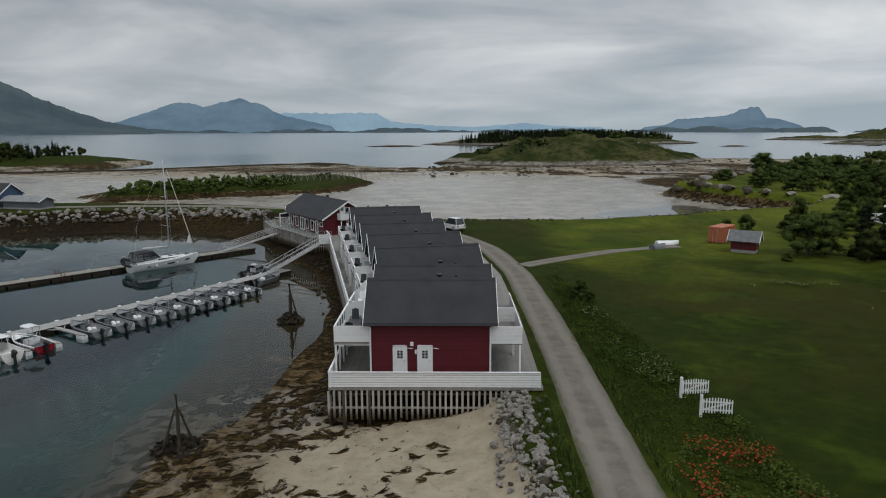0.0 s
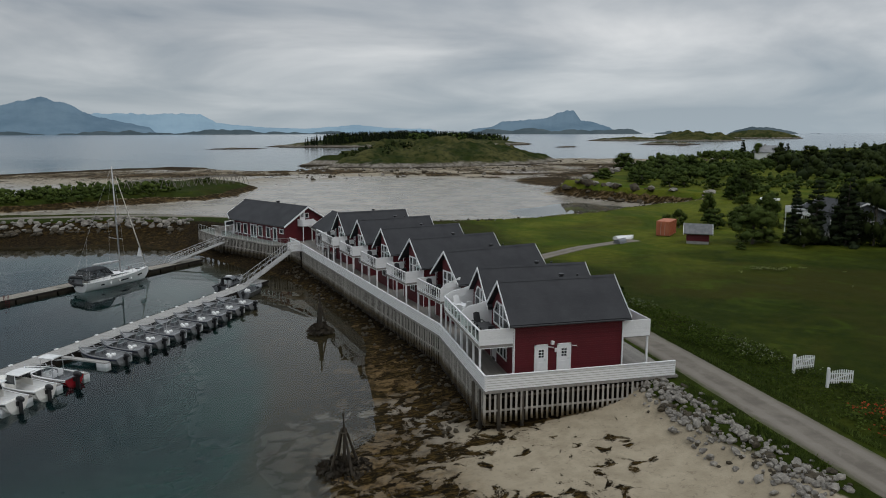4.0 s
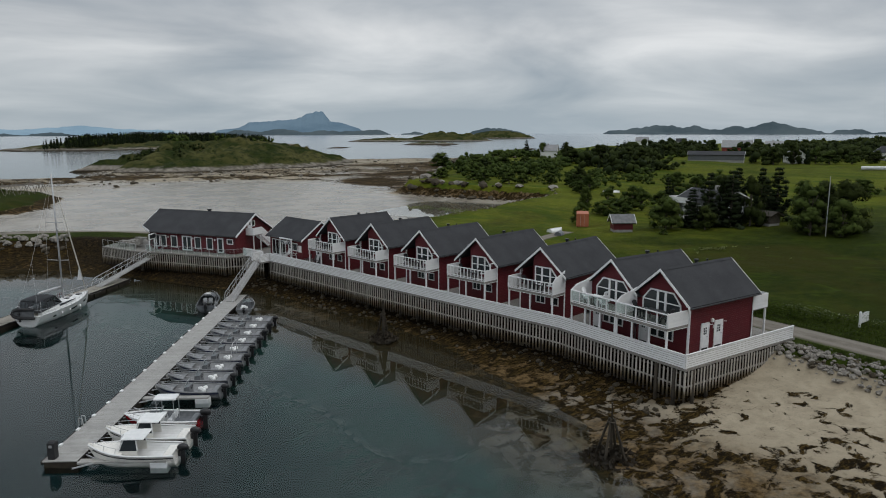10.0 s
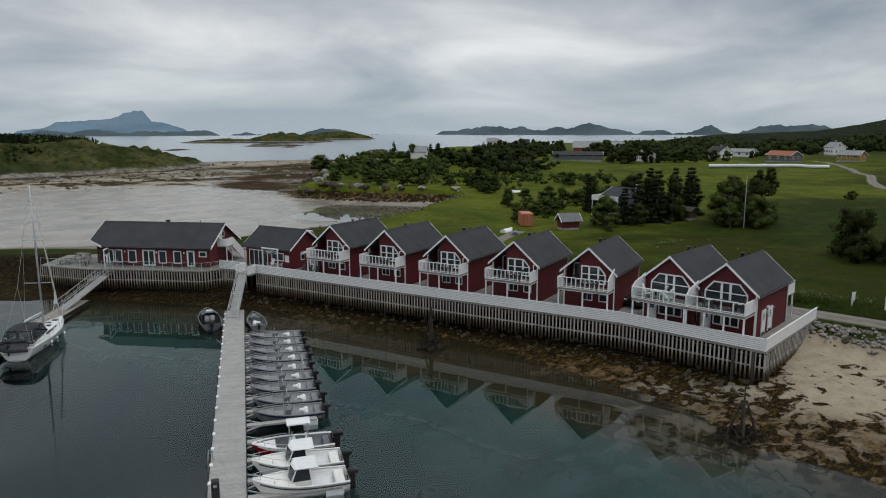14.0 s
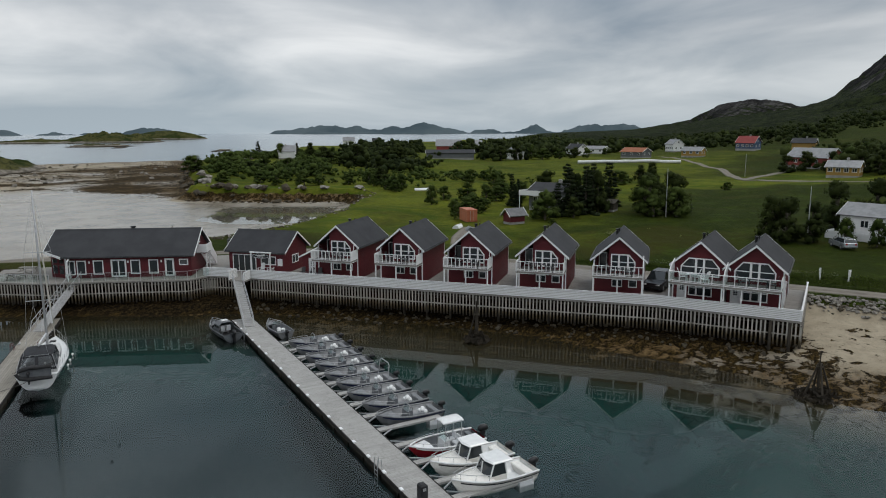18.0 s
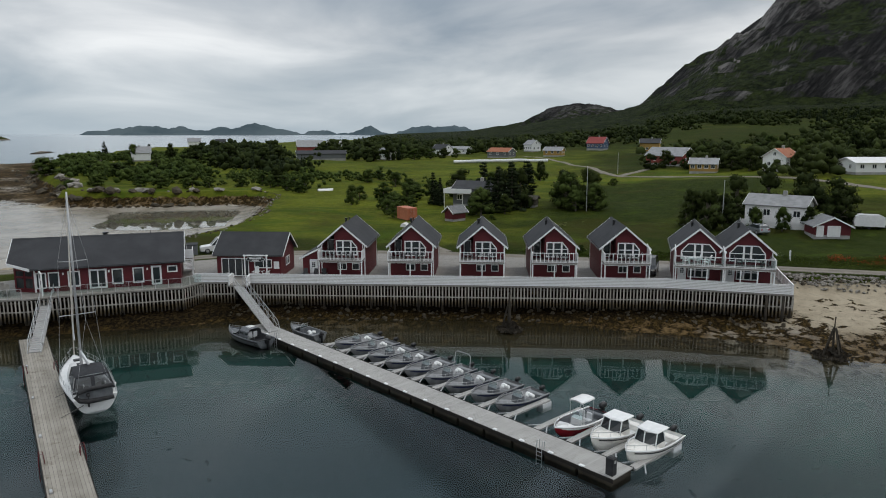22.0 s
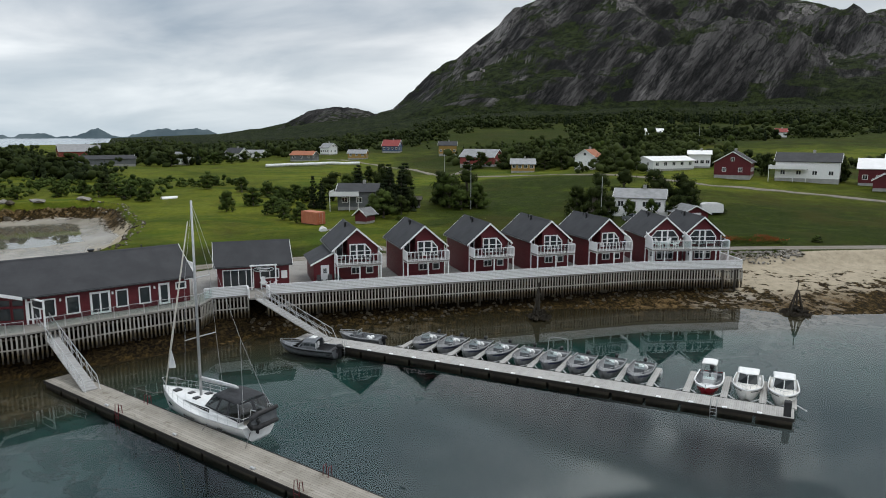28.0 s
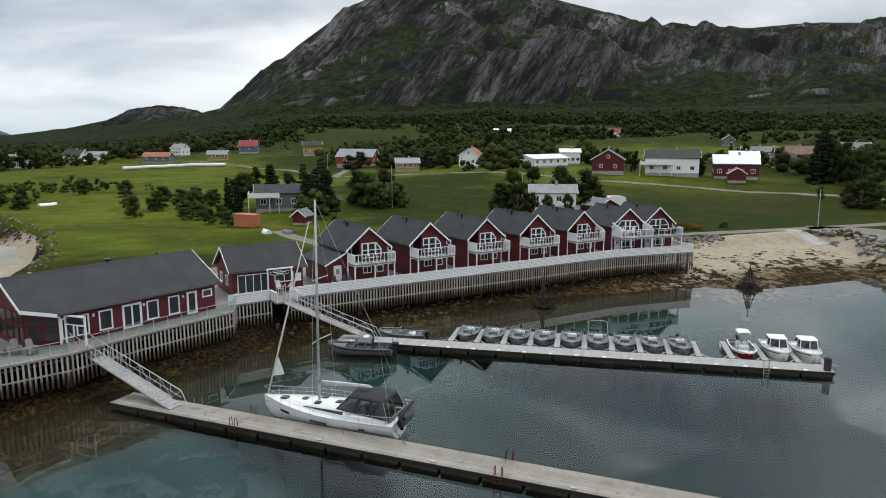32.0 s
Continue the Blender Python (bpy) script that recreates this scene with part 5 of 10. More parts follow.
    ys = (y0 + 0.08, -0.75, 0.8, y1 - 0.08) if wide else (y0 + 0.08, 0, y1 - 0.08)
    for y in ys:
        o = part("post", post, None, c)
        o.location = (-D + 0.1, y, 0)
    # land side
    opening(c, "window", east, rect(-1.3, 2.7, -0.3, 3.9), (-0.8,), (), 0.09, label="white-framed window")
    opening(c, "window", east, rect(-1.6, 0.9, -0.5, 2.0), (-1.05,), (), 0.09, label="white-framed window")
    door(c, east, 0.5, 0.05, 1.4, 2.1)
    if east_balcony:
        part("balcony_floor", MB().box(L + 0.02, -hw, fl - 0.2, L + 1.95, hw, fl - 0.02), M_DECK, c, "weathered balcony boards")
        for a, b in (((L + 0.02, -hw), (L + 1.95, -hw)), ((L + 1.9, -hw), (L + 1.9, hw - 0.2))):
            px = MB().bar((*a, fl + 0.42), (*b, fl + 0.42), 0.07, 1.1)
            part("balcony_boarding", px, M_WBOARD, c, "white boarded balcony front")
        for y in (-hw + 0.08, hw - 0.2):
            o = part("post", post, None, c)
            o.location = (L + 1.82, y, 0)
    if south_doors:
        door(c, south, 1.42, 0.12, 2.33, 2.14)
        door(c, south, 2.95, 0.12, 3.92, 2.14)
        lamp = MB().box(2.52, -hw - 0.16, 2.12, 2.72, -hw, 2.36, 0.03)
        part("wall_lamp", lamp, M_WHITE, c, "small white wall lamp")
        part("junction_box", MB().box(2.80, -hw - 0.1, 1.60, 2.92, -hw, 1.85, 0.02), M_WHITE, c)
        for x in (2.4, 4.0):
            part("hook_bar", MB().bar((x - 0.05, -hw - 0.1, 1.98), (x + 0.28, -hw - 0.1, 1.93), 0.04), M_WHITE, c)
        part("downpipe", MB().tube([(0.05, -hw - 0.07, 0.0), (0.05, -hw - 0.07, 3.3)], 0.045, 8), M_WHITE, c)
        part("downpipe", MB().tube([(L - 0.05, -hw - 0.07, 0.0), (L - 0.05, -hw - 0.07, 3.3)], 0.045, 8), M_WHITE, c)
    return c


# the attached pair at the south end
cabin(frame_at(-3.88, 44.70, DECK, 1, 0), "dark red attached cabin with white boarded balcony and two white doors", True, True, True, L=7.55)
cabin(frame_at(-3.88, 49.37, DECK, 1, 0), "dark red attached cabin with wide window and glass-railed balcony", True, False, True, L=7.55)
# the five that stand apart
RUX, RUY = 0.977, 0.213
cabin(frame_at(-5.03 + 0.36 * RUX, 56.61 + 0.36 * RUY, DECK, RUX, RUY), "dark red narrow cabin with a tall white balcony screen", tall_screen=True, L=8.0)
single = cabin(frame_at(-6.52 + 0.36 * RUX, 63.84 + 0.36 * RUY, DECK, RUX, RUY), "dark red narrow cabin with white balcony and dark roof", L=8.0)
for px, py in ((-8.10, 71.14), (-9.65, 78.49), (-11.19, 85.70)):
    copy_thing(single, frame_at(px + 0.36 * RUX, py + 0.36 * RUY, DECK, RUX, RUY))

# low annex on the north side of the last cabin
an = thing("annex", frame_at(-11.19 + 0.36 * RUX, 85.70 + 0.36 * RUY, DECK, RUX, RUY), "low red lean-to beside the last cabin", "shed")
part("wall_front", MB().prism([(0.4, 2.36, 0), (0.4, 4.5, 0), (0.4, 4.5, 2.15), (0.4, 2.36, 3.2)], (0, 0, 0), (0.12, 0, 0)), M_RED, an)
part("wall_back", MB().prism([(6.4, 2.36, 0), (6.4, 4.5, 0), (6.4, 4.5, 2.15), (6.4, 2.36, 3.2)], (0, 0, 0), (0.12, 0, 0)), M_RED, an)
part("wall_side", MB().box(0.53, 4.38, 0, 6.39, 4.5, 2.15), M_RED, an)
part("roof_slope", MB().slab([(0.1, 2.40, 3.42), (6.8, 2.40, 3.42), (6.8, 4.85, 2.2), (0.1, 4.85, 2.2)], 0.12), M_ROOF, an)
part("bargeboard", MB().prism([(0.1, 2.4, 3.44), (0.1, 4.85, 2.22), (0.1, 4.85, 2.04), (0.1, 2.4, 3.26)], (-0.03, 0, 0), (0, 0, 0)), M_WHITE, an)
door(an, lambda u, v, d: (0.4 - d, u, v), 2.9, 0.03, 3.75, 2.05, "red boarded annex door with white frame")


def long_house():
    """The long low service building with a cut corner and glazed end."""
    ux, uy = -0.566, 0.824
    c = thing("service_building", frame_at(-13.96, 103.13, DECK, ux, uy), "long low dark red boathouse building with white-framed windows", "house")
    ridge, eave, half, L = 4.93, 2.42, 4.23, 16.35
    hw = 3.8
    slope = (ridge - eave) / half
    top = lambda y: ridge - 0.22 - abs(y) * slope
    x0, x1 = 0.42, 15.9
    t = 0.15
    part("wall_side", MB().box(x0, hw - t, 0, 13.9, hw, top(hw)), M_RED, c)
    part("wall_side", MB().box(x0, -hw, 0, x1, -hw + t, top(hw)), M_RED, c)
    g = [(0, -hw + t, 0), (0, hw - t, 0), (0, hw - t, top(hw - t)), (0, 0, top(0)), (0, -hw + t, top(hw - t))]
    part("wall_gable", MB().prism(g, (x0, 0, 0), (x0 + t, 0, 0)), M_RED, c)
    # far end: glazed, with a cut corner
    g2 = [(0, -hw + t, 0), (0, 2.7, 0), (0, 2.7, top(2.7)), (0, 0, top(0)), (0, -hw + t, top(hw - t))]
    part("wall_gable", MB().prism(g2, (x1 - t, 0, 0), (x1, 0, 0)), M_RED, c)
    cut = MB().prism([(x1, 2.7, 0), (13.9, hw, 0), (13.9, hw, top(hw)), (x1, 2.7, top(2.7))], (0, 0, 0), (-0.05, -0.1, 0))
    part("wall_corner", cut, M_RED, c)
    part("floor_slab", MB().box(x0 + t + 0.01, -hw + t, -0.02, 13.8, hw - t, 0.05), M_DECK, c)
    part("roof_slope", MB().slab([(0, 0, ridge), (L, 0, ridge), (L, 3.3, ridge - 3.3 * slope), (14.2, half, eave), (0, half, eave)], 0.17), M_ROOF, c)
    part("roof_slope", MB().slab([(0, 0, ridge), (L, 0, ridge), (L, -half, eave), (0, -half, eave)], 0.17), M_ROOF, c)
    ed = [((0, 0), (0, half)), ((0, 0), (0, -half)), ((L, 0), (L, 3.3)), ((L, 3.3), (14.2, half)), ((L, 0), (L, -half))]
    for (a, b), (d, e) in ed:
        za, zb = ridge - abs(b) * slope, ridge - abs(e) * slope
        dx, dy = (d - a), (e - b)
        ln = math.hypot(dx, dy)
        o = Vector((dy / ln, -dx / ln, 0)) * 0.04
        if (a + d) / 2 < L / 2 and o.x > 0 or (a + d) / 2 > L / 2 and o.x < 0:
            o = -o
        part("bargeboard", MB().prism([(a, b, za + 0.03), (d, e, zb + 0.03), (d, e, zb - 0.24), (a, b, za - 0.24)], (0, 0, 0), tuple(o)), M_WHITE, c, "white bargeboard")
    part("ridge_cap", MB().prism([(0, -0.18, ridge - 0.08), (0, 0, ridge + 0.04), (0, 0.18, ridge - 0.08)], (0, 0, 0), (L, 0, 0)), M_ROOF, c)
    for y in (half + 0.05, -half - 0.05):
        part("gutter", MB().tube([(0, y, eave - 0.1), (14.2 if y > 0 else L, y, eave - 0.1)], 0.07, 8), M_BLACK, c)
    flue(c, 7.8, -0.3, ridge - 0.25, 0.35, 0.22)
    part("vent_pipe", MB().tube([(3.4, -0.2, ridge - 0.2), (3.4, -0.2, ridge + 0.25)], 0.05, 8), M_BLACK, c)
    wat = lambda u, v, d: (u, hw + d, v)
    flip = lambda o: [(o[k][0], o[k][1]) for k in range(len(o))]
    for a, b, lo, hi, cols, lab in ((0.75, 1.75, 1.25, 1.95, (), "small white-framed window"), (4.0, 5.05, 0.35, 1.95, (), "tall white-framed window"), (5.95, 7.0, 0.35, 1.95, (), "tall white-framed window"),
                                    (9.9, 11.0, 0.35, 1.95, (), "tall white-framed window"), (11.75, 12.75, 0.35, 1.95, (), "tall white-framed window"), (12.9, 13.85, 0.35, 1.95, (), "tall white-framed window")):
        opening(c, "window", wat, flip(rect(a, lo, b, hi)), cols, (), 0.11, 0.07, label=lab)
    opening(c, "glazed_door", wat, flip(rect(2.3, 0.04, 3.3, 2.02)), (), (), 0.18, 0.07, label="white glazed door")
    opening(c, "glazed_door", wat, flip(rect(7.45, 0.04, 9.1, 2.02)), (8.275,), (), 0.17, 0.07, label="white glazed double door")
    for u in (3.65, 7.25, 11.4):
        part("wall_lamp", MB().box(u - 0.07, hw, 1.62, u + 0.07, hw + 0.12, 1.85, 0.02), M_WHITE, c)
    # glazed end wall
    end = lambda u, v, d: (x1 + d, u, v)
    for a, b in ((-3.5, -2.5), (-2.4, -1.4), (-1.3, -0.3), (-0.2, 0.8), (0.9, 1.75), (1.85, 2.6)):
        for lo, hi in ((0.4, 1.5), (1.62, 2.55)):
            opening(c, "window", end, rect(a, lo, b, min(hi, top(max(abs(a), abs(b))) - 0.1)), (), (), 0.05, 0.05, mat=M_RED, label="red-framed end window")
    kx, ky = 13.9 - x1, hw - 2.7
    kl = math.hypot(kx, ky)
    cor = lambda u, v, d: (x1 + kx * u / kl + ky / kl * d, 2.7 + ky * u / kl - kx / kl * d, v)
    for a, b in ((0.15, 1.1), (1.2, 2.1)):
        for lo, hi in ((0.35, 1.45), (1.55, 2.15)):
            opening(c, "window", cor, rect(a, lo, b, hi), (), (), 0.05, 0.05, mat=M_RED, label="red-framed corner window")
    part("corner_post", MB().box(13.82, hw - 0.02, 0, 13.98, hw + 0.05, top(hw)), M_WHITE, c)
    # gable end with outside stair and landing
    gab = lambda u, v, d: (x0 - d, -u, v)
    opening(c, "window", gab, rect(-0.35, 3.2, 0.35, 3.95), (), (), 0.08, label="small white-framed attic window")
    door(c, gab, -1.2, 2.3, -0.35, 4.2, "white attic door over the landing")
    part("landing", MB().box(x0 - 1.2, -0.2, 2.15, x0 - 0.01, 1.6, 2.28), M_DECK, c)
    for p, q in (((x0 - 1.2, -0.2), (x0 - 1.2, 1.6)), ((x0 - 1.2, 1.6), (x0 - 0.02, 1.6))):
        part("landing_boarding", MB().bar((*p, 2.72), (*q, 2.72), 0.06, 0.95), M_WBOARD, c)
    st = MB()
    for k in range(11):
        st.box(x0 - 1.15, -0.25 - 0.26 * (k + 1), 2.1 - 0.19 * k, x0 - 0.1, -0.25 - 0.26 * k, 2.15 - 0.19 * k)
    part("stair_treads", st, M_WHITE, c, "white outside stair")
    for x in (x0 - 1.2, x0 - 0.06):
        part("stair_string", MB().bar((x, -0.2, 2.1), (x, -3.1, 0.1), 0.05, 0.25), M_WHITE, c)
    part("stair_boarding", MB().prism([(x0 - 1.22, -0.2, 2.3), (x0 - 1.22, -3.1, 0.3), (x0 - 1.22, -3.1, 1.15), (x0 - 1.22, -0.2, 3.2)], (0, 0, 0), (0.05, 0, 0)), M_WBOARD, c)
    for y in (0.0, 1.5):
        part("post", MB().box(x0 - 1.18, y - 0.05, 0, x0 - 1.08, y + 0.05, 2.15), M_WHITE, c)
    # corrugated roof joint lights on wall
    return c


long_house()


def small_house():
    """The reception cottage, its long side to the water."""
    ux, uy = -0.22, 0.9755
    c = thing("reception_cottage", frame_at(-9.0, 93.0, DECK, ux, uy), "small dark red cottage with sliding glass doors to the quay", "house")
    ridge, eave, half, L = 4.55, 2.45, 3.1, 7.8
    gable_roof(c, 0, L, half, ridge, eave)
    hw, t = 2.7, 0.14
    slope = (ridge - eave) / half
    top = lambda y: ridge - 0.2 - abs(y) * slope
    for sgn in (1, -1):
        part("wall_side", MB().box(0.35, min(sgn * hw, sgn * (hw - t)), 0, L - 0.35, max(sgn * hw, sgn * (hw - t)), top(hw)), M_RED, c)
    g = [(0, -hw + t, 0), (0, hw - t, 0), (0, hw - t, top(hw - t)), (0, 0, top(0)), (0, -hw + t, top(hw - t))]
    part("wall_gable", MB().prism(g, (0.35, 0, 0), (0.35 + t, 0, 0)), M_RED, c)
    part("wall_gable", MB().prism(g, (L - 0.35 - t, 0, 0), (L - 0.35, 0, 0)), M_RED, c)
    part("floor_slab", MB().box(0.5, -hw + t, -0.02, L - 0.5, hw - t, 0.05), M_DECK, c)
    wat = lambda u, v, d: (u, hw + d, v)
    opening(c, "sliding_door", wat, rect(3.9, 0.05, 6.95, 2.05), (4.65, 5.4, 6.15), (), 0.09, 0.06, label="white-framed sliding glass doors")
    opening(c, "window", wat, rect(1.35, 0.95, 3.3, 1.95), (2.3,), (), 0.10, label="white-framed window")
    part("notice_board", MB().box(0.55, hw, 0.9, 1.15, hw + 0.06, 1.7), M_WHITE, c, "white notice board")
    sgn_pts = [(2.95 + 1.15 * math.cos(2 * math.pi * k / 20), hw + 0.62, 2.05 + 0.30 * math.sin(2 * math.pi * k / 20)) for k in range(20)]
    sg = part("sign", MB().prism(sgn_pts, (0, 0, 0), (0, 0.06, 0)), M_SIGN, c, "oval black sign with pale border")
    ringp = [(2.95 + 1.02 * math.cos(2 * math.pi * k / 24), hw + 0.69, 2.05 + 0.235 * math.sin(2 * math.pi * k / 24)) for k in range(25)]
    part("sign_border", MB().tube(ringp, 0.018, 5), M_WHITE, sg, "pale border line")
    for k, (a, b) in enumerate(((2.3, 3.6), (2.55, 3.35))):
        part("lettering_bar", MB().box(a, hw + 0.682, 2.08 - 0.16 * k, b, hw + 0.694, 2.15 - 0.16 * k), M_WHITE, sg, "pale illegible lettering")
    for x in (1.75, 4.15):
        part("sign_post", MB().box(x - 0.06, hw + 0.58, 0, x + 0.06, hw + 0.70, 2.45), M_WHITE, c)
    part("sign_beam", MB().box(1.6, hw + 0.56, 2.40, 4.3, hw + 0.72, 2.52), M_WHITE, c)
    nor = lambda u, v, d: (L - 0.35 + d, u, v)
    for a in (-1.5, 0.6):
        opening(c, "window", nor, rect(a, 0.9, a + 0.8, 1.9), (), (), 0.09, label="white-framed window")
    sou = lambda u, v, d: (0.35 - d, -u, v)
    opening(c, "window", sou, rect(-0.9, 0.9, 0.6, 1.9), (-0.15,), (), 0.09, label="white-framed window")
    return c


small_house()

# ---- the boarded deck of the quay ----
FENCE = [(-6.21, 40.70), (-6.30, 52.60), (-15.30, 94.40)]
quay = thing("quay_deck", pose(0, 0, DECK), "weathered timber quay deck in front of the cabins", "deck", kind="structure")
dk = [(-6.25, 40.62, 0), (6.75, 40.62, 0), (6.95, 58, 0), (6.55, 74, 0), (4.4, 90, 0), (0, 101, 0), (-8, 110, 0), (-14, 103.5, 0), (-16.7, 100.2, 0), (-15.5, 96.3, 0), (-17.0, 96.0, 0), (-16.6, 94.0, 0), (-15.36, 94.3, 0), (-6.36, 52.6, 0)]
part("planking", MB().prism(dk, (0, 0, -0.16), (0, 0, -0.004)), M_DECK, quay)
U, N = Vector((-0.566, 0.824, 0)), Vector((-0.824, -0.566, 0))
LB0 = Vector((-13.96, 103.13, 0))
lbp = lambda u, v: tuple(LB0 + U * u + N * v)
terr = [lbp(-2.1, 3.6), lbp(0.3, 6.1), lbp(9, 6.1), lbp(14.5, 6.6), lbp(22, 5.2), lbp(23.5, -2.0), lbp(16, -4.0), lbp(0.4, -3.9)]
part("terrace", MB().prism(terr, (0, 0, -0.16), (0, 0, -0.008)), M_DECK, quay)


def slat_wall(path, lo, label, posts=2.4):
    """The open slatted skirt below the deck, with its rails and dark piles behind."""
    w = thing("quay_skirt", pose(0, 0, 0), label, "slatted skirt", "slatted skirts of the quay", "structure")
    rngs = random.Random(5)
    slats = [MB().box(-0.068, -0.02, k * 0.05, 0.068, 0.02, DECK - 0.2 - lo).mesh("slat", M_SLAT) for k in range(3)]
    pile = MB().tube([(0, 0, -1.2), (0, 0, DECK - 0.18)], 0.13, 8).mesh("pile", M_PILE, True)
    for (ax, ay), (bx, by) in zip(path, path[1:]):
        d = math.hypot(bx - ax, by - ay)
        n = int(d / 0.335)
        ux, uy = (bx - ax) / d, (by - ay) / d
        rot = math.degrees(math.atan2(uy, ux))
        for i in range(n + 1):
            o = part("slat", slats[rngs.randrange(3)], None, w)
            o.matrix_basis = pose(ax + ux * (i * d / n), ay + uy * (i * d / n), lo + rngs.uniform(-0.04, 0.04), 0, 0, rot + rngs.uniform(-1.5, 1.5))
        nx_, ny_ = -uy, ux
        for zz, mat in ((2.02, M_SLAT), (DECK - 0.42, M_PILE)):
            part("rail", MB().bar((ax + nx_ * 0.055, ay + ny_ * 0.055, zz), (bx + nx_ * 0.055, by + ny_ * 0.055, zz), 0.06, 0.12), mat, w)
        m = max(1, int(d / posts))
        for i in range(m + 1):
            for back in (0.9, 2.4):
                o = part("pile", pile, None, w)
                o.matrix_basis = pose(ax + ux * (i * d / m) - nx_ * back * (-1), ay + uy * (i * d / m) - ny_ * back * (-1), 0)
    return w


slat_wall([(-6.25, 40.62), (5.6, 40.62)], 1.25, "weathered grey slats below the deck on the beach side")
slat_wall([FENCE[1], FENCE[0]], 0.95, "weathered grey slats below the deck edge")
slat_wall([FENCE[2], FENCE[1]], 0.95, "weathered grey slats below the long deck edge")
slat_wall([(-16.75, 100.2), (-15.5, 96.3)], 0.95, "weathered grey slats below the reception deck")
slat_wall([lbp(22, 5.2)[:2], lbp(14.5, 6.6)[:2], lbp(9, 6.1)[:2], lbp(0.3, 6.1)[:2], lbp(-2.1, 3.6)[:2]], 0.95, "weathered grey slats below the terrace")


def board_fence(path, label):
    """A solid white fence of lying boards with posts inside and a capping."""
    f = thing("board_fence", pose(0, 0, DECK), label, "fence", "white quay fences", "structure")
    for (ax, ay), (bx, by) in zip(path, path[1:]):
        for k in range(6):
            part("board", MB().bar((ax, ay, 0.085 + k * 0.154), (bx, by, 0.085 + k * 0.154), 0.03, 0.122), M_WHITE, f)
        # grey sheet added behind the gaps to draw the boards' lap shadows
        part("backing", MB().bar((ax, ay, 0.45), (bx, by, 0.45), 0.008, 0.86), M_SLAT, f, "grey sheet added for the shadow lines between the boards")
        part("capping", MB().bar((ax, ay, 0.965), (bx, by, 0.965), 0.13, 0.035), M_WHITE, f)
        d = math.hypot(bx - ax, by - ay)
        ux, uy = (bx - ax) / d, (by - ay) / d
        n = max(1, round(d / 1.9))
        ps = MB().box(-0.05, -0.05, 0, 0.05, 0.05, 0.93).mesh("fence_post", M_WHITE)
        for i in range(n + 1):
            o = part("fence_post", ps, None, f)
            o.matrix_basis = pose(ax + ux * d * i / n + uy * 0.075, ay + uy * d * i / n - ux * 0.075, 0, 0, 0, math.degrees(math.atan2(uy, ux)))
    return f


board_fence([(6.55, 40.68), FENCE[0], FENCE[1]], "white boarded fence round the corner of the deck")
board_fence([FENCE[1], FENCE[2]], "long white boarded fence along the quay edge")
board_fence([(-15.55, 96.35), (-16.72, 100.15)], "short white boarded fence before the reception cottage")
board_fence([(-15.32, 94.42), (-16.65, 93.95)], "short white boarded fence beside the gangway head")
board_fence([(-17.05, 95.95), (-15.6, 96.3)], "short white boarded fence beside the gangway head")


def glass_fence(path, label):
    f = thing("glass_fence", pose(0, 0, DECK), label, "fence", kind="structure")
    for (ax, ay), (bx, by) in zip(path, path[1:]):
        d = math.hypot(bx - ax, by - ay)
        n = max(1, round(d / 1.25))
        pt = lambda t, z: (ax + (bx - ax) * t, ay + (by - ay) * t, z)
        part("top_rail", MB().bar(pt(0, 0.95), pt(1, 0.95), 0.05, 0.035), M_GALV, f)
        ps = MB().box(-0.022, -0.022, 0, 0.022, 0.022, 0.94).mesh("fence_post", M_GALV)
        for i in range(n + 1):
            o = part("fence_post", ps, None, f)
            o.location = pt(i / n, 0)
        for i in range(n):
            part("glass_panel", MB().bar(pt((i + 0.06) / n, 0.5), pt((i + 0.94) / n, 0.5), 0.012, 0.78), M_CLEAR, f)


glass_fence([lbp(-2.0, 3.7)[:2], lbp(0.35, 6.0)[:2], lbp(9, 6.0)[:2], lbp(12.9, 6.4)[:2]], "glass-panelled railing along the terrace")
glass_fence([lbp(14.6, 6.5)[:2], lbp(21.9, 5.15)[:2]], "glass-panelled railing along the end terrace")

# ---- floating docks, gangways and boats ----
def dock(name, p, q, w, mat, label, z=0.45):
    """A floating dock from p to q: planks on a frame over dark floats. Its own y runs along the dock."""
    p, q = Vector((*p, 0)), Vector((*q, 0))
    d = q - p
    L = d.length
    dk_ = thing(name, pose(p.x, p.y, 0, 0, 0, math.degrees(math.atan2(d.y, d.x)) - 90), label, "dock")
    part("planking", MB().box(-w / 2, 0, z - 0.06, w / 2, L, z), mat, dk_)
    for x in (-w / 2 - 0.03, w / 2 + 0.03):
        part("edge_beam", MB().box(x - 0.03, -0.02, z - 0.20, x + 0.03, L + 0.02, z + 0.02), M_SLAT, dk_)
    n = int(L / 2.4)
    fl_ = MB().box(-w / 2 + 0.05, 0.1, -0.35, w / 2 - 0.05, L / n - 0.1, z - 0.1).mesh("float", M_PILE)
    for i in range(n):
        o = part("float", fl_, None, dk_, "dark float under the planks" if i == 0 else "")
        o.location = (0, i * L / n, 0)
    return dk_, L, z


dA, LA, ZA = dock("floating_dock", (-20.5, 90.75), (-41.8, 55.75), 2.0, M_DOCKA, "pale plank floating dock with boats along one side")
# moorings: white edge blocks, ladders, end post
blk = MB().box(-0.09, -0.16, 0, 0.09, 0.16, 0.10, 0.02).mesh("edge_block", M_WHITE)
for i in range(18):
    for x in (-0.95, 0.95):
        if x < 0:
            continue
        o = part("edge_block", blk, None, dA)
        o.location = (x, 1.5 + i * 2.2, ZA)


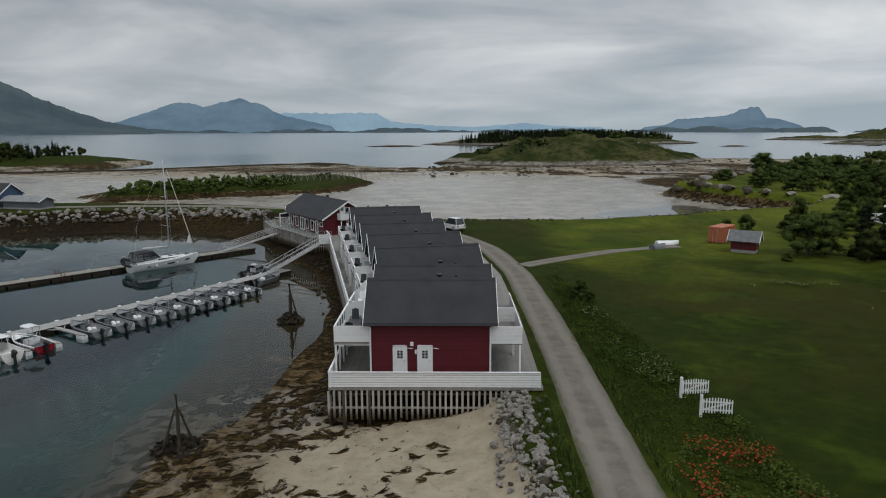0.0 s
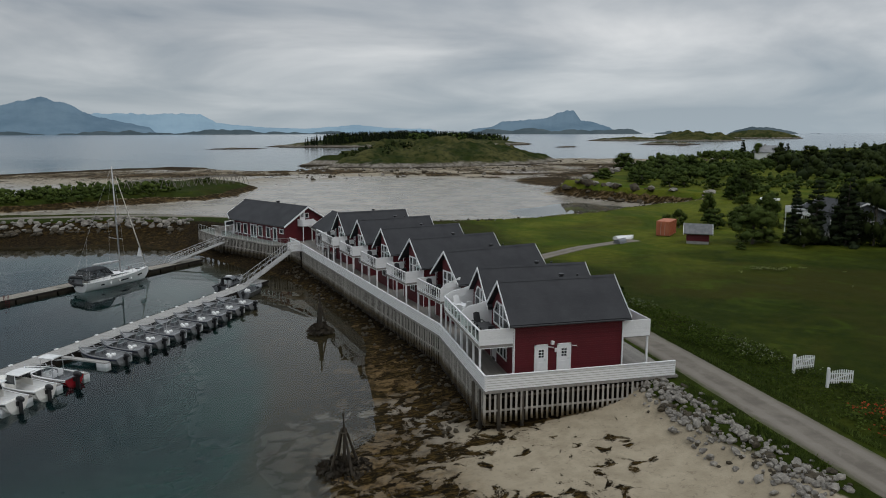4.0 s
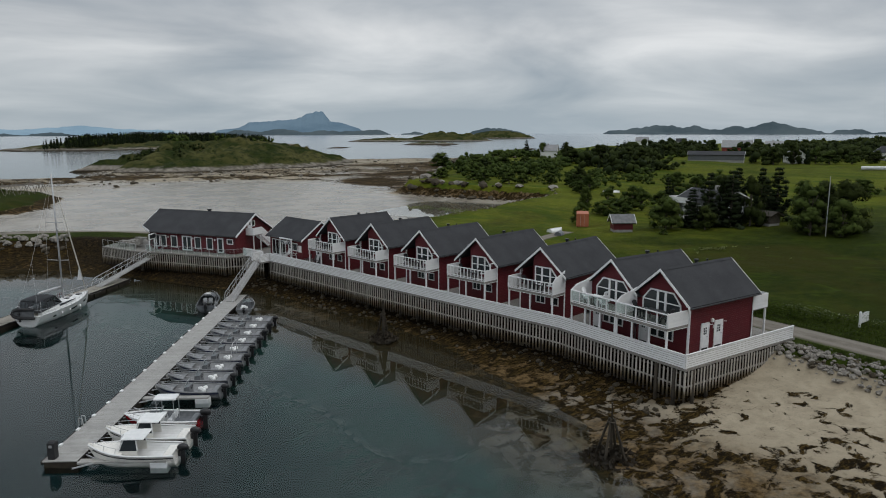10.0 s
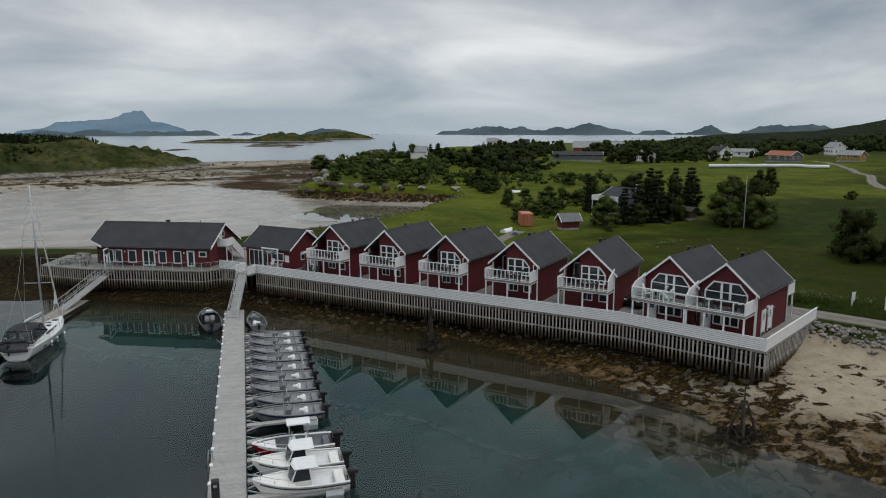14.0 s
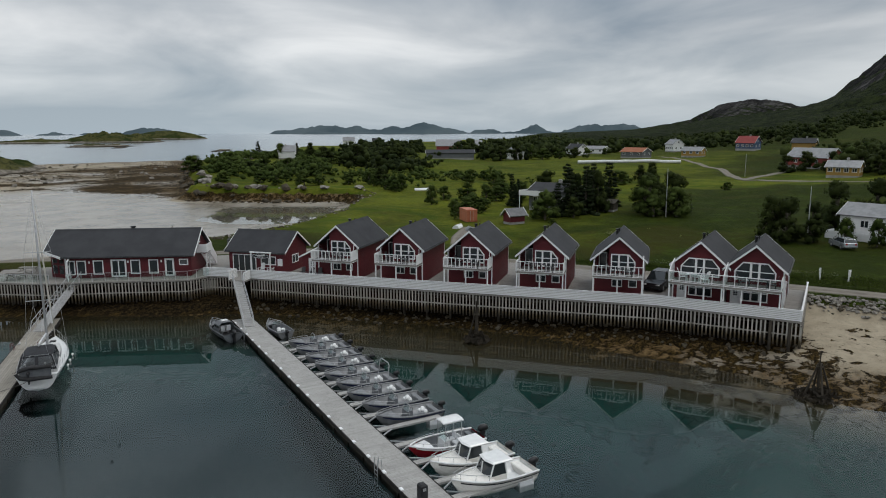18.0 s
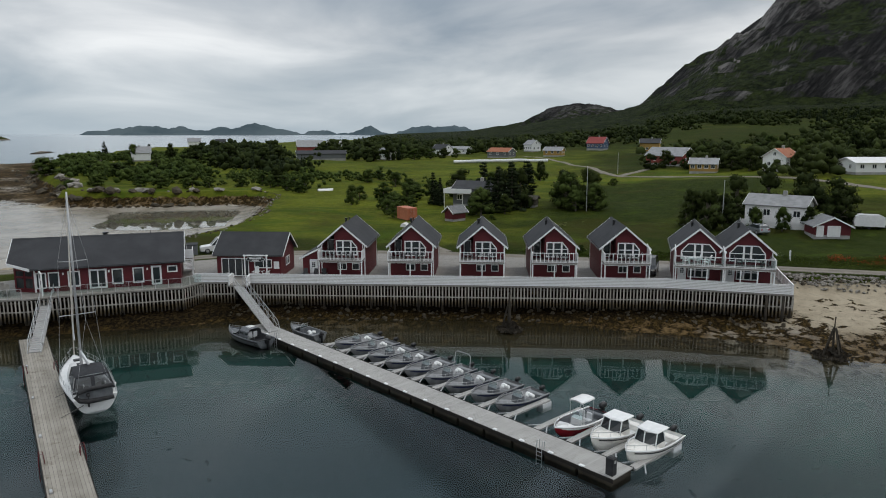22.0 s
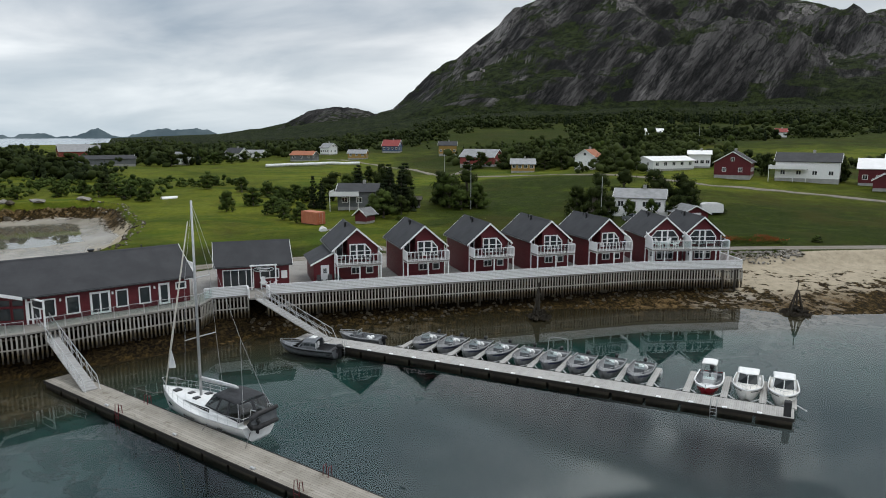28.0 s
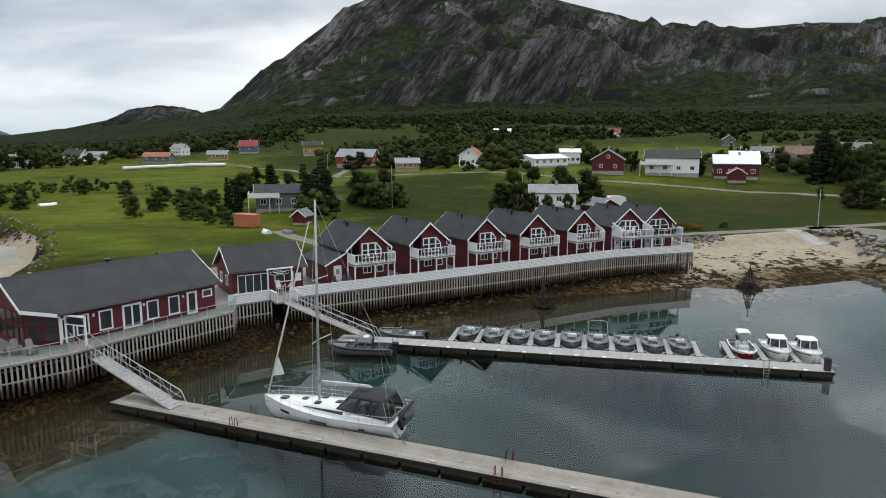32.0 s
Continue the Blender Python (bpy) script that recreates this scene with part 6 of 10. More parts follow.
def ladder(parent, x, y, z, side, mat=None, label="galvanised bathing ladder"):
    lad = MB()
    for o in (-0.2, 0.2):
        lad.tube([(x - side * 0.2, y + o, z), (x - side * 0.15, y + o, z + 0.55), (x + side * 0.05, y + o, z + 0.6), (x + side * 0.1, y + o, z), (x + side * 0.1, y + o, z - 1.0)], 0.025, 6)
    for k in range(4):
        lad.tube([(x + side * 0.1, y - 0.2, z - 0.1 - 0.25 * k), (x + side * 0.1, y + 0.2, z - 0.1 - 0.25 * k)], 0.02, 6)
    part("ladder", lad, mat or M_GALV, parent, label)


ladder(dA, 1.05, 5.5, ZA, 1)
ladder(dA, 1.05, 36.0, ZA, 1)
# post cabinet and ring at the outer end
po = part("end_post", MB().box(0.35, LA - 0.65, ZA, 0.75, LA - 0.2, ZA + 1.05, 0.08), M_RUBBER, dA, "dark grey service post at the dock end")
part("post_sign", MB().box(0.46, LA - 0.18, ZA + 0.72, 0.64, LA - 0.17, ZA + 0.88), M_GALV, po, "pale notice plate")


def finger(y, long=4.6):
    """A narrow walkway on one float, standing off the dock between two boats, with its bracing bars."""
    f = part("finger", MB().box(-1.03 - long, y - 0.24, ZA - 0.14, -1.03, y + 0.24, ZA - 0.02), M_DOCKA, dA, "narrow grey mooring finger")
    part("finger_float", MB().box(-1.08 - long, y - 0.28, -0.3, -1.03 - long + 0.9, y + 0.28, ZA - 0.15), M_CUSHION, f, "pale end float")
    br = MB()
    for s in (1, -1):
        br.bar((-1.05, y + s * 0.85, ZA - 0.08), (-2.0, y + s * 0.2, ZA - 0.08), 0.07)
    part("brace", br, M_GALV, f)


def section(x, half, keel, sheer, flare, n=6):
    """One half-section of a hull at x, from keel to sheer."""
    return [(x, half * (k / (n - 1)) ** flare, keel + (sheer - keel) * (k / (n - 1)) ** 1.7) for k in range(n)]


def hull_rings(L, B, keel, free, bow_rise, flare=0.55, full=0.9, ns=15, inset=0.0, floor=None, rake=0.0):
    """Full sections from stern (x=0) to bow (x=L)."""
    rings = []
    for i in range(ns):
        t = i / (ns - 1)
        half = B / 2 * (full + (1 - full) * math.sin(min(1, t * 2.2) * math.pi / 2)) * (1 - max(0, (t - 0.45) / 0.55) ** 2.3)
        half = max(half - inset, 0.012)
        k = keel + (free + bow_rise - keel) * 0.85 * max(0, (t - 0.72) / 0.28) ** 2.2
        if floor is not None:
            k = max(floor, k + inset)
        s = free + bow_rise * t ** 2.2
        h = section(t * (L - inset) + inset * (1 - t) + rake * 0, half, min(k, s - 0.02), s, flare)
        rings.append([(x, -y, z) for x, y, z in reversed(h)] + h[1:])
    return rings


def outboard(parent, x, z, s=1.0, y=0.0):
    """An outboard motor: cowl, leg, bracket and propeller."""
    cowl = MB().loft([[(x - a * s, y + w * s * math.cos(t), z + zz * s + h * s * math.sin(t)) for t in [2 * math.pi * k / 10 for k in range(10)]] for a, w, zz, h in ((-0.05, 0.10, 0.62, 0.10), (0.05, 0.17, 0.62, 0.19), (0.30, 0.18, 0.64, 0.21), (0.52, 0.14, 0.60, 0.17), (0.60, 0.06, 0.56, 0.08))], True, True)
    ob = part("outboard_motor", cowl, M_BLACK, parent, "black outboard motor", True)
    part("motor_leg", MB().loft([[(x - 0.10 * s, y - 0.06 * s, z + zz * s), (x - 0.38 * s, y - 0.06 * s, z + zz * s), (x - 0.38 * s, y + 0.06 * s, z + zz * s), (x - 0.10 * s, y + 0.06 * s, z + zz * s)] for zz in (0.5, 0.1, -0.45)], True, True), M_BLACK, ob)
    part("bracket", MB().box(x - 0.15 * s, y - 0.14 * s, z + 0.1 * s, x + 0.06 * s, y + 0.14 * s, z + 0.42 * s), M_BLACK, ob)


def open_boat(m, label, L=4.7, B=1.95, hull=None, strip=None, inner=None, screen=True, canopy=False, group="", bow_up=0.28, motor=0.72, arch=False, cuddy=False):
    """An open motor boat, stern at its own x=0 and bow along x, afloat at z=0."""
    hull, strip, inner = hull or M_NAVY, strip or M_NAVY, inner or M_GUN
    b = thing("motor_boat", m, label, "boat", group)
    free = 0.58
    outer = hull_rings(L, B, -0.22, free, bow_up)
    part("hull", MB().loft(outer).add(outer[0], [tuple(range(len(outer[0])))]), M_GUN if hull is M_NAVY else hull, b, smooth=False)
    inn = hull_rings(L, B, -0.1, free - 0.01, bow_up, 0.42, inset=0.10, floor=0.16)
    part("inner_hull", MB().loft(inn).add(inn[0], [tuple(range(len(inn[0])))]), inner, b)
    gun = MB()
    for s in (0, -1):
        gun.tube([(r[s][0], r[s][1] * 0.985, r[s][2] + 0.01) for r in outer], 0.055, 6)
    part("gunwale", gun, M_GUN if hull is M_NAVY else M_GREYGRP if hull is M_GREYGRP else M_WHITE, b, "grey gunwale")
    st = MB()
    for sgn, s in ((1, -1), (-1, 0)):
        k1, k2 = (s - 1, s - 2) if s == -1 else (s + 1, s + 2)
        st.loft([[(r[s][0], r[s][1] * 1.01 + sgn * 0.012, r[s][2] - 0.05), (r[s][0], (r[s][1] * 0.5 + r[k1][1] * 0.5) * 1.01 + sgn * 0.015, r[s][2] * 0.5 + r[k1][2] * 0.5 - 0.03)] for r in outer[:-1]])
    part("hull_stripe", st, strip, b, "stripe along the hull")
    # fore deck
    fd = [r for r in outer if r[0][0] > L * 0.66]
    part("fore_deck", MB().loft([[(r[0][0], r[0][1] * 0.9, r[0][2] - 0.06), (r[0][0], 0, r[0][2] + 0.015), (r[-1][0], r[-1][1] * 0.9, r[-1][2] - 0.06)] for r in fd]), M_GEL if hull is M_REDGEL else M_GUN if hull is M_NAVY else hull, b)
    part("cockpit_floor", MB().box(0.1, -B * 0.36, 0.14, L * 0.7, B * 0.36, 0.18), inner, b)
    part("bench", MB().box(0.25, -B * 0.40, 0.18, 0.62, B * 0.40, 0.52, 0.04), inner, b)
    # console with wheel and screen
    cx0 = L * 0.46
    con = part("console", MB().loft([[(cx0, -0.42, 0.18), (cx0 + 0.5, -0.42, 0.18), (cx0 + 0.5, 0.42, 0.18), (cx0, 0.42, 0.18)], [(cx0 + 0.04, -0.40, 0.85), (cx0 + 0.42, -0.40, 0.78), (cx0 + 0.42, 0.40, 0.78), (cx0 + 0.04, 0.40, 0.85)]], True, True), M_GREYGRP if hull is M_NAVY else M_GEL, b)
    if screen:
        part("windscreen", MB().prism([(cx0 + 0.38, -0.42, 0.8), (cx0 + 0.38, 0.42, 0.8), (cx0 + 0.22, 0.36, 1.18), (cx0 + 0.22, -0.36, 1.18)], (0, 0, 0), (0.015, 0, 0)), M_CLEAR, con)
        part("screen_frame", MB().tube([(cx0 + 0.38, -0.43, 0.8), (cx0 + 0.22, -0.37, 1.19), (cx0 + 0.22, 0.37, 1.19), (cx0 + 0.38, 0.43, 0.8)], 0.018, 6), M_GALV, con)
    if hull is M_NAVY:
        # white cloths bundled over the seats
        cv, rc = MB(), random.Random(8)
        for q in range(5):
            ax, ay, az_, rr_ = cx0 - 0.85 + rc.uniform(-0.2, 0.25), rc.uniform(-0.3, 0.3), rc.uniform(0.5, 0.72), rc.uniform(0.13, 0.2)
            cv.loft([[(ax + rr_ * f * math.cos(a) * rc.uniform(0.8, 1.2), ay + rr_ * f * math.sin(a) * rc.uniform(0.8, 1.2), az_ + h * rr_) for a in [2 * math.pi * k / 8 for k in range(8)]] for f, h in ((0.5, -0.9), (1.0, -0.4), (1.05, 0.2), (0.7, 0.75), (0.1, 0.95))], True, True)
        part("seat_cover", cv, M_GEL, b, "white cloth bundled over the seats")
    wheel = [(cx0 - 0.05 - 0.06 * math.sin(t), 0.16 * math.cos(t), 0.72 + 0.16 * math.sin(t)) for t in [2 * math.pi * k / 14 for k in range(15)]]
    part("steering_wheel", MB().tube(wheel, 0.015, 5), M_BLACK, con)
    for sy in (() if hull is M_NAVY else (-0.28, 0.28)):
        s = part("seat", MB().box(cx0 - 0.62, sy - 0.2, 0.46, cx0 - 0.24, sy + 0.2, 0.60, 0.05), M_CUSHION, b, "pale padded seat")
        part("seat_back", MB().box(cx0 - 0.66, sy - 0.2, 0.60, cx0 - 0.57, sy + 0.2, 1.0, 0.03), M_CUSHION, s)
        part("seat_post", MB().tube([(cx0 - 0.43, sy, 0.18), (cx0 - 0.43, sy, 0.46)], 0.05, 8), M_GALV, s)
    # rail round the bow
    rb = [r for r in outer if r[0][0] > L * 0.55]
    path = [(r[0][0] - 0.05, r[0][1] * 0.88, r[0][2] + 0.22) for r in rb] + [(r[-1][0] - 0.05, r[-1][1] * 0.88, r[-1][2] + 0.22) for r in reversed(rb)]
    rl = MB().tube(path, 0.016, 5)
    for r in rb[::2]:
        for s in (0, -1):
            rl.tube([(r[s][0] - 0.02, r[s][1] * 0.93, r[s][2]), (r[s][0] - 0.05, r[s][1] * 0.88, r[s][2] + 0.22)], 0.014, 5)
    part("bow_rail", rl, M_GALV, b, "steel bow rail")
    if arch:
        part("targa_arch", MB().tube([(0.9, -B * 0.46, free), (0.75, -B * 0.42, 1.75), (0.75, -B * 0.30, 1.9), (0.75, B * 0.30, 1.9), (0.75, B * 0.42, 1.75), (0.9, B * 0.46, free)], 0.035, 8), M_GALV, b, "steel roll arch")
    if canopy:
        top_ = [[(cx0 - 0.85 + a, sy * (0.62 - 0.1 * abs(k)), 1.98 + 0.07 * (1 - k * k)) for sy, k in ((-1, 1), (-0.5, 0.5), (0, 0), (0.5, 0.5), (1, 1))] for a in (0, 0.3, 0.8, 1.2, 1.4)]
        tt = part("hard_top", MB().loft(top_).loft([[(x, y, z - 0.07) for x, y, z in r] for r in top_]), M_GEL, b, "white hard top")
        pp = MB()
        for x in (cx0 - 0.7, cx0 + 0.4):
            for y in (-0.5, 0.5):
                pp.tube([(x, y, 0.3), (x, y, 1.98)], 0.022, 6)
        part("top_frame", pp, M_GALV, tt)
    if cuddy:
        cu = [[(cx0 - 0.9 + a, s * w, z) for s, w, z in ((-1, 0.78, 0.5), (-1, 0.72, 1.15 * k), (-0.6, 0.72, 1.38 * k), (0.6, 0.72, 1.38 * k), (1, 0.72, 1.15 * k), (1, 0.78, 0.5))] for a, k in ((0, 0.98), (0.5, 1.02), (1.2, 1.0), (1.75, 0.52))]
        hd = part("cabin", MB().loft(cu), M_GREYGRP, b, "grey forward cabin")
        for k in (0, 1, 2):
            for s_ in (-1, 1):
                a0, a1 = (Vector(cu[q][1 if s_ < 0 else 4]) for q in (k, k + 1))
                b0, b1 = (Vector(cu[q][0 if s_ < 0 else 5]) for q in (k, k + 1))
                qd = [a0.lerp(b0, 0.12), a1.lerp(b1, 0.12), a1.lerp(b1, 0.5), a0.lerp(b0, 0.5)]
                md = sum(qd, Vector()) / 4
                part("cabin_window", MB().add([md + (v - md) * 0.86 + Vector((0, s_ * 0.02, 0)) for v in qd], [(0, 1, 2, 3)]), M_GLASS, hd)
        part("front_window", MB().add([(cx0 + 0.42, -0.55, 1.28), (cx0 + 0.42, 0.55, 1.28), (cx0 + 0.80, 0.6, 0.86), (cx0 + 0.80, -0.6, 0.86)], [(0, 1, 2, 3)]), M_GLASS, hd)
        part("roof_light", MB().box(cx0 - 0.6, -0.3, 1.41, cx0 - 0.1, 0.3, 1.5, 0.03), M_GEL, hd)
    outboard(b, -0.02, 0.20, motor * 1.15)
    return b


def cabin_boat(m, label, L=5.9, B=2.25, group=""):
    """A small cruiser with a cream hull, a forward wheelhouse and a white roof."""
    b = thing("cabin_boat", m, label, "boat", group)
    free = 0.72
    outer = hull_rings(L, B, -0.28, free, 0.38)
    part("hull", MB().loft(outer).add(outer[0], [tuple(range(len(outer[0])))]), M_CREAM, b)
    inn = hull_rings(L, B, -0.1, free - 0.01, 0.38, 0.42, inset=0.13, floor=0.22)
    part("inner_hull", MB().loft(inn).add(inn[0], [tuple(range(len(inn[0])))]), M_GEL, b)
    gun = MB()
    for s in (0, -1):
        gun.tube([(r[s][0], r[s][1] * 0.99, r[s][2] + 0.0) for r in outer], 0.05, 6)
    part("gunwale", gun, M_GEL, b)
    st = MB()
    for sgn, s in ((1, -1), (-1, 0)):
        st.loft([[(r[s][0], r[s][1] + sgn * 0.03, r[s][2] - 0.10), (r[s][0], r[s][1] * 0.98 + sgn * 0.03, r[s][2] - 0.17)] for r in outer[:-1]])
    part("hull_stripe", st, M_BLACK, b)
    fd = [r for r in outer if r[0][0] > L * 0.52]
    part("fore_deck", MB().loft([[(r[0][0], r[0][1] * 0.94, r[0][2] - 0.02), (r[0][0], r[0][1] * 0.5, r[0][2] + 0.10), (r[0][0], 0, r[0][2] + 0.14), (r[-1][0], r[-1][1] * 0.5, r[-1][2] + 0.10), (r[-1][0], r[-1][1] * 0.94, r[-1][2] - 0.02)] for r in fd]), M_CREAM, b)
    part("cockpit_floor", MB().box(0.15, -B * 0.38, 0.2, L * 0.55, B * 0.38, 0.25), M_GEL, b)
    part("stern_bench", MB().box(0.2, -B * 0.40, 0.25, 0.75, B * 0.40, 0.62, 0.05), M_CREAM, b)
    x0, x1, w = L * 0.40, L * 0.62, 0.72
    ring_ = lambda z, dx, dw: [(x0 + dx * 0.3, -w + dw, z), (x1 - dx, -w + dw, z), (x1 - dx * 0.4 + 0.12, 0, z), (x1 - dx, w - dw, z), (x0 + dx * 0.3, w - dw, z)]
    ra, rb2 = ring_(0.98, 0.05, 0.02), ring_(1.62, 0.32, 0.10)
    wh = part("wheelhouse", MB().loft([ring_(0.25, 0, 0), ring_(0.98, 0.05, 0.02)]), M_CREAM, b)
    for k in range(4):
        part("wheelhouse_window", MB().add([ra[k], ra[k + 1], rb2[k + 1], rb2[k]], [(0, 1, 2, 3)]), M_GLASS, wh, "dark raked window")
    for p, q in zip(ra, rb2):
        part("window_pillar", MB().bar(p, q, 0.06), M_GEL, wh)
    rf = lambda z, g: [(x0 - 0.35 - g, -w + 0.02 - g, z), (x1 - 0.25 + g, -w + 0.05 - g, z), (x1 - 0.1 + g, 0, z), (x1 - 0.25 + g, w - 0.05 + g, z), (x0 - 0.35 - g, w - 0.02 + g, z)]
    part("wheelhouse_roof", MB().loft([rf(1.62, 0), rf(1.68, 0.04), rf(1.75, -0.06)], True, True), M_GEL, wh, "white roof")
    rl = MB()
    rb = [r for r in outer if r[0][0] > L * 0.6]
    rl.tube([(r[0][0] - 0.05, r[0][1] * 0.85, r[0][2] + 0.32) for r in rb] + [(r[-1][0] - 0.05, r[-1][1] * 0.85, r[-1][2] + 0.32) for r in reversed(rb)], 0.016, 5)
    for r in rb[::2]:
        for s in (0, -1):
            rl.tube([(r[s][0], r[s][1] * 0.9, r[s][2]), (r[s][0] - 0.05, r[s][1] * 0.85, r[s][2] + 0.32)], 0.013, 5)
    part("bow_rail", rl, M_GALV, b)
    outboard(b, -0.02, 0.22, 0.98)
    return b


# boats lie bow to the dock on its south-east side
DA = Vector((-41.8 + 20.5, 55.75 - 90.75, 0)).normalized()
EA = Vector((-DA.y, DA.x, 0))
PA = Vector((-20.5, 90.75, 0))


def berth(s, off):
    """A place s metres along the dock from its inner end, off metres out from its middle."""
    return PA + DA * s + EA * off


def boat_pose(s, bow_gap=0.45, L=4.7, yaw=0.0):
    p = berth(s, 1.0 + bow_gap + L)
    return frame_at(p.x, p.y, 0, -EA.x, -EA.y) @ pose(0, 0, 0, 0, 0, yaw)


rb_ = random.Random(3)
first = open_boat(boat_pose(11.2), "open grey fishing boat with a dark blue stripe", group="rental boats at the dock")
for k in range(1, 9):
    s = 11.2 + k * 2.36
    if k == 5:
        open_boat(boat_pose(s), "open grey boat with a blue stripe and steel roll arch", group="rental boats at the dock", arch=True)
    else:
        copy_thing(first, boat_pose(s, 0.4 + rb_.uniform(-0.05, 0.15), 4.7, rb_.uniform(-1.5, 1.5)))
open_boat(boat_pose(35.2, 0.35, 4.9), "red open boat with white trim and a white hard top", 4.9, 2.0, M_REDGEL, M_WHITE, M_GREYGRP, canopy=True, motor=0.95)
cb = cabin_boat(boat_pose(37.9, 0.35, 5.1), "cream cabin boat with a white roof", 5.1, 2.05, group="cream cabin boats")
copy_thing(cb, boat_pose(40.25, 0.35, 5.1, 0.5))
for k in range(10):
    finger(10.05 + k * 2.36)
for y in (34.0, 36.55, 39.1, 41.0):
    finger(y - 0.1, 5.0)
# two boats at the inner end
open_boat(frame_at(-25.2, 87.1, 0, 0.40, 0.917), "grey aluminium workboat with a low forward cabin", 5.6, 2.15, M_GREYGRP, M_BLACK, M_BLACK, motor=0.9, bow_up=0.2, cuddy=True)
open_boat(frame_at(-22.3, 83.2, 0, 0.42, 0.907), "small dark blue and grey open boat", 4.3, 1.75, M_NAVY, M_GREYGRP, M_GREYGRP, screen=True, motor=0.7, bow_up=0.2)


def gangway(p, q, w, label):
    """An aluminium gangway from the quay at p down to the dock at q, with lattice sides."""
    p, q = Vector(p), Vector(q)
    g = thing("gangway", pose(0, 0, 0), label, "gangway")
    d = (q - p).normalized()
    s = d.cross(Vector((0, 0, 1))).normalized() * w / 2
    part("walkway", MB().prism([p + s, p - s, q - s, q + s], (0, 0, -0.10), (0, 0, 0)), M_CONC, g, "ribbed metal walkway")
    n = int((q - p).length / 0.4)
    for i in range(1, n):
        c = p + (q - p) * (i / n)
        cl = MB().bar(c + s * 0.95 + Vector((0, 0, 0.015)), c - s * 0.95 + Vector((0, 0, 0.015)), 0.05, 0.03)
        part("tread_bar", cl, M_GALV, g)
    up_ = Vector((0, 0, 1))
    for sg in (1, -1):
        a, b = p + s * sg, q + s * sg
        part("handrail", MB().tube([a, a + up_ * 1.0, b + up_ * 1.0, b + up_ * 0.2 + d * 0.6], 0.03, 6), M_GALV, g)
        part("knee_rail", MB().tube([a + up_ * 0.5, b + up_ * 0.5], 0.022, 6), M_GALV, g)
        lt = MB()
        m = int((b - a).length / 1.1)
        for i in range(m):
            u, v = a + (b - a) * (i / m), a + (b - a) * ((i + 1) / m)
            lt.tube([u, u + up_ * 1.0], 0.02, 5)
            lt.tube([u + up_ * (1.0 if i % 2 else 0.0), v + up_ * (0.0 if i % 2 else 1.0)], 0.017, 5)
        part("lattice", lt, M_GALV, g)
    return g


gangway((-16.75, 95.0, 3.28), (-22.3, 88.0, 0.52), 0.95, "aluminium gangway down to the pale dock")
gangway((-23.6, 112.15, 3.28), (-33.3, 104.4, 0.52), 1.0, "aluminium gangway down to the old plank dock")
# gate frame at the head of the northern gangway
gt = thing("gangway_gate", frame_at(*lbp(13.25, 4.75)[:2], DECK, 0.62, 0.78), "white gate frame with a black oval sign", "gate")
for y in (-0.95, 0.95):
    part("post", MB().box(y - 0.06, -0.06, 0, y + 0.06, 0.06, 2.1), M_WHITE, gt)
part("beam", MB().box(-1.05, -0.06, 2.1, 1.05, 0.06, 2.22), M_WHITE, gt)
part("beam", MB().box(-0.95, -0.05, 1.45, 0.95, 0.05, 1.55), M_WHITE, gt)
part("sign", MB().prism([(0.82 * math.cos(2 * math.pi * k / 18), 0, 1.80 + 0.36 * math.sin(2 * math.pi * k / 18)) for k in range(18)], (0, -0.03, 0), (0, 0.03, 0)), M_SIGN, gt)

dB, LB_, ZB = dock("floating_dock", (-30.0, 108.05), (-67.3, 65.5), 2.15, M_DOCKB, "old brown plank floating dock with a sailing boat alongside")
for y in (10.5, 28.1):
    for s_ in (1, -1):
        ladder(dB, s_ * 1.1, y, ZB, s_, M_RED, "dark red safety ladder")
for y in (6.5, 14.5, 22.0, 30.0):
    o = part("cleat", MB().box(0.8, y + 2, ZB, 0.95, y + 2.35, ZB + 0.12, 0.03), M_GALV, dB, "grey mooring cleat")


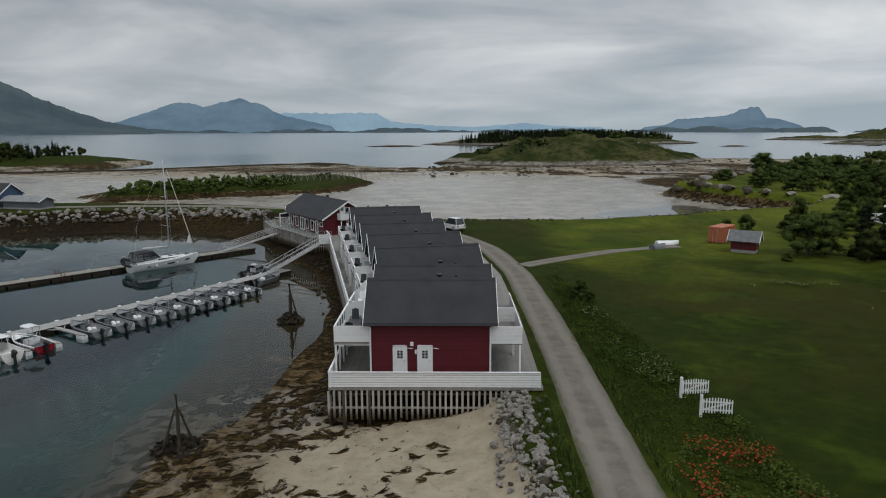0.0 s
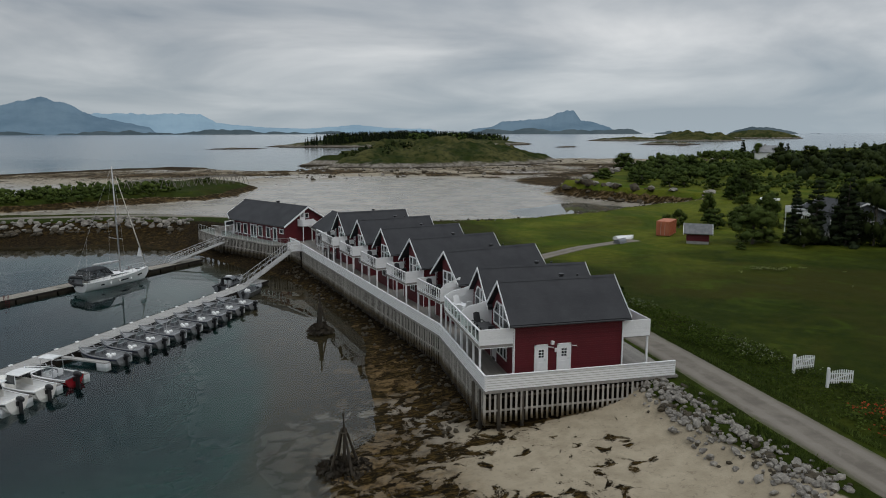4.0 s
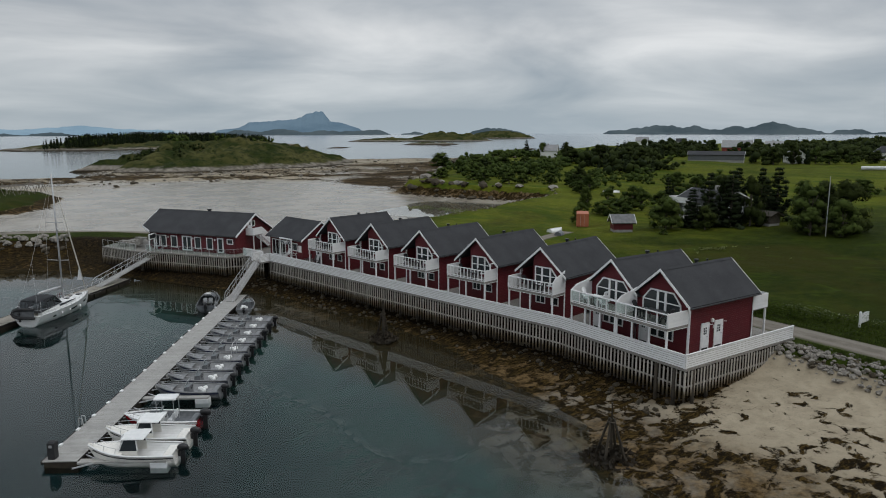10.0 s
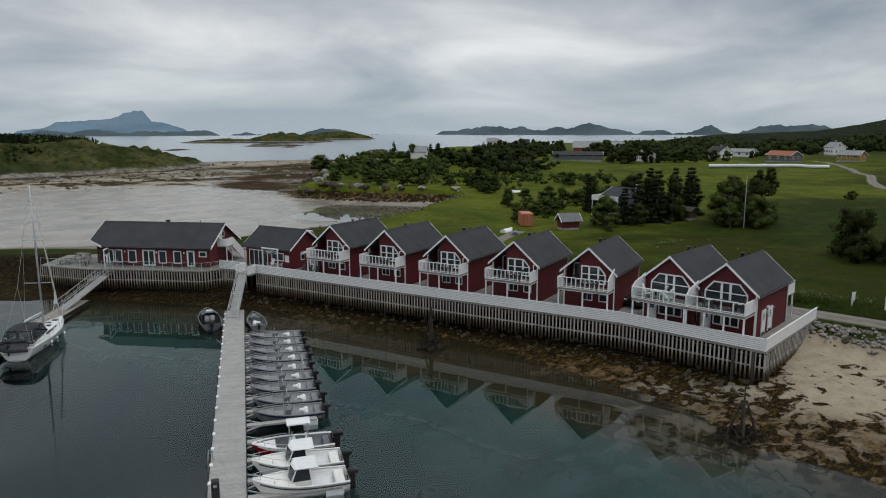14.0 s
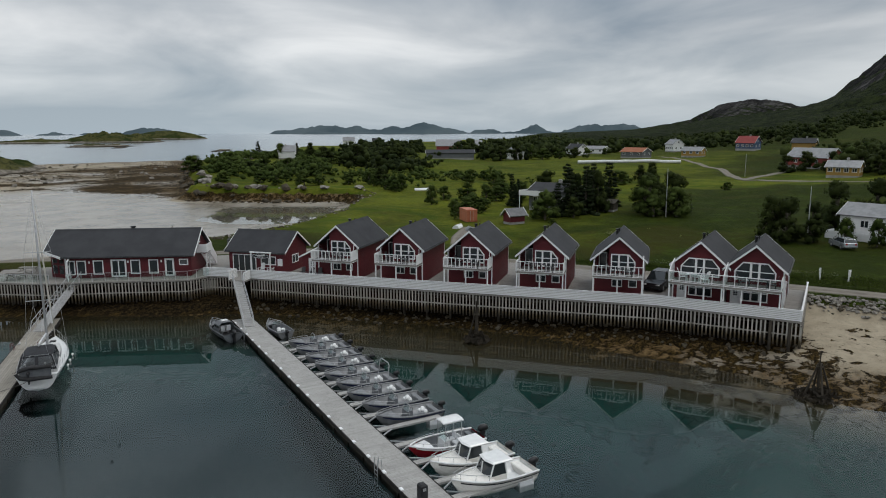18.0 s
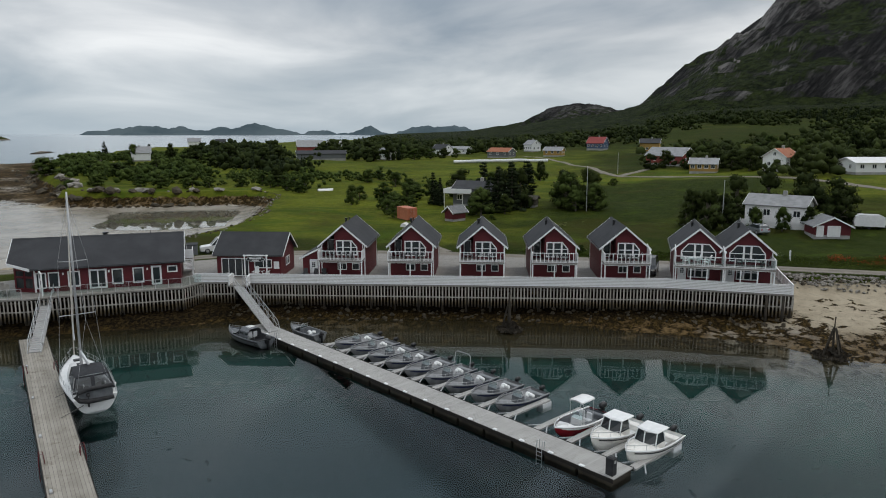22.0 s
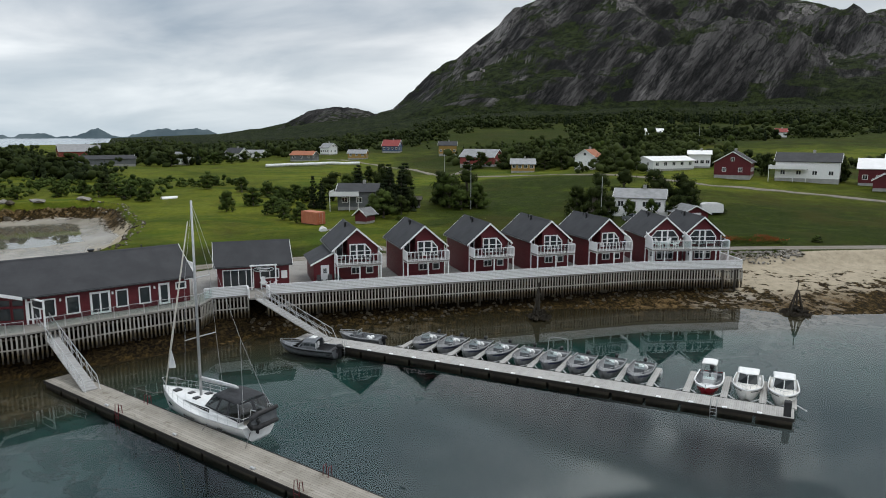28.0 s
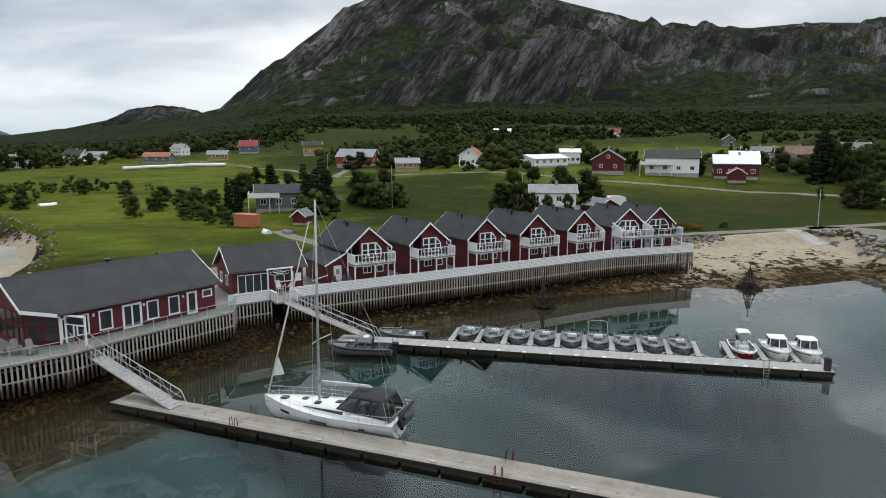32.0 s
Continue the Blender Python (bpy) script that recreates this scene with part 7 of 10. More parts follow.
def sailboat(m):
    """A white sailing yacht: hull, coachroof, dark canopy over the cockpit, mast, boom, stays, stern rail with a grey dinghy."""
    b = thing("sailing_yacht", m, "white sailing yacht with bare mast and black cockpit canopy", "sailboat")
    L, B = 10.9, 3.45
    rings = []
    ns = 24
    for i in range(ns):
        t = i / (ns - 1)
        half = B / 2 * (0.84 + 0.16 * math.sin(min(1, t * 2.4) * math.pi / 2)) * (1 - max(0, (t - 0.40) / 0.60) ** 2.0)
        half = max(half, 0.03)
        sheer = 1.02 + 0.30 * t ** 1.6
        keel = -0.25 + 0.10 * (1 - t) ** 2 + (0.95 * max(0, (t - 0.9) / 0.1) ** 1.5)
        h = [(t * L, half * (k / 7) ** 0.42, keel + (sheer - keel) * (k / 7) ** 1.35) for k in range(8)]
        rings.append([(x, -y, z) for x, y, z in reversed(h)] + h[1:])
    part("hull", MB().loft(rings).add(rings[0], [tuple(range(len(rings[0])))]), M_GEL, b, "white hull", True)
    part("deck", MB().loft([[(r[0][0], r[0][1], r[0][2]), (r[0][0], r[0][1] * 0.5, r[0][2] + 0.05), (r[0][0], 0, r[0][2] + 0.07), (r[-1][0], r[-1][1] * 0.5, r[-1][2] + 0.05), (r[-1][0], r[-1][1], r[-1][2])] for r in rings]), M_GEL, b, "white deck")
    rub = MB()
    for s in (0, -1):
        rub.tube([(r[s][0], r[s][1], r[s][2] + 0.01) for r in rings], 0.03, 5)
    part("toe_rail", rub, M_GALV, b)
    for x0, x1 in ((1.9, 2.5), (5.2, 6.3), (8.3, 8.9)):
        for s, idx in ((-1, 0), (1, -1)):
            i0 = int(x0 / L * (ns - 1))
            i1 = max(i0 + 1, int(round(x1 / L * (ns - 1))))
            part("hull_window", MB().loft([[(r[idx][0], r[idx][1] * 0.992 + s * 0.02, r[idx][2] - 0.34), (r[idx][0], r[idx][1] * 0.985 + s * 0.025, r[idx][2] - 0.50)] for r in rings[i0:i1 + 1]]), M_GLASS, b)
    # coachroof
    cr = []
    for i in range(12):
        t = i / 11
        x = 3.3 + 5.2 * t
        w = 1.12 * (1 - 0.55 * t ** 2)
        hgt = (0.46 - 0.34 * t ** 1.5) * min(1, (t + 0.02) * 18)
        zb = 1.10 + 0.15 * t
        cr.append([(x, -w - 0.12, zb), (x, -w, zb + hgt * 0.85), (x, -w * 0.6, zb + hgt), (x, 0, zb + hgt + 0.05), (x, w * 0.6, zb + hgt), (x, w, zb + hgt * 0.85), (x, w + 0.12, zb)])
    part("coachroof", MB().loft(cr).add(cr[0], [tuple(range(7))]), M_GEL, b, "white coachroof", True)
    for s in (-1, 1):
        wn2 = []
        for i in range(1, 9):
            r = cr[i]
            a, c = Vector(r[0] if s < 0 else r[6]), Vector(r[1] if s < 0 else r[5])
            f0, f1 = 0.28 + 0.1 * (i / 9), 0.86 - 0.36 * (i / 9) ** 2
            o = Vector((0, s * 0.02, 0.01))
            wn2.append([a.lerp(c, f0) + o, a.lerp(c, f1) + o])
        part("cabin_window", MB().loft(wn2), M_GLASS, b, "long dark curved cabin window")
    for x, w in ((4.4, 0.5), (5.9, 0.42), (7.2, 0.42), (8.9, 0.5)):
        zz = 1.10 + 0.15 * ((x - 3.3) / 5.2) + 0.46 - 0.34 * max(0, (x - 3.3) / 5.2) ** 1.5 + 0.05
        for y in ((-0.5, 0.5) if x in (5.9,) else (0,)):
            part("hatch", MB().box(x, y - w / 2, zz - 0.06 if x < 8.5 else 1.30, x + w, y + w / 2, (zz + 0.03) if x < 8.5 else 1.40, 0.02), M_BLACK, b, "dark deck hatch")
    # cockpit
    part("cockpit_coaming", MB().box(0.5, -1.35, 1.0, 3.2, -0.95, 1.38, 0.08).box(0.5, 0.95, 1.0, 3.2, 1.35, 1.38, 0.08), M_GEL, b)
    part("cockpit_floor", MB().box(0.3, -0.95, 1.0, 3.2, 0.95, 1.115), M_DOCKB, b, "teak cockpit floor")
    # canopy: a flat canvas roof on hoops with smoky panels between
    P = lambda x, y, z: Vector((x, y, z))
    roof_o = [P(0.75, -1.12, 2.42), P(3.35, -1.02, 2.50), P(3.35, 1.02, 2.50), P(0.75, 1.12, 2.42)]
    low_o = [P(0.30, -1.42, 1.36), P(4.35, -1.12, 1.55), P(4.35, 1.12, 1.55), P(0.30, 1.42, 1.36)]
    rf = [[(x, y * w, z + h) for y, h in ((-1, -0.06), (-0.94, 0.02), (-0.5, 0.07), (0, 0.09), (0.5, 0.07), (0.94, 0.02), (1, -0.06))] for x, w, z in ((0.72, 1.13, 2.40), (0.85, 1.14, 2.45), (2.0, 1.12, 2.52), (3.2, 1.05, 2.52), (3.4, 1.03, 2.46))]
    part("canopy_roof", MB().loft(rf), M_CANVAS, b, "black canvas cockpit roof", True)
    for k in range(4):
        a, c, d2, e2 = low_o[k], low_o[(k + 1) % 4], roof_o[(k + 1) % 4], roof_o[k]
        nseg = 3 if k in (0, 2) else 2
        for q in range(nseg):
            f0, f1 = q / nseg, (q + 1) / nseg
            quad = [a.lerp(c, f0), a.lerp(c, f1), e2.lerp(d2, f1), e2.lerp(d2, f0)]
            mid_ = sum(quad, Vector()) / 4
            inn = [mid_ + (v - mid_) * 0.80 for v in quad]
            fr = MB()
            for u in range(4):
                fr.add([quad[u], quad[(u + 1) % 4], inn[(u + 1) % 4], inn[u]], [(0, 1, 2, 3)])
            part("canopy_panel", fr, M_CANVAS, b, "black canvas panel border")
            part("canopy_window", MB().add(inn, [(0, 1, 2, 3)]), M_SMOKE, b, "smoky clear canopy window")
        part("hoop", MB().tube([tuple(a), tuple(e2)], 0.018, 5), M_GALV, b)
    part("steering_wheel", MB().tube([(0.9, 0.55 * math.cos(w * 0.5236), 1.75 + 0.45 * math.sin(w * 0.5236)) for w in range(13)], 0.018, 5), M_GALV, b)
    # rig
    mx_ = 6.30
    part("mast", MB().tube([(mx_, 0, 1.5), (mx_ - 0.05, 0, 8), (mx_ - 0.12, 0, 14.7)], [0.10, 0.095, 0.07], 10), M_GALV, b, "bare silver mast", True)
    part("boom", MB().tube([(mx_ - 0.1, 0, 2.70), (2.1, 0, 2.86)], [0.10, 0.09], 10), M_GALV, b, "boom with stowed sail", True)
    part("stowed_sail", MB().tube([(mx_ - 0.2, 0, 2.84), (4.6, 0, 2.90), (2.3, 0, 2.97)], [0.06, 0.07, 0.05], 8), M_CUSHION, b, "white sail stowed along the boom", True)
    for z, w in ((5.6, 1.25), (9.6, 1.0)):
        part("spreader", MB().tube([(mx_ - 0.35, -w, z + 0.1), (mx_, 0, z), (mx_ - 0.35, w, z + 0.1)], 0.035, 6), M_GALV, b)
    part("furled_headsail", MB().tube([(L - 0.30, 0, 1.45), (L - 0.30 + (mx_ + 0.70 - L) * 0.3, 0, 5.0), (mx_ + 0.40, 0, 13.3)], [0.045, 0.075, 0.035], 8), M_SAIL, b, "furled white headsail", True)
    part("sail_corner", MB().prism([(L - 0.80, 0, 2.75), (L - 1.75, 0, 2.95), (L - 1.28, 0, 4.15)], (0, -0.015, 0), (0, 0.015, 0)), M_CUSHION, b, "loose white sail clew")
    for s in (-1, 1):
        sh = MB()
        sh.tube([(mx_ - 0.4, s * 1.6, 1.25), (mx_ - 0.35, s * 1.25, 5.7), (mx_ - 0.35, s * 1.0, 9.7), (mx_ - 0.12, 0, 14.3)], 0.012, 4)
        part("shroud", sh, M_GALV, b)
        part("backstay_leg", MB().tube([(0.15, s * 1.2, 1.2), (1.6, 0, 6.2)], 0.010, 4), M_GALV, b)
    part("backstay", MB().tube([(1.6, 0, 6.2), (mx_ - 0.12, 0, 14.6)], 0.012, 4), M_GALV, b)
    # rails
    rl = MB()
    for idx in (0, -1):
        for zz in (0.3, 0.58):
            rl.tube([(r[idx][0], r[idx][1] * 0.95, r[idx][2] + zz) for r in rings[1:-1]], 0.010, 4)
        for r in rings[1:-1:2]:
            rl.tube([(r[idx][0], r[idx][1] * 0.95, r[idx][2]), (r[idx][0], r[idx][1] * 0.95, r[idx][2] + 0.6)], 0.014, 5)
    rl.tube([(L - 1.2, -0.6, 1.9), (L - 0.1, -0.15, 1.95), (L - 0.1, 0.15, 1.95), (L - 1.2, 0.6, 1.9)], 0.016, 5)
    rl.tube([(1.1, -1.5, 1.6), (0.0, -1.35, 1.65), (-0.05, 0, 1.65), (0.0, 1.35, 1.65), (1.1, 1.5, 1.6)], 0.018, 5)
    part("guard_rail", rl, M_GALV, b, "steel guard rails")
    dg = [(-0.42, -1.15, 0.95), (-0.46, 0.5, 0.95), (-0.48, 1.05, 1.1), (-0.5, 1.3, 1.4), (-0.48, 1.05, 1.7), (-0.46, 0.5, 1.82), (-0.42, -1.15, 1.82)]
    dh = part("dinghy", MB().tube(dg, [0.14, 0.17, 0.17, 0.15, 0.17, 0.17, 0.14], 9), M_RUBBER, b, "dark grey inflatable dinghy hung on the stern", True)
    part("dinghy_floor", MB().box(-0.42, -1.1, 0.98, -0.38, 1.1, 1.80), M_GREYGRP, dh)
    for y in (-0.7, 0.7):
        part("davit", MB().tube([(0.1, y, 1.2), (0.0, y, 2.05), (-0.55, y, 2.1)], 0.03, 6), M_GALV, b)
    outboard(b, -0.15, 0.9, 0.8, 0.5)
    for x in (3.2, 4.6, 6.4):
        part("fender", MB().tube([(x, -1.80, 0.30), (x, -1.82, 0.40), (x, -1.82, 0.75), (x, -1.80, 0.85)], [0.05, 0.11, 0.11, 0.05], 8), M_GEL, b, "white fender", True)
    return b


sailboat(frame_at(-41.45, 90.90, 0, 0.635, 0.772) @ Matrix.Diagonal((0.92, 0.96, 1.0, 1)))


def dolphin(x, y, z0, top, spread, label, legs=4, thick=1.0):
    """An old mooring frame: a leaning cluster of timber legs round a post, hung with weed."""
    d = thing("mooring_dolphin", pose(x, y, z0), label, "mooring post", "old mooring frames")
    part("post", MB().tube([(0, 0, -0.3), (0.05, 0.02, top * 0.6), (0, 0, top)], [0.11 * thick, 0.09 * thick, 0.06 * thick], 8), M_PILE, d)
    for k in range(legs):
        a = k * math.pi / 2 + 0.4
        part("leg", MB().tube([(spread * math.cos(a), spread * math.sin(a), -0.3), (0.12 * math.cos(a), 0.12 * math.sin(a), top * 0.72)], [0.10, 0.06], 7), M_PILE, d)
    part("band", MB().tube([(0.22 * math.cos(t), 0.22 * math.sin(t), top * 0.66) for t in [2 * math.pi * k / 10 for k in range(11)]], 0.05, 5), M_PILE, d)
    rw = random.Random(int(x * 7))
    w = MB()
    for q in range(420):
        a, r, z = rw.uniform(0, 6.28), spread * rw.uniform(0.2, 1.25), rw.uniform(-0.1, 0.75)
        if q > 160:
            r, z = spread * 1.7 * math.sqrt(rw.random()), rw.uniform(0.02, 0.22)
        c = Vector((r * math.cos(a) * (1 - z / 2), r * math.sin(a) * (1 - z / 2), z))
        e1, e2 = Vector((rw.uniform(-1, 1), rw.uniform(-1, 1), rw.uniform(-0.4, 0.4))) * 0.22, Vector((rw.uniform(-0.4, 0.4), rw.uniform(-0.4, 0.4), -1)) * 0.18
        w.add([c - e1, c + e1, c + e1 * 0.6 + e2, c - e1 * 0.7 + e2], [(0, 1, 2, 3)])
    tagged(part("hanging_weed", w, M_PILE, d, "dark brown seaweed"), "dark brown seaweed", kind="stuff")
    return d


dolphin(-14.9, 39.05, 0.1, 3.4, 1.0, "weed-hung timber mooring frame at the water's edge")
dolphin(-14.6, 67.0, 0.2, 3.6, 0.8, "weed-hung timber post with two struts before the quay", 2, 1.8)

# ---- village houses ----
def cottage(x, y, ux, uy, L, W, eave, ridge, wall, roof, label, name="house", win=3, storeys=1, chimney=True, trim=None, group="", door_u=None, balcony=False):
    """A plain Norwegian house: its own x along the long side, which faces -y."""
    xs = [x + ux * L * a - uy * W * b for a in (-0.5, 0.5) for b in (-0.5, 0.5)]
    ys = [y + uy * L * a + ux * W * b for a in (-0.5, 0.5) for b in (-0.5, 0.5)]
    g = heights(xs, ys)
    z0 = float(max(g))
    c = thing(name, frame_at(x, y, z0, -ux, -uy), label, "house" if name == "house" else name.replace("_", " "), group)
    part("foundation", MB().box(-L / 2 + 0.04, -W / 2 + 0.04, float(min(g)) - z0 - 0.4, L / 2 - 0.04, W / 2 - 0.04, 0.35), M_CONC, c)
    t = 0.15
    b = 0.35
    for s in (-1, 1):
        part("wall_side", MB().box(-L / 2, min(s * W / 2, s * (W / 2 - t)), b, L / 2, max(s * W / 2, s * (W / 2 - t)), eave), wall, c)
        part("wall_gable", MB().prism([(0, -W / 2 + t, b), (0, W / 2 - t, b), (0, W / 2 - t, eave), (0, 0, ridge - 0.12), (0, -W / 2 + t, eave)], (s * L / 2 - (t if s > 0 else 0), 0, 0), (s * L / 2 + (0 if s > 0 else t), 0, 0)), wall, c)
    o = 0.4
    k = (ridge - eave) / (W / 2)
    for s in (-1, 1):
        part("roof_slope", MB().slab([(-L / 2 - o, 0, ridge + 0.08), (L / 2 + o, 0, ridge + 0.08), (L / 2 + o, s * (W / 2 + o), eave + 0.08 - k * o), (-L / 2 - o, s * (W / 2 + o), eave + 0.08 - k * o)], 0.16), roof, c)
        for xx in (-L / 2 - o, L / 2 + o):
            d = 0.05 if xx > 0 else -0.05
            part("bargeboard", MB().prism([(xx, 0, ridge + 0.1), (xx, s * (W / 2 + o), eave + 0.1 - k * o), (xx, s * (W / 2 + o), eave - 0.12 - k * o), (xx, 0, ridge - 0.12)], (min(d, 0), 0, 0), (max(d, 0), 0, 0)), trim or M_WHITE, c)
    if chimney:
        part("chimney", MB().box(L * 0.08 - 0.3, -0.3, ridge - 0.5, L * 0.08 + 0.3, 0.3, ridge + 0.75, 0.05), M_CONC, c)
    front = lambda u, v, d: (u, -W / 2 - d, v)
    back_ = lambda u, v, d: (-u, W / 2 + d, v)
    ga = lambda u, v, d: (-L / 2 - d, -u, v)
    gb = lambda u, v, d: (L / 2 + d, u, v)
    for st in range(storeys):
        lo = 1.2 + st * 2.6
        if lo + 1.2 > eave:
            break
        for i in range(win):
            u = -L / 2 + L * (i + 0.5) / win
            if door_u is not None and st == 0 and abs(u - door_u) < 0.9:
                continue
            opening(c, "window", front, rect(u - 0.6, lo, u + 0.6, lo + 1.15), (u,), (), 0.11, 0.06, label="white-framed window")
        for at_ in (ga, gb):
            for u in ((-W * 0.22, W * 0.22) if W > 5 else (0,)):
                opening(c, "window", at_, rect(u - 0.5, lo, u + 0.5, lo + 1.1), (u,), (), 0.10, 0.06)
    if ridge - eave > 2.0:
        for at_ in (ga, gb):
            opening(c, "window", at_, rect(-0.45, eave + 0.2, 0.45, eave + 1.2), (0,), (), 0.10, 0.06, label="attic window")
    if door_u is not None:
        door(c, front, door_u - 0.5, 0.36, door_u + 0.5, 2.45, "white house door")
        part("doorstep", MB().box(door_u - 0.8, -W / 2 - 1.0, -0.3, door_u + 0.8, -W / 2 - 0.01, 0.3), M_CONC, c)
    if balcony:
        part("balcony_floor", MB().box(-L / 2 - 1.4, -W / 2 - 1.7, 2.55, L * 0.02, -W / 2 - 0.01, 2.7), M_DECK, c)
        for p, q in (((-L / 2 - 1.4, -W / 2 - 1.7), (L * 0.02, -W / 2 - 1.7)), ((-L / 2 - 1.4, -W / 2 - 1.7), (-L / 2 - 1.4, W * 0.1))):
            part("balcony_boarding", MB().bar((*p, 3.1), (*q, 3.1), 0.06, 0.95), M_WBOARD, c, "white boarded balcony")
        for xx in (-L / 2 - 1.3, -L * 0.2, 0):
            part("post", MB().box(xx - 0.06, -W / 2 - 1.65, -0.6, xx + 0.06, -W / 2 - 1.53, 2.55), M_WHITE, c)
    return c


HOUSES = []


def town(rows):
    r_low = 0.9
    for r in rows:
        HOUSES.append((r[0], r[1], r[4]))
        cottage(*r[:6], r[6] * r_low, r[7] * r_low, *r[8:11], **(r[11] if len(r) > 11 else {}))


W2 = dict(storeys=2, win=4)
town([
    (62.0, 87.3, 0.10, 0.995, 8.8, 7.0, 3.9, 5.4, M_GREYWALL, M_ROOF, "grey two-storey house with a white balcony among trees", dict(storeys=2, win=3, balcony=True)),
    (48.5, 32.6, 0.42, 0.907, 9.2, 6.0, 3.4, 5.0, M_WHITE, M_GREYR, "white house with a pale grey roof behind garden trees", dict(win=4)),
    (306, 246, 0.5, -0.86, 15, 10, 5.5, 9.5, M_REDB, M_GREYR, "big red barn with a grey roof", dict(name="barn", win=2, chimney=False)),
    (218, 197, 0.5, -0.86, 22, 8, 2.9, 4.4, M_GREYWALL, M_ROOF, "long low blue-grey house with a dark roof", dict(win=6, chimney=False)),
    (343, 247, 0.5, -0.86, 9, 8, 5.0, 8.0, M_WHITE, M_GREYR, "white farmhouse with a grey roof", W2),
    (196, 277, 0.6, -0.8, 8, 6.5, 4.2, 7.2, M_WHITE, M_GREYR, "small white house with a steep roof above the shore", W2),
    (229, 169, 0.6, 0.8, 6.5, 6, 3.6, 6.0, M_WHITE, M_GREYR, "little white cottage among dark bushes", {}),
    (252, 119, 0.3, 0.95, 11, 8, 3.0, 4.9, M_GREYWALL, M_ORANGER, "long house with an orange tiled roof", dict(win=3, chimney=False)),
    (276, 155, 0.5, 0.86, 9, 7, 3.6, 6.2, M_WHITE, M_ROOF, "white house with a dark roof among trees", {}),
    (292, 150, 0.2, 0.98, 12, 6, 3.0, 4.6, M_WHITE, M_GREYR, "low white farm outbuilding with a grey roof", dict(chimney=False)),
    (297, 111, 0.7, 0.7, 7, 6, 4.2, 6.6, M_WHITE, M_GREYR, "narrow white house with a grey roof", W2),
    (252, 94, 0.2, 0.98, 8.5, 6, 2.8, 4.6, M_YELLOW, M_GREYR, "ochre cottage with a grey roof", {}),
])
town([
    (301, 77, 0.3, 0.95, 9, 8, 3.6, 7.0, M_BLUEW, M_REDR, "blue house with a red gable roof", W2),
    (255, 51, 0.1, 0.99, 8.5, 7, 4.8, 6.8, M_YELLOW, M_ROOF, "ochre house with a dark roof", W2),
    (181, 45, 0.55, 0.83, 14, 9, 3.4, 6.4, M_REDB, M_GREYR, "large red barn with a pale roof", dict(name="barn", win=2, chimney=False)),
    (142, 37, 0.2, 0.98, 7.5, 6, 2.9, 4.6, M_YELLOW, M_GREYR, "small ochre house with a grey roof by the road", dict(win=4)),
    (132, 18, -0.8, 0.6, 7.5, 6.5, 4.2, 6.6, M_WHITE, M_ORANGER, "white house with a red roof behind hedges", W2),
    (121, -2, -0.32, 0.95, 15.5, 8, 3.0, 4.3, M_WHITE, M_WHITER, "long white house with a pale metal roof", dict(win=5, chimney=False)),
    (130, -17, 0.4, 0.9, 6.5, 6, 4.6, 5.8, M_WHITE, M_WHITER, "white two-storey house with a pale roof", W2),
    (98, -12, -0.83, 0.56, 9.5, 9, 4.2, 7.2, M_RED, M_ROOF, "dark red house with white gable trim", W2),
    (87, -26, 0.6, 0.8, 14.5, 8, 5.2, 7.4, M_WHITE, M_ROOF, "white two-storey house with a dark roof", dict(storeys=2, win=4, balcony=True)),
    (78, -40.5, 0.6, 0.8, 11.5, 8, 4.4, 6.9, M_RED, M_WHITER, "red house with a white metal roof", W2),
    (92, -56, 0.6, 0.8, 8, 7, 4.6, 6.4, M_GREYWALL, M_WHITER, "grey house with a pale roof among trees", W2),
])
town([
    (340, -85, 0.4, 0.9, 11, 8, 3.6, 5.6, M_WHITE, M_WHITER, "pale house high on the wooded slope", {}),
    (302, -145, 0.4, 0.9, 6, 5, 3.6, 5.6, M_WHITE, M_REDR, "white cottage with a red roof below the mountain", dict(win=2)),
    (209, -152, -0.8, 0.6, 7, 6, 3.2, 5.6, M_GREYWALL, M_GREYR, "grey gabled house below the mountain", {}),
    (138, -104, 0.5, 0.86, 12, 8, 3.0, 5.2, M_GREYWALL, M_SLATE, "grey house with a slate roof below the mountain", {}),
    (114, -99, 0.55, 0.83, 14, 9, 3.0, 6.0, M_YELLOW, M_BROWNR, "house with a broad brown roof", {}),
    (98, -77, 0.6, 0.8, 7, 6, 3.4, 4.8, M_YELLOW, M_ROOF, "small ochre house by the fields", {}),
    (133, -148, 0.5, 0.86, 12, 8, 3.6, 6.0, M_WHITE, M_SLATE, "white house on the far slope", {}),
    (388, 383, 0.6, -0.8, 9, 7, 4.4, 7.4, M_WHITE, M_GREYR, "white house near the northern shore", W2),
    (500, 433, 0.6, -0.8, 9, 7, 4.4, 7.4, M_WHITE, M_ROOF, "white house near the northern shore", W2),
    (-92, 143, 0.95, -0.3, 7, 5.5, 3.2, 5.4, M_BLUEW, M_ROOF, "blue cottage beside the causeway", {}),
])

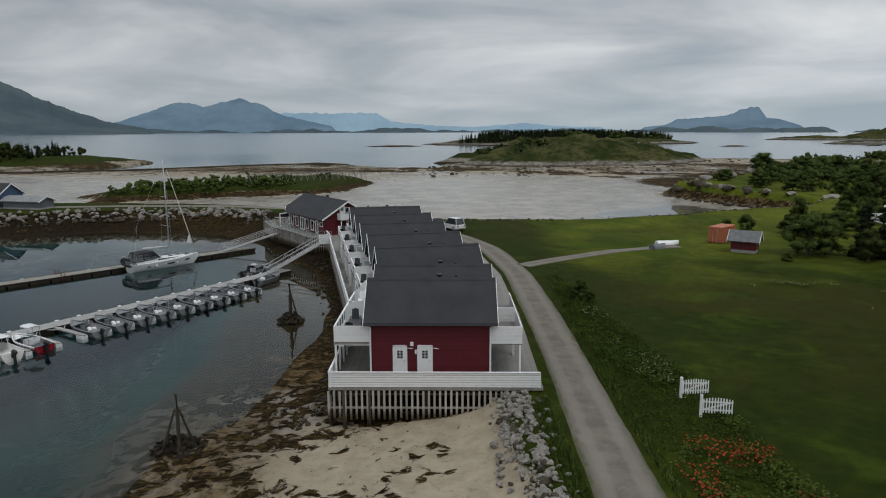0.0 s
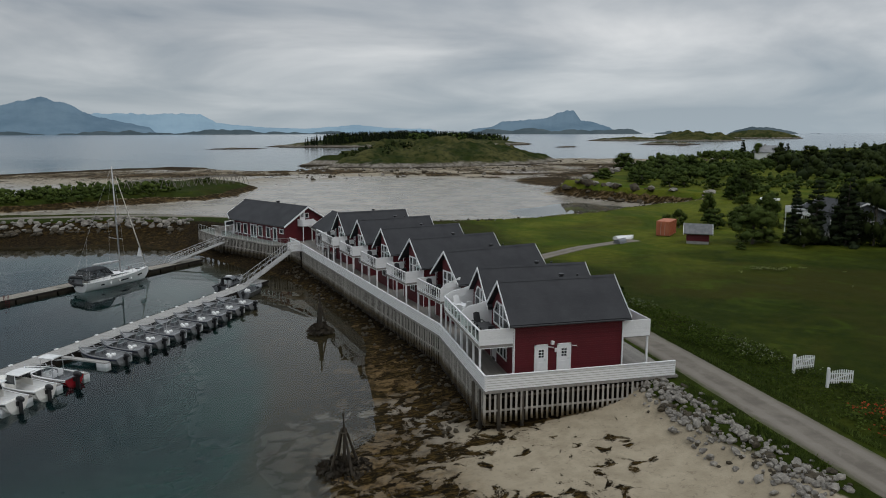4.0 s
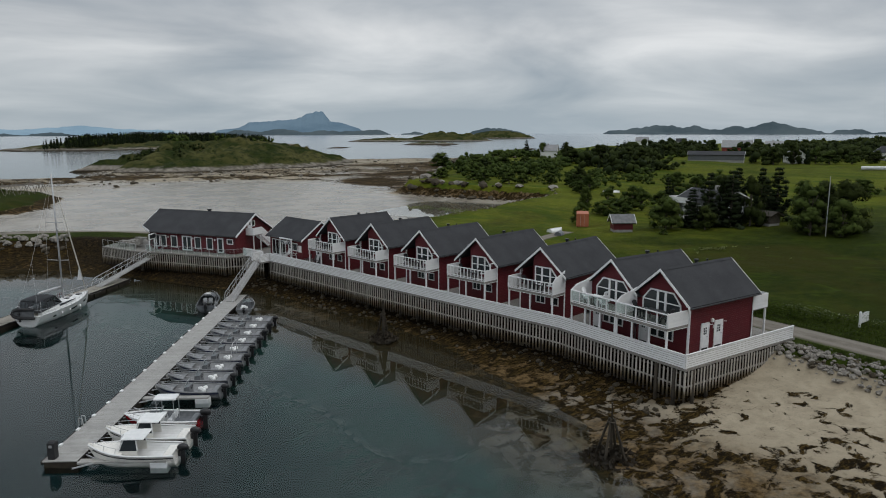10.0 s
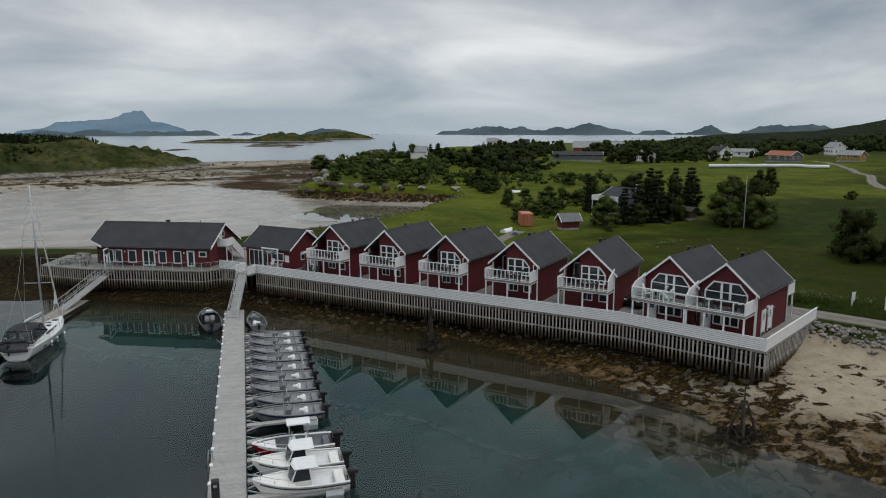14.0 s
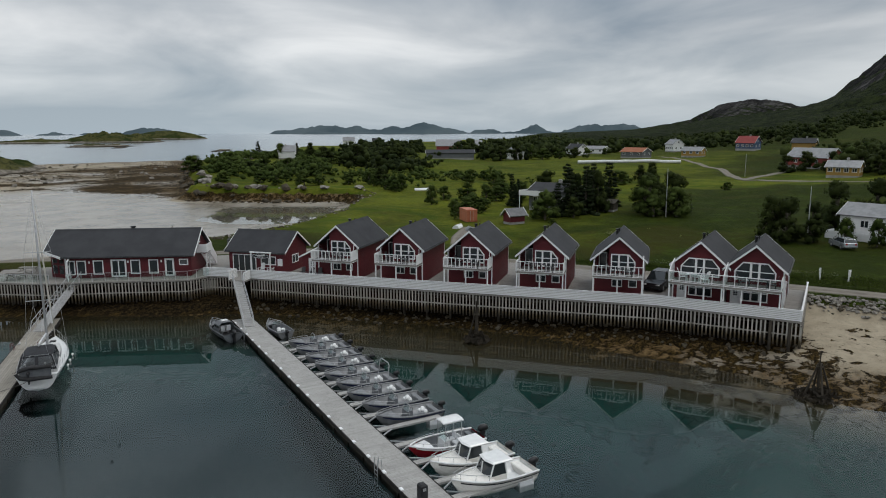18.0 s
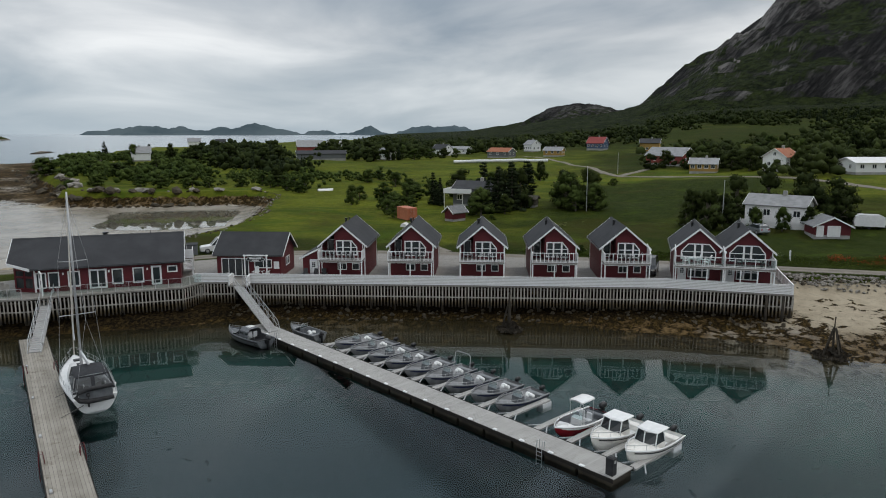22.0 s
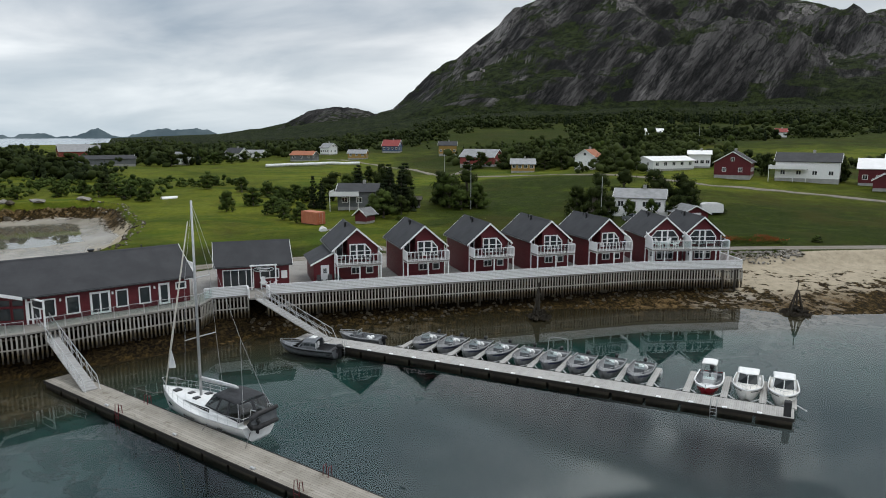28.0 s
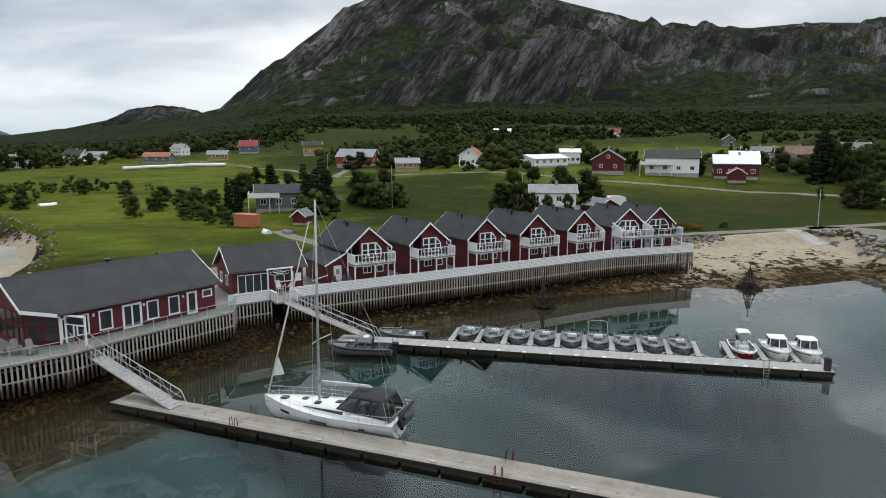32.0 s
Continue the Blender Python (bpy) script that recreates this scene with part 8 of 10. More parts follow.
# garage, shed, container, caravan
ga_ = cottage(37.0, 27.9, 0.995, 0.10, 4.4, 5.0, 1.75, 3.0, M_RED, M_SLATE, "red garage with two white doors", name="garage", win=0, chimney=False)
for a, b in ((-2.2, -1.2), (-0.7, 1.1)):
    part("garage_door", MB().box(2.2, a, 0.1, 2.26, b, 1.75), M_WHITE, ga_, "white garage door")
cottage(70.5, -34.5, -0.8, 0.6, 4.0, 4.4, 2.3, 3.7, M_RED, M_SLATE, "small red annexe with a white gable window", name="shed", win=0, chimney=False)
cottage(61.0, 76.4, 0.1, 0.99, 2.6, 2.4, 1.7, 2.2, M_BARK, M_PILE, "dark weathered timber hut under trees", name="hut", win=0, chimney=False, trim=M_PILE)
cottage(37.6, 86.0, -0.85, 0.53, 2.9, 2.2, 1.65, 2.55, M_RED, M_SLATE, "little red shed with a grey roof on the meadow", name="shed", win=1, chimney=False)
cz = height(38.5, 95)
ct = thing("container", frame_at(38.2, 95.0, cz + 0.12, 0.70, 0.714) @ Matrix.Diagonal((0.86, 0.84, 0.9, 1)), "orange steel shipping container on the grass", "container")
part("body", MB().box(-2.4, -1.15, 0, 2.4, 1.15, 2.35, 0.03), M_CONT, ct)
rib = MB().box(-0.05, -1.19, 0.12, 0.05, -1.15, 2.2).mesh("rib", M_CONT)
for i in range(16):
    o = part("rib", rib, None, ct)
    o.location = (-2.2 + i * 0.293, 0, 0)
for yy in (-0.56, 0.56):
    part("door_leaf", MB().box(-2.44, yy - 0.53, 0.08, -2.4, yy + 0.53, 2.25), M_CONT, ct)
for yy in (-0.35, 0.35):
    part("locking_bar", MB().tube([(-2.46, yy, 0.1), (-2.46, yy, 2.2)], 0.02, 6), M_GALV, ct)
part("skid", MB().box(-2.3, -1.0, -0.14, 2.3, -0.8, 0).box(-2.3, 0.8, -0.14, 2.3, 1.0, 0), M_PILE, ct)
cv_z = height(44, 20.4)
cv = thing("caravan", frame_at(44, 20.4, cv_z, 0.1, 0.995) @ Matrix.Diagonal((0.76, 0.9, 0.86, 1)), "white touring caravan with a rounded roof", "caravan")
prof_ = [(-2.7, 0.5), (2.7, 0.5), (2.85, 1.3), (2.6, 2.35), (1.8, 2.62), (-1.8, 2.62), (-2.65, 2.3), (-2.85, 1.2)]
part("body", MB().prism([(a, 0, b) for a, b in prof_], (0, -1.1, 0), (0, 1.1, 0)), M_GEL, cv)
for a in (-1.7, 0.0, 1.6):
    opening(cv, "window", lambda u, v, d: (u, -1.1 - d, v), rect(a - 0.5, 1.4, a + 0.5, 2.0), (), (), 0.05, 0.03, mat=M_BLACK)
for yy in (-0.95, 0.95):
    part("wheel", MB().tube([(0, yy - 0.09, 0.32), (0, yy + 0.09, 0.32)], 0.32, 14), M_RUBBER, cv)
part("drawbar", MB().bar((2.7, 0, 0.5), (4.0, 0, 0.45), 0.1), M_GALV, cv)
part("jockey_wheel", MB().tube([(3.7, 0, 0.0), (3.7, 0, 0.6)], 0.04, 6), M_GALV, cv)


def car(m, label, paint, h=1.62, L=4.5, W=1.85):
    """A parked car: body, glasshouse, wheels, lights and plate."""
    c = thing("car", m, label, "car")
    lo = [(-L / 2, 0.45), (-L / 2 + 0.05, 0.9), (-L / 2 + 0.25, 1.0), (L * 0.18, 1.02), (L / 2 - 0.15, 0.86), (L / 2, 0.6), (L / 2 - 0.05, 0.3), (-L / 2 + 0.1, 0.3)]
    rings = []
    for y, s in ((-W / 2, 0.97), (-W / 2 + 0.12, 1.0), (W / 2 - 0.12, 1.0), (W / 2, 0.97)):
        rings.append([(x * s, y, 0.62 + (z - 0.62) * s) for x, z in lo])
    part("body", MB().loft(rings, True, True), paint, c)
    g0, g1 = [(-L / 2 + 0.2, -W / 2 + 0.08, 1.0), (L * 0.2, -W / 2 + 0.08, 1.02), (L * 0.2, W / 2 - 0.08, 1.02), (-L / 2 + 0.2, W / 2 - 0.08, 1.0)], [(-L / 2 + 0.5, -W / 2 + 0.25, h - 0.04), (L * 0.02, -W / 2 + 0.25, h - 0.04), (L * 0.02, W / 2 - 0.25, h - 0.04), (-L / 2 + 0.5, W / 2 - 0.25, h - 0.04)]
    for k, kind_ in enumerate(("side_window", "windscreen", "side_window", "rear_window")):
        j = (k + 1) % 4
        part(kind_, MB().add([g0[k], g0[j], g1[j], g1[k]], [(0, 1, 2, 3)]), M_GLASS, c, "dark car window")
    part("roof", MB().loft([g1, [(x * 0.97, y * 0.94, h) for x, y, z in g1]], True, True), paint, c)
    for p, q in zip(g0, g1):
        part("pillar", MB().bar(p, q, 0.07), paint, c)
    for x in (-L * 0.3, L * 0.3):
        for y in (-W / 2 + 0.1, W / 2 - 0.1):
            w = part("wheel", MB().tube([(x, y - 0.11, 0.33), (x, y + 0.11, 0.33)], 0.33, 16), M_RUBBER, c)
            part("rim", MB().tube([(x, y - 0.118, 0.33), (x, y + 0.118, 0.33)], 0.2, 10), M_GALV, w)
    for y in (-W / 2 + 0.3, W / 2 - 0.3):
        part("headlight", MB().box(L / 2 - 0.10, y - 0.18, 0.66, L / 2 + 0.0, y + 0.18, 0.80, 0.02), M_GEL, c, "clear headlight")
        part("tail_light", MB().box(-L / 2 - 0.01, y - 0.1, 0.7, -L / 2 + 0.06, y + 0.1, 0.95), M_REDGEL, c, "red tail light")
    part("bumper", MB().box(L / 2 - 0.12, -W / 2 + 0.12, 0.3, L / 2 + 0.03, W / 2 - 0.12, 0.5, 0.03), M_BLACK, c)
    return c


car(frame_at(1.2, 54.1, DECK, -0.97, 0.1), "black SUV parked between the cabins", M_CAR, 1.75, 4.6, 1.9)
car(frame_at(1.5, 109.3, height(1.5, 109.3) + 0.05, -0.6, 0.8), "white van parked behind the reception cottage", M_CARW, 1.95, 4.6, 1.85)
car(frame_at(38.3, 37.5, height(38.3, 37.5), 0.90, 0.43), "silver estate car parked on the grass", M_CARG, 1.5, 4.5, 1.8)


def dinghy(x, y, yaw, label, mat, L=3.2):
    """An upturned small boat on the grass."""
    z = height(x, y)
    b = thing("upturned_dinghy", pose(x, y, z, 0, 0, yaw), label, "boat")
    rg = []
    for i in range(9):
        t = i / 8
        w = 0.7 * (0.75 + 0.25 * math.sin(t * 3.14)) * (1 - max(0, (t - 0.5) / 0.5) ** 2.2) + 0.02
        rg.append([(t * L, w * math.cos(a), 0.02 + 0.55 * math.sin(a) ** 0.8) for a in [math.pi * k / 8 for k in range(9)]])
    part("hull", MB().loft(rg).add(rg[0], [tuple(range(9))]), mat, b, smooth=True)
    part("keel", MB().bar((0.1, 0, 0.58), (L * 0.9, 0, 0.56), 0.05, 0.06), mat, b)


dinghy(28.6, 92.4, 10, "white upturned rowing boat on the grass", M_GEL)
dinghy(27.0, 88.8, 35, "pale blue upturned rowing boat on the grass", M_GREYGRP, 2.6)
dinghy(84.6, 134.6, -50, "white upturned rowing boat on the far meadow", M_GEL, 4.0)

# row of wrapped fodder bales
bales = thing("fodder_bales", pose(0, 0, 0), "long row of white-wrapped fodder bales across the field", "hay bales")
for i in range(46):
    t = i / 45
    bx, by = 199 + 16 * t + 3 * math.sin(t * 3.1), 128 - 35 * t
    bz = height(bx, by)
    part("bale", MB().tube([(bx - 0.2, by + 0.66, bz + 0.6), (bx + 0.2, by - 0.66, bz + 0.6)], 0.66, 10), M_TARP, bales)

# gates standing in the tall grass
for gx, gy, rz in ((15.6, 39.8, 4), (15.8, 36.9, -8)):
    gz = height(gx, gy)
    g_ = thing("picket_gate", pose(gx, gy, gz, 0, 0, rz), "white picket gate leaf on posts in tall grass", "gate", "white picket gates")
    for k in range(11):
        part("picket", MB().box(-0.75 + k * 0.15 - 0.035, -0.012, 0.25, -0.75 + k * 0.15 + 0.035, 0.012, 1.05 + 0.10 * math.sin(k / 10 * 3.14), 0.02), M_WHITE, g_)
    for zz in (0.42, 0.88):
        part("rail", MB().box(-0.8, 0.012, zz - 0.04, 0.8, 0.04, zz + 0.04), M_WHITE, g_)
    part("brace", MB().bar((-0.75, 0.05, 0.42), (0.75, 0.05, 0.88), 0.03, 0.07), M_WHITE, g_)
    part("post", MB().box(-0.95, -0.07, -0.2, -0.81, 0.07, 1.3, 0.03), M_WHITE, g_)

# poles
for px, py, h in ((43.5, 42.0, 7.5), (57, 65.0, 8.5), (150, 62, 6.5), (8.6, 3.2, 6.5), (262, -78, 12)):
    pz = height(px, py)
    p_ = thing("utility_pole", pose(px, py, pz), "slender grey pole standing in the meadow", "pole", "poles")
    part("shaft", MB().tube([(0, 0, -0.3), (0, 0, h)], [0.09, 0.05], 8), M_GALV, p_)
    part("finial", MB().tube([(0, 0, h), (0, 0, h + 0.12)], [0.08, 0.02], 8), M_GALV, p_)
# racks for drying fish on the spit
rk = thing("drying_rack", pose(0, 0, 0), "bleached timber fish-drying racks on the spit", "drying rack")
for r_ in range(3):
    for k in range(9):
        fx, fy = -58 + k * 3.4 + r_ * 1.0, 205 + k * 3.4 - r_ * 4 + r_ * 9
        fz = height(fx, fy)
        part("frame", MB().bar((fx - 1.1, fy, fz), (fx, fy, fz + 3.0), 0.14).bar((fx + 1.1, fy, fz), (fx, fy, fz + 3.0), 0.14), M_RACK, rk)
    fx0, fy0 = -58 + r_ * 1.0, 205 - r_ * 4 + r_ * 9
    part("ridge_pole", MB().bar((fx0, fy0, height(fx0, fy0) + 2.9), (fx0 + 27.2, fy0 + 27.2, height(fx0 + 27.2, fy0 + 27.2) + 2.9), 0.15), M_RACK, rk)

# dark boathouse by the causeway
cottage(-84, 140, 0.97, -0.22, 8.5, 4, 1.7, 2.5, M_GREYWALL, M_GREYR, "low grey boat shelter beside the causeway", name="boat_shelter", win=0, chimney=False)
# village road and gravel yard
ribbon("road_village", [(260, 110), (226, 90), (188, 74), (160, 68), (141, 62), (131, 48), (122, 34), (104, 16), (83, 0), (64, -19), (50, -33), (34, -50), (14, -78), (8.4, -120)], 2.7, 0.12, "pale village road along the fields")
ribbon("road_lane", [(141, 62), (152, 57), (166, 52)], 3, 0.12, "gravel lane up to a house")
ribbon("road_ramp", [(8.0, 10.5), (4.5, 10.2), (1.0, 9.8)], 3.0, 0.06, "concrete boat ramp down to the beach", M_CONC)
ribbon("road_yard", [(7.8, 6), (2, -2), (-14, 5), (-32, 3)], 9, 0.05, "bare gravel yard behind the stone bank")

# terrace before the white house, and a storage box by the service building
tr = thing("terrace", frame_at(48.5 - 0.907 * 4.4, 32.6 + 0.42 * 4.4, height(44.5, 34.4), -0.42, -0.907), "white boarded garden terrace before the white house", "terrace")
part("terrace_floor", MB().box(-5.2, -1.3, 0.55, 5.2, 1.3, 0.65), M_DECK, tr)
part("terrace_boarding", MB().box(-5.2, -1.38, -0.3, 5.2, -1.31, 1.0), M_WBOARD, tr)
for s_ in (-1, 1):
    part("terrace_boarding", MB().box(min(s_ * 5.21, s_ * 5.28), -1.38, -0.3, max(s_ * 5.21, s_ * 5.28), 1.3, 1.0), M_WBOARD, tr)
bx = thing("storage_box", frame_at(-1.0, 111.6, height(-1.0, 111.4), 0.57, -0.82), "dark grey-green storage box beside the road", "storage box")
part("body", MB().box(-0.75, -0.6, 0, 0.75, 0.6, 1.35, 0.04), M_GREYWALL, bx)
part("lid", MB().slab([(-0.82, -0.68, 1.38), (0.82, -0.68, 1.38), (0.82, 0.68, 1.50), (-0.82, 0.68, 1.50)], 0.06), M_ROOF, bx)

# ---- loose furniture on the decks ----
def chair(m, mat, label, low=False, group=""):
    """A garden chair with slatted seat and back."""
    c = thing("garden_chair", m, label, "chair", group)
    h = 0.34 if low else 0.45
    part("seat", MB().prism([(-0.26, -0.26, h - 0.05), (0.30, -0.26, h + 0.03), (0.30, 0.26, h + 0.03), (-0.26, 0.26, h - 0.05)], (0, 0, -0.04), (0, 0, 0)), mat, c)
    part("backrest", MB().prism([(-0.26, -0.25, h), (-0.26, 0.25, h), (-0.52, 0.22, h + 0.68), (-0.54, 0, h + 0.74), (-0.52, -0.22, h + 0.68)], (0, 0, 0), (0.04, 0, 0.01)), mat, c)
    for x, y in ((0.26, -0.25), (0.26, 0.25), (-0.3, -0.25), (-0.3, 0.25)):
        part("leg", MB().box(x - 0.03, y - 0.03, 0, x + 0.03, y + 0.03, h + (0.18 if x > 0 else 0)), mat, c)
    for y in (-0.31, 0.31):
        part("armrest", MB().box(-0.4, y - 0.06, h + 0.2, 0.36, y + 0.06, h + 0.235), mat, c)
    return c


def table(m, mat, label, w=0.8, l=1.3):
    t = thing("garden_table", m, label, "table")
    part("tabletop", MB().box(-l / 2, -w / 2, 0.70, l / 2, w / 2, 0.74, 0.01), mat, t)
    for x in (-l / 2 + 0.08, l / 2 - 0.08):
        for y in (-w / 2 + 0.08, w / 2 - 0.08):
            part("leg", MB().box(x - 0.03, y - 0.03, 0, x + 0.03, y + 0.03, 0.70), mat, t)
    return t


BF = DECK + 2.34
white_ch = chair(frame_at(-5.3, 50.6, BF, 0.2, -1), M_WHITE, "white garden chair on a balcony", group="white balcony chairs")
for x, y, a in ((-5.0, 49.6, 100), (-5.6, 48.7, 60)):
    copy_thing(white_ch, pose(x, y, BF, 0, 0, a))
table(frame_at(-5.2, 49.9, BF, 0, 1), M_WHITE, "white garden table on a balcony", 0.7, 0.9)
table(frame_at(-5.1, 44.3, BF, 0, 1), M_BLACK, "black garden table on a balcony", 0.9, 1.6)
black_ch = chair(frame_at(-5.2, 45.6, BF, 0.1, -1), M_BLACK, "black garden chair on a balcony", group="black balcony chairs")
copy_thing(black_ch, pose(-5.2, 43.2, BF, 0, 0, 90))
tb = table(frame_at(-6.0, 56.2, BF, RUY, -RUX), M_BLACK, "small black balcony table", 0.6, 0.6)
for k, (px, py) in enumerate(((-5.03, 56.61), (-6.52, 63.84), (-8.10, 71.14), (-9.65, 78.49), (-11.19, 85.70))):
    if k:
        copy_thing(tb, frame_at(px - 0.95, py - 0.5, BF, RUY, -RUX))
    copy_thing(black_ch, frame_at(px - 0.85, py - 1.2, BF, -RUY + 0.1, RUX))
    copy_thing(black_ch, frame_at(px - 0.95, py + 0.35 + 0.1 * k, BF, RUY, -RUX))
# low slatted chairs at the glazed end of the service building
ad = chair(frame_at(*lbp(16.3, 4.6)[:2], DECK, N.x, N.y), M_WOODCH, "weathered low slatted garden chair", True, "low terrace chairs")
for u, v in ((17.0, 3.7), (17.6, 2.8)):
    copy_thing(ad, frame_at(*lbp(u, v)[:2], DECK, N.x, N.y) @ pose(0, 0, 0, 0, 0, -12))
# picnic tables on the end terrace
pt0 = None
for u, v in ((19.5, 0.5), (19.3, 3.6)):
    m = frame_at(*lbp(u, v)[:2], DECK, U.x, U.y)
    if pt0:
        copy_thing(pt0, m)
        continue
    pt0 = thing("picnic_table", m, "weathered timber picnic table with benches", "table", "picnic tables")
    part("tabletop", MB().box(-0.9, -0.38, 0.70, 0.9, 0.38, 0.75), M_WOODCH, pt0)
    for y in (-0.72, 0.72):
        part("bench", MB().box(-0.9, y - 0.14, 0.42, 0.9, y + 0.14, 0.46), M_WOODCH, pt0)
    for x in (-0.65, 0.65):
        for s in (-1, 1):
            part("leg", MB().bar((x, s * 0.25, 0.70), (x, s * 0.75, 0.0), 0.08), M_WOODCH, pt0)
        part("crossbar", MB().bar((x, -0.8, 0.38), (x, 0.8, 0.38), 0.07), M_WOODCH, pt0)
# chairs outside the reception and the annex
for x, y, a in ((-12.8, 95.2, 195), (-12.3, 94.3, 170)):
    copy_thing(white_ch, pose(x, y, DECK, 0, 0, a))
for x, y, a in ((-12.4, 89.6, 190), (-12.2, 88.6, 175), (-11.9, 87.6, 200)):
    copy_thing(black_ch, pose(x, y, DECK, 0, 0, a))
# mooring lines of the yacht
for p, q in (((-35.9, 97.9, 1.2), (-33.4, 101.2, 0.55)), ((-40.2, 91.5, 1.1), (-44.1, 91.3, 0.55)), ((-38.8, 94.3, 1.15), (-41.3, 94.5, 0.55))):
    p, q = Vector(p), Vector(q)
    m = (p + q) / 2 - Vector((0, 0, 0.25))
    solid("mooring_line", MB().tube([p, p.lerp(m, 0.6), m, m.lerp(q, 0.5), q], 0.025, 5), M_ROPE, "dark mooring line of the yacht", "rope", group="mooring lines")

# ---- stones ----
def stone_mesh(seed, flat=0.7):
    rs = random.Random(seed)
    bm = bmesh.new()
    bmesh.ops.create_icosphere(bm, subdivisions=1, radius=0.5)
    planes = [Vector((rs.uniform(-1, 1), rs.uniform(-1, 1), rs.uniform(-1, 1))).normalized() for _ in range(7)]
    for v in bm.verts:
        for p in planes:
            d = v.co.dot(p) - 0.33
            if d > 0:
                v.co -= p * d
        v.co += Vector((rs.uniform(-1, 1), rs.uniform(-1, 1), rs.uniform(-1, 1))) * 0.03
        v.co.z *= flat
        v.co *= 1.25
    me_ = bpy.data.meshes.new("stone")
    bm.to_mesh(me_)
    bm.free()
    return me_


STONES = []
for k in range(7):
    s_ = stone_mesh(k)
    s_.materials.append(M_STONE)
    STONES.append(s_)
DSTONES = []
for k in range(5):
    s_ = stone_mesh(50 + k)
    s_.materials.append(M_DSTONE)
    DSTONES.append(s_)


def bank(label, pts, seed):
    """A bank of loose stones: pts are (x, y, size, dark)."""
    b = thing("stone_bank", pose(0, 0, 0), label, "stone bank", "stone banks", "structure")
    rs = random.Random(seed)
    z = heights([p[0] for p in pts], [p[1] for p in pts])
    for (x, y, s, dark), zz in zip(pts, z):
        o = part("stone", rs.choice(DSTONES if dark else STONES), None, b)
        o.matrix_basis = pose(x, y, float(zz) + s * 0.12, rs.uniform(-25, 25), rs.uniform(-25, 25), rs.uniform(0, 360)) @ Matrix.Diagonal((s * rs.uniform(0.8, 1.3), s * rs.uniform(0.7, 1.1), s * rs.uniform(0.7, 1.1), 1))


rs = random.Random(11)
pts = []
while len(pts) < 620:
    y = rs.uniform(26, 43)
    c = 4.9 if y > 33 else 4.9 + (33 - y) * 0.10
    x = c + rs.gauss(0, 0.62)
    if 3.0 < x < 7.0:
        pts.append((x, y, rs.choice((0.18, 0.24, 0.3, 0.38, 0.5)), rs.random() < 0.25))
bank("loose grey stones between beach and road", pts, 1)


def along(path, n, spread, sizes, dark, rs):
    seg = [math.hypot(b[0] - a[0], b[1] - a[1]) for a, b in zip(path, path[1:])]
    out = []
    for _ in range(n):
        t = rs.uniform(0, sum(seg))
        for (a, b), L in zip(zip(path, path[1:]), seg):
            if t <= L:
                break
            t -= L
        ux, uy = (b[0] - a[0]) / L, (b[1] - a[1]) / L
        o = rs.uniform(*spread)
        out.append((a[0] + ux * t - uy * o, a[1] + uy * t + ux * o, rs.choice(sizes), dark(o)))
    return out


bank("quarried stone bank of the causeway", along([(-33, 133), (-48, 138), (-66, 137.5), (-84, 130.5), (-120, 120)], 560, (-1.0, 4.4), (0.5, 0.65, 0.8, 1.0, 1.3), lambda o: o > 3.0, rs), 2)
bank("heavy stone bank south of the beach", along([(4.5, 7), (-5, 9), (-18, 15.5), (-40, 10)], 240, (-1.0, 3.6), (0.6, 0.8, 1.0, 1.3), lambda o: o > 2.2, rs), 3)
bank("wrack and small stones along the beach", along([(2, 121), (20, 121), (40, 125), (58, 133.5), (72, 139), (80, 149)], 300, (-1.2, 1.6), (0.2, 0.28, 0.38, 0.55), lambda o: rs.random() < 0.7, rs), 4)
bank("rounded shore rocks of the bay", along([(76, 161), (68, 176), (65, 194), (81, 208), (110, 246), (150, 290)], 120, (-2.0, 5), (0.9, 1.4, 2.0, 2.8), lambda o: o > -1.2, rs), 5)
bank("stones on the tidal flats", [(rs.uniform(-10, 190), rs.uniform(270, 420), rs.choice((0.8, 1.2, 2.0)), rs.random() < 0.75) for _ in range(220)], 6)
bank("small dark stones under the quay", [(lambda y: (-6.4 - max(0, y - 52.5) * 0.2153 - rs.uniform(-1.5, 2.2), y, rs.choice((0.25, 0.35, 0.5)), True))(rs.uniform(41, 96)) for _ in range(220)], 7)


for rx_, ry_, sx_, sz_, yaw_ in ((84, 152, 6.5, 1.5, 40), (79, 160, 5.0, 1.2, 60), (71, 176, 7.5, 1.9, 70), (68, 188, 6.0, 1.6, 85), (74, 200, 7.0, 2.2, 50), (66, 197, 4.0, 1.2, 20)):
    o = solid("shore_rock", stone_mesh(int(rx_ * 3)), None, "smooth pale shore rock at the head of the bay", "rock", pose(rx_, ry_, height(rx_, ry_) + sz_ * 0.15, 0, 0, yaw_) @ Matrix.Diagonal((sx_, sx_ * 0.5, sz_, 1)), "shore rocks")
    o.data.materials.append(M_STONE)


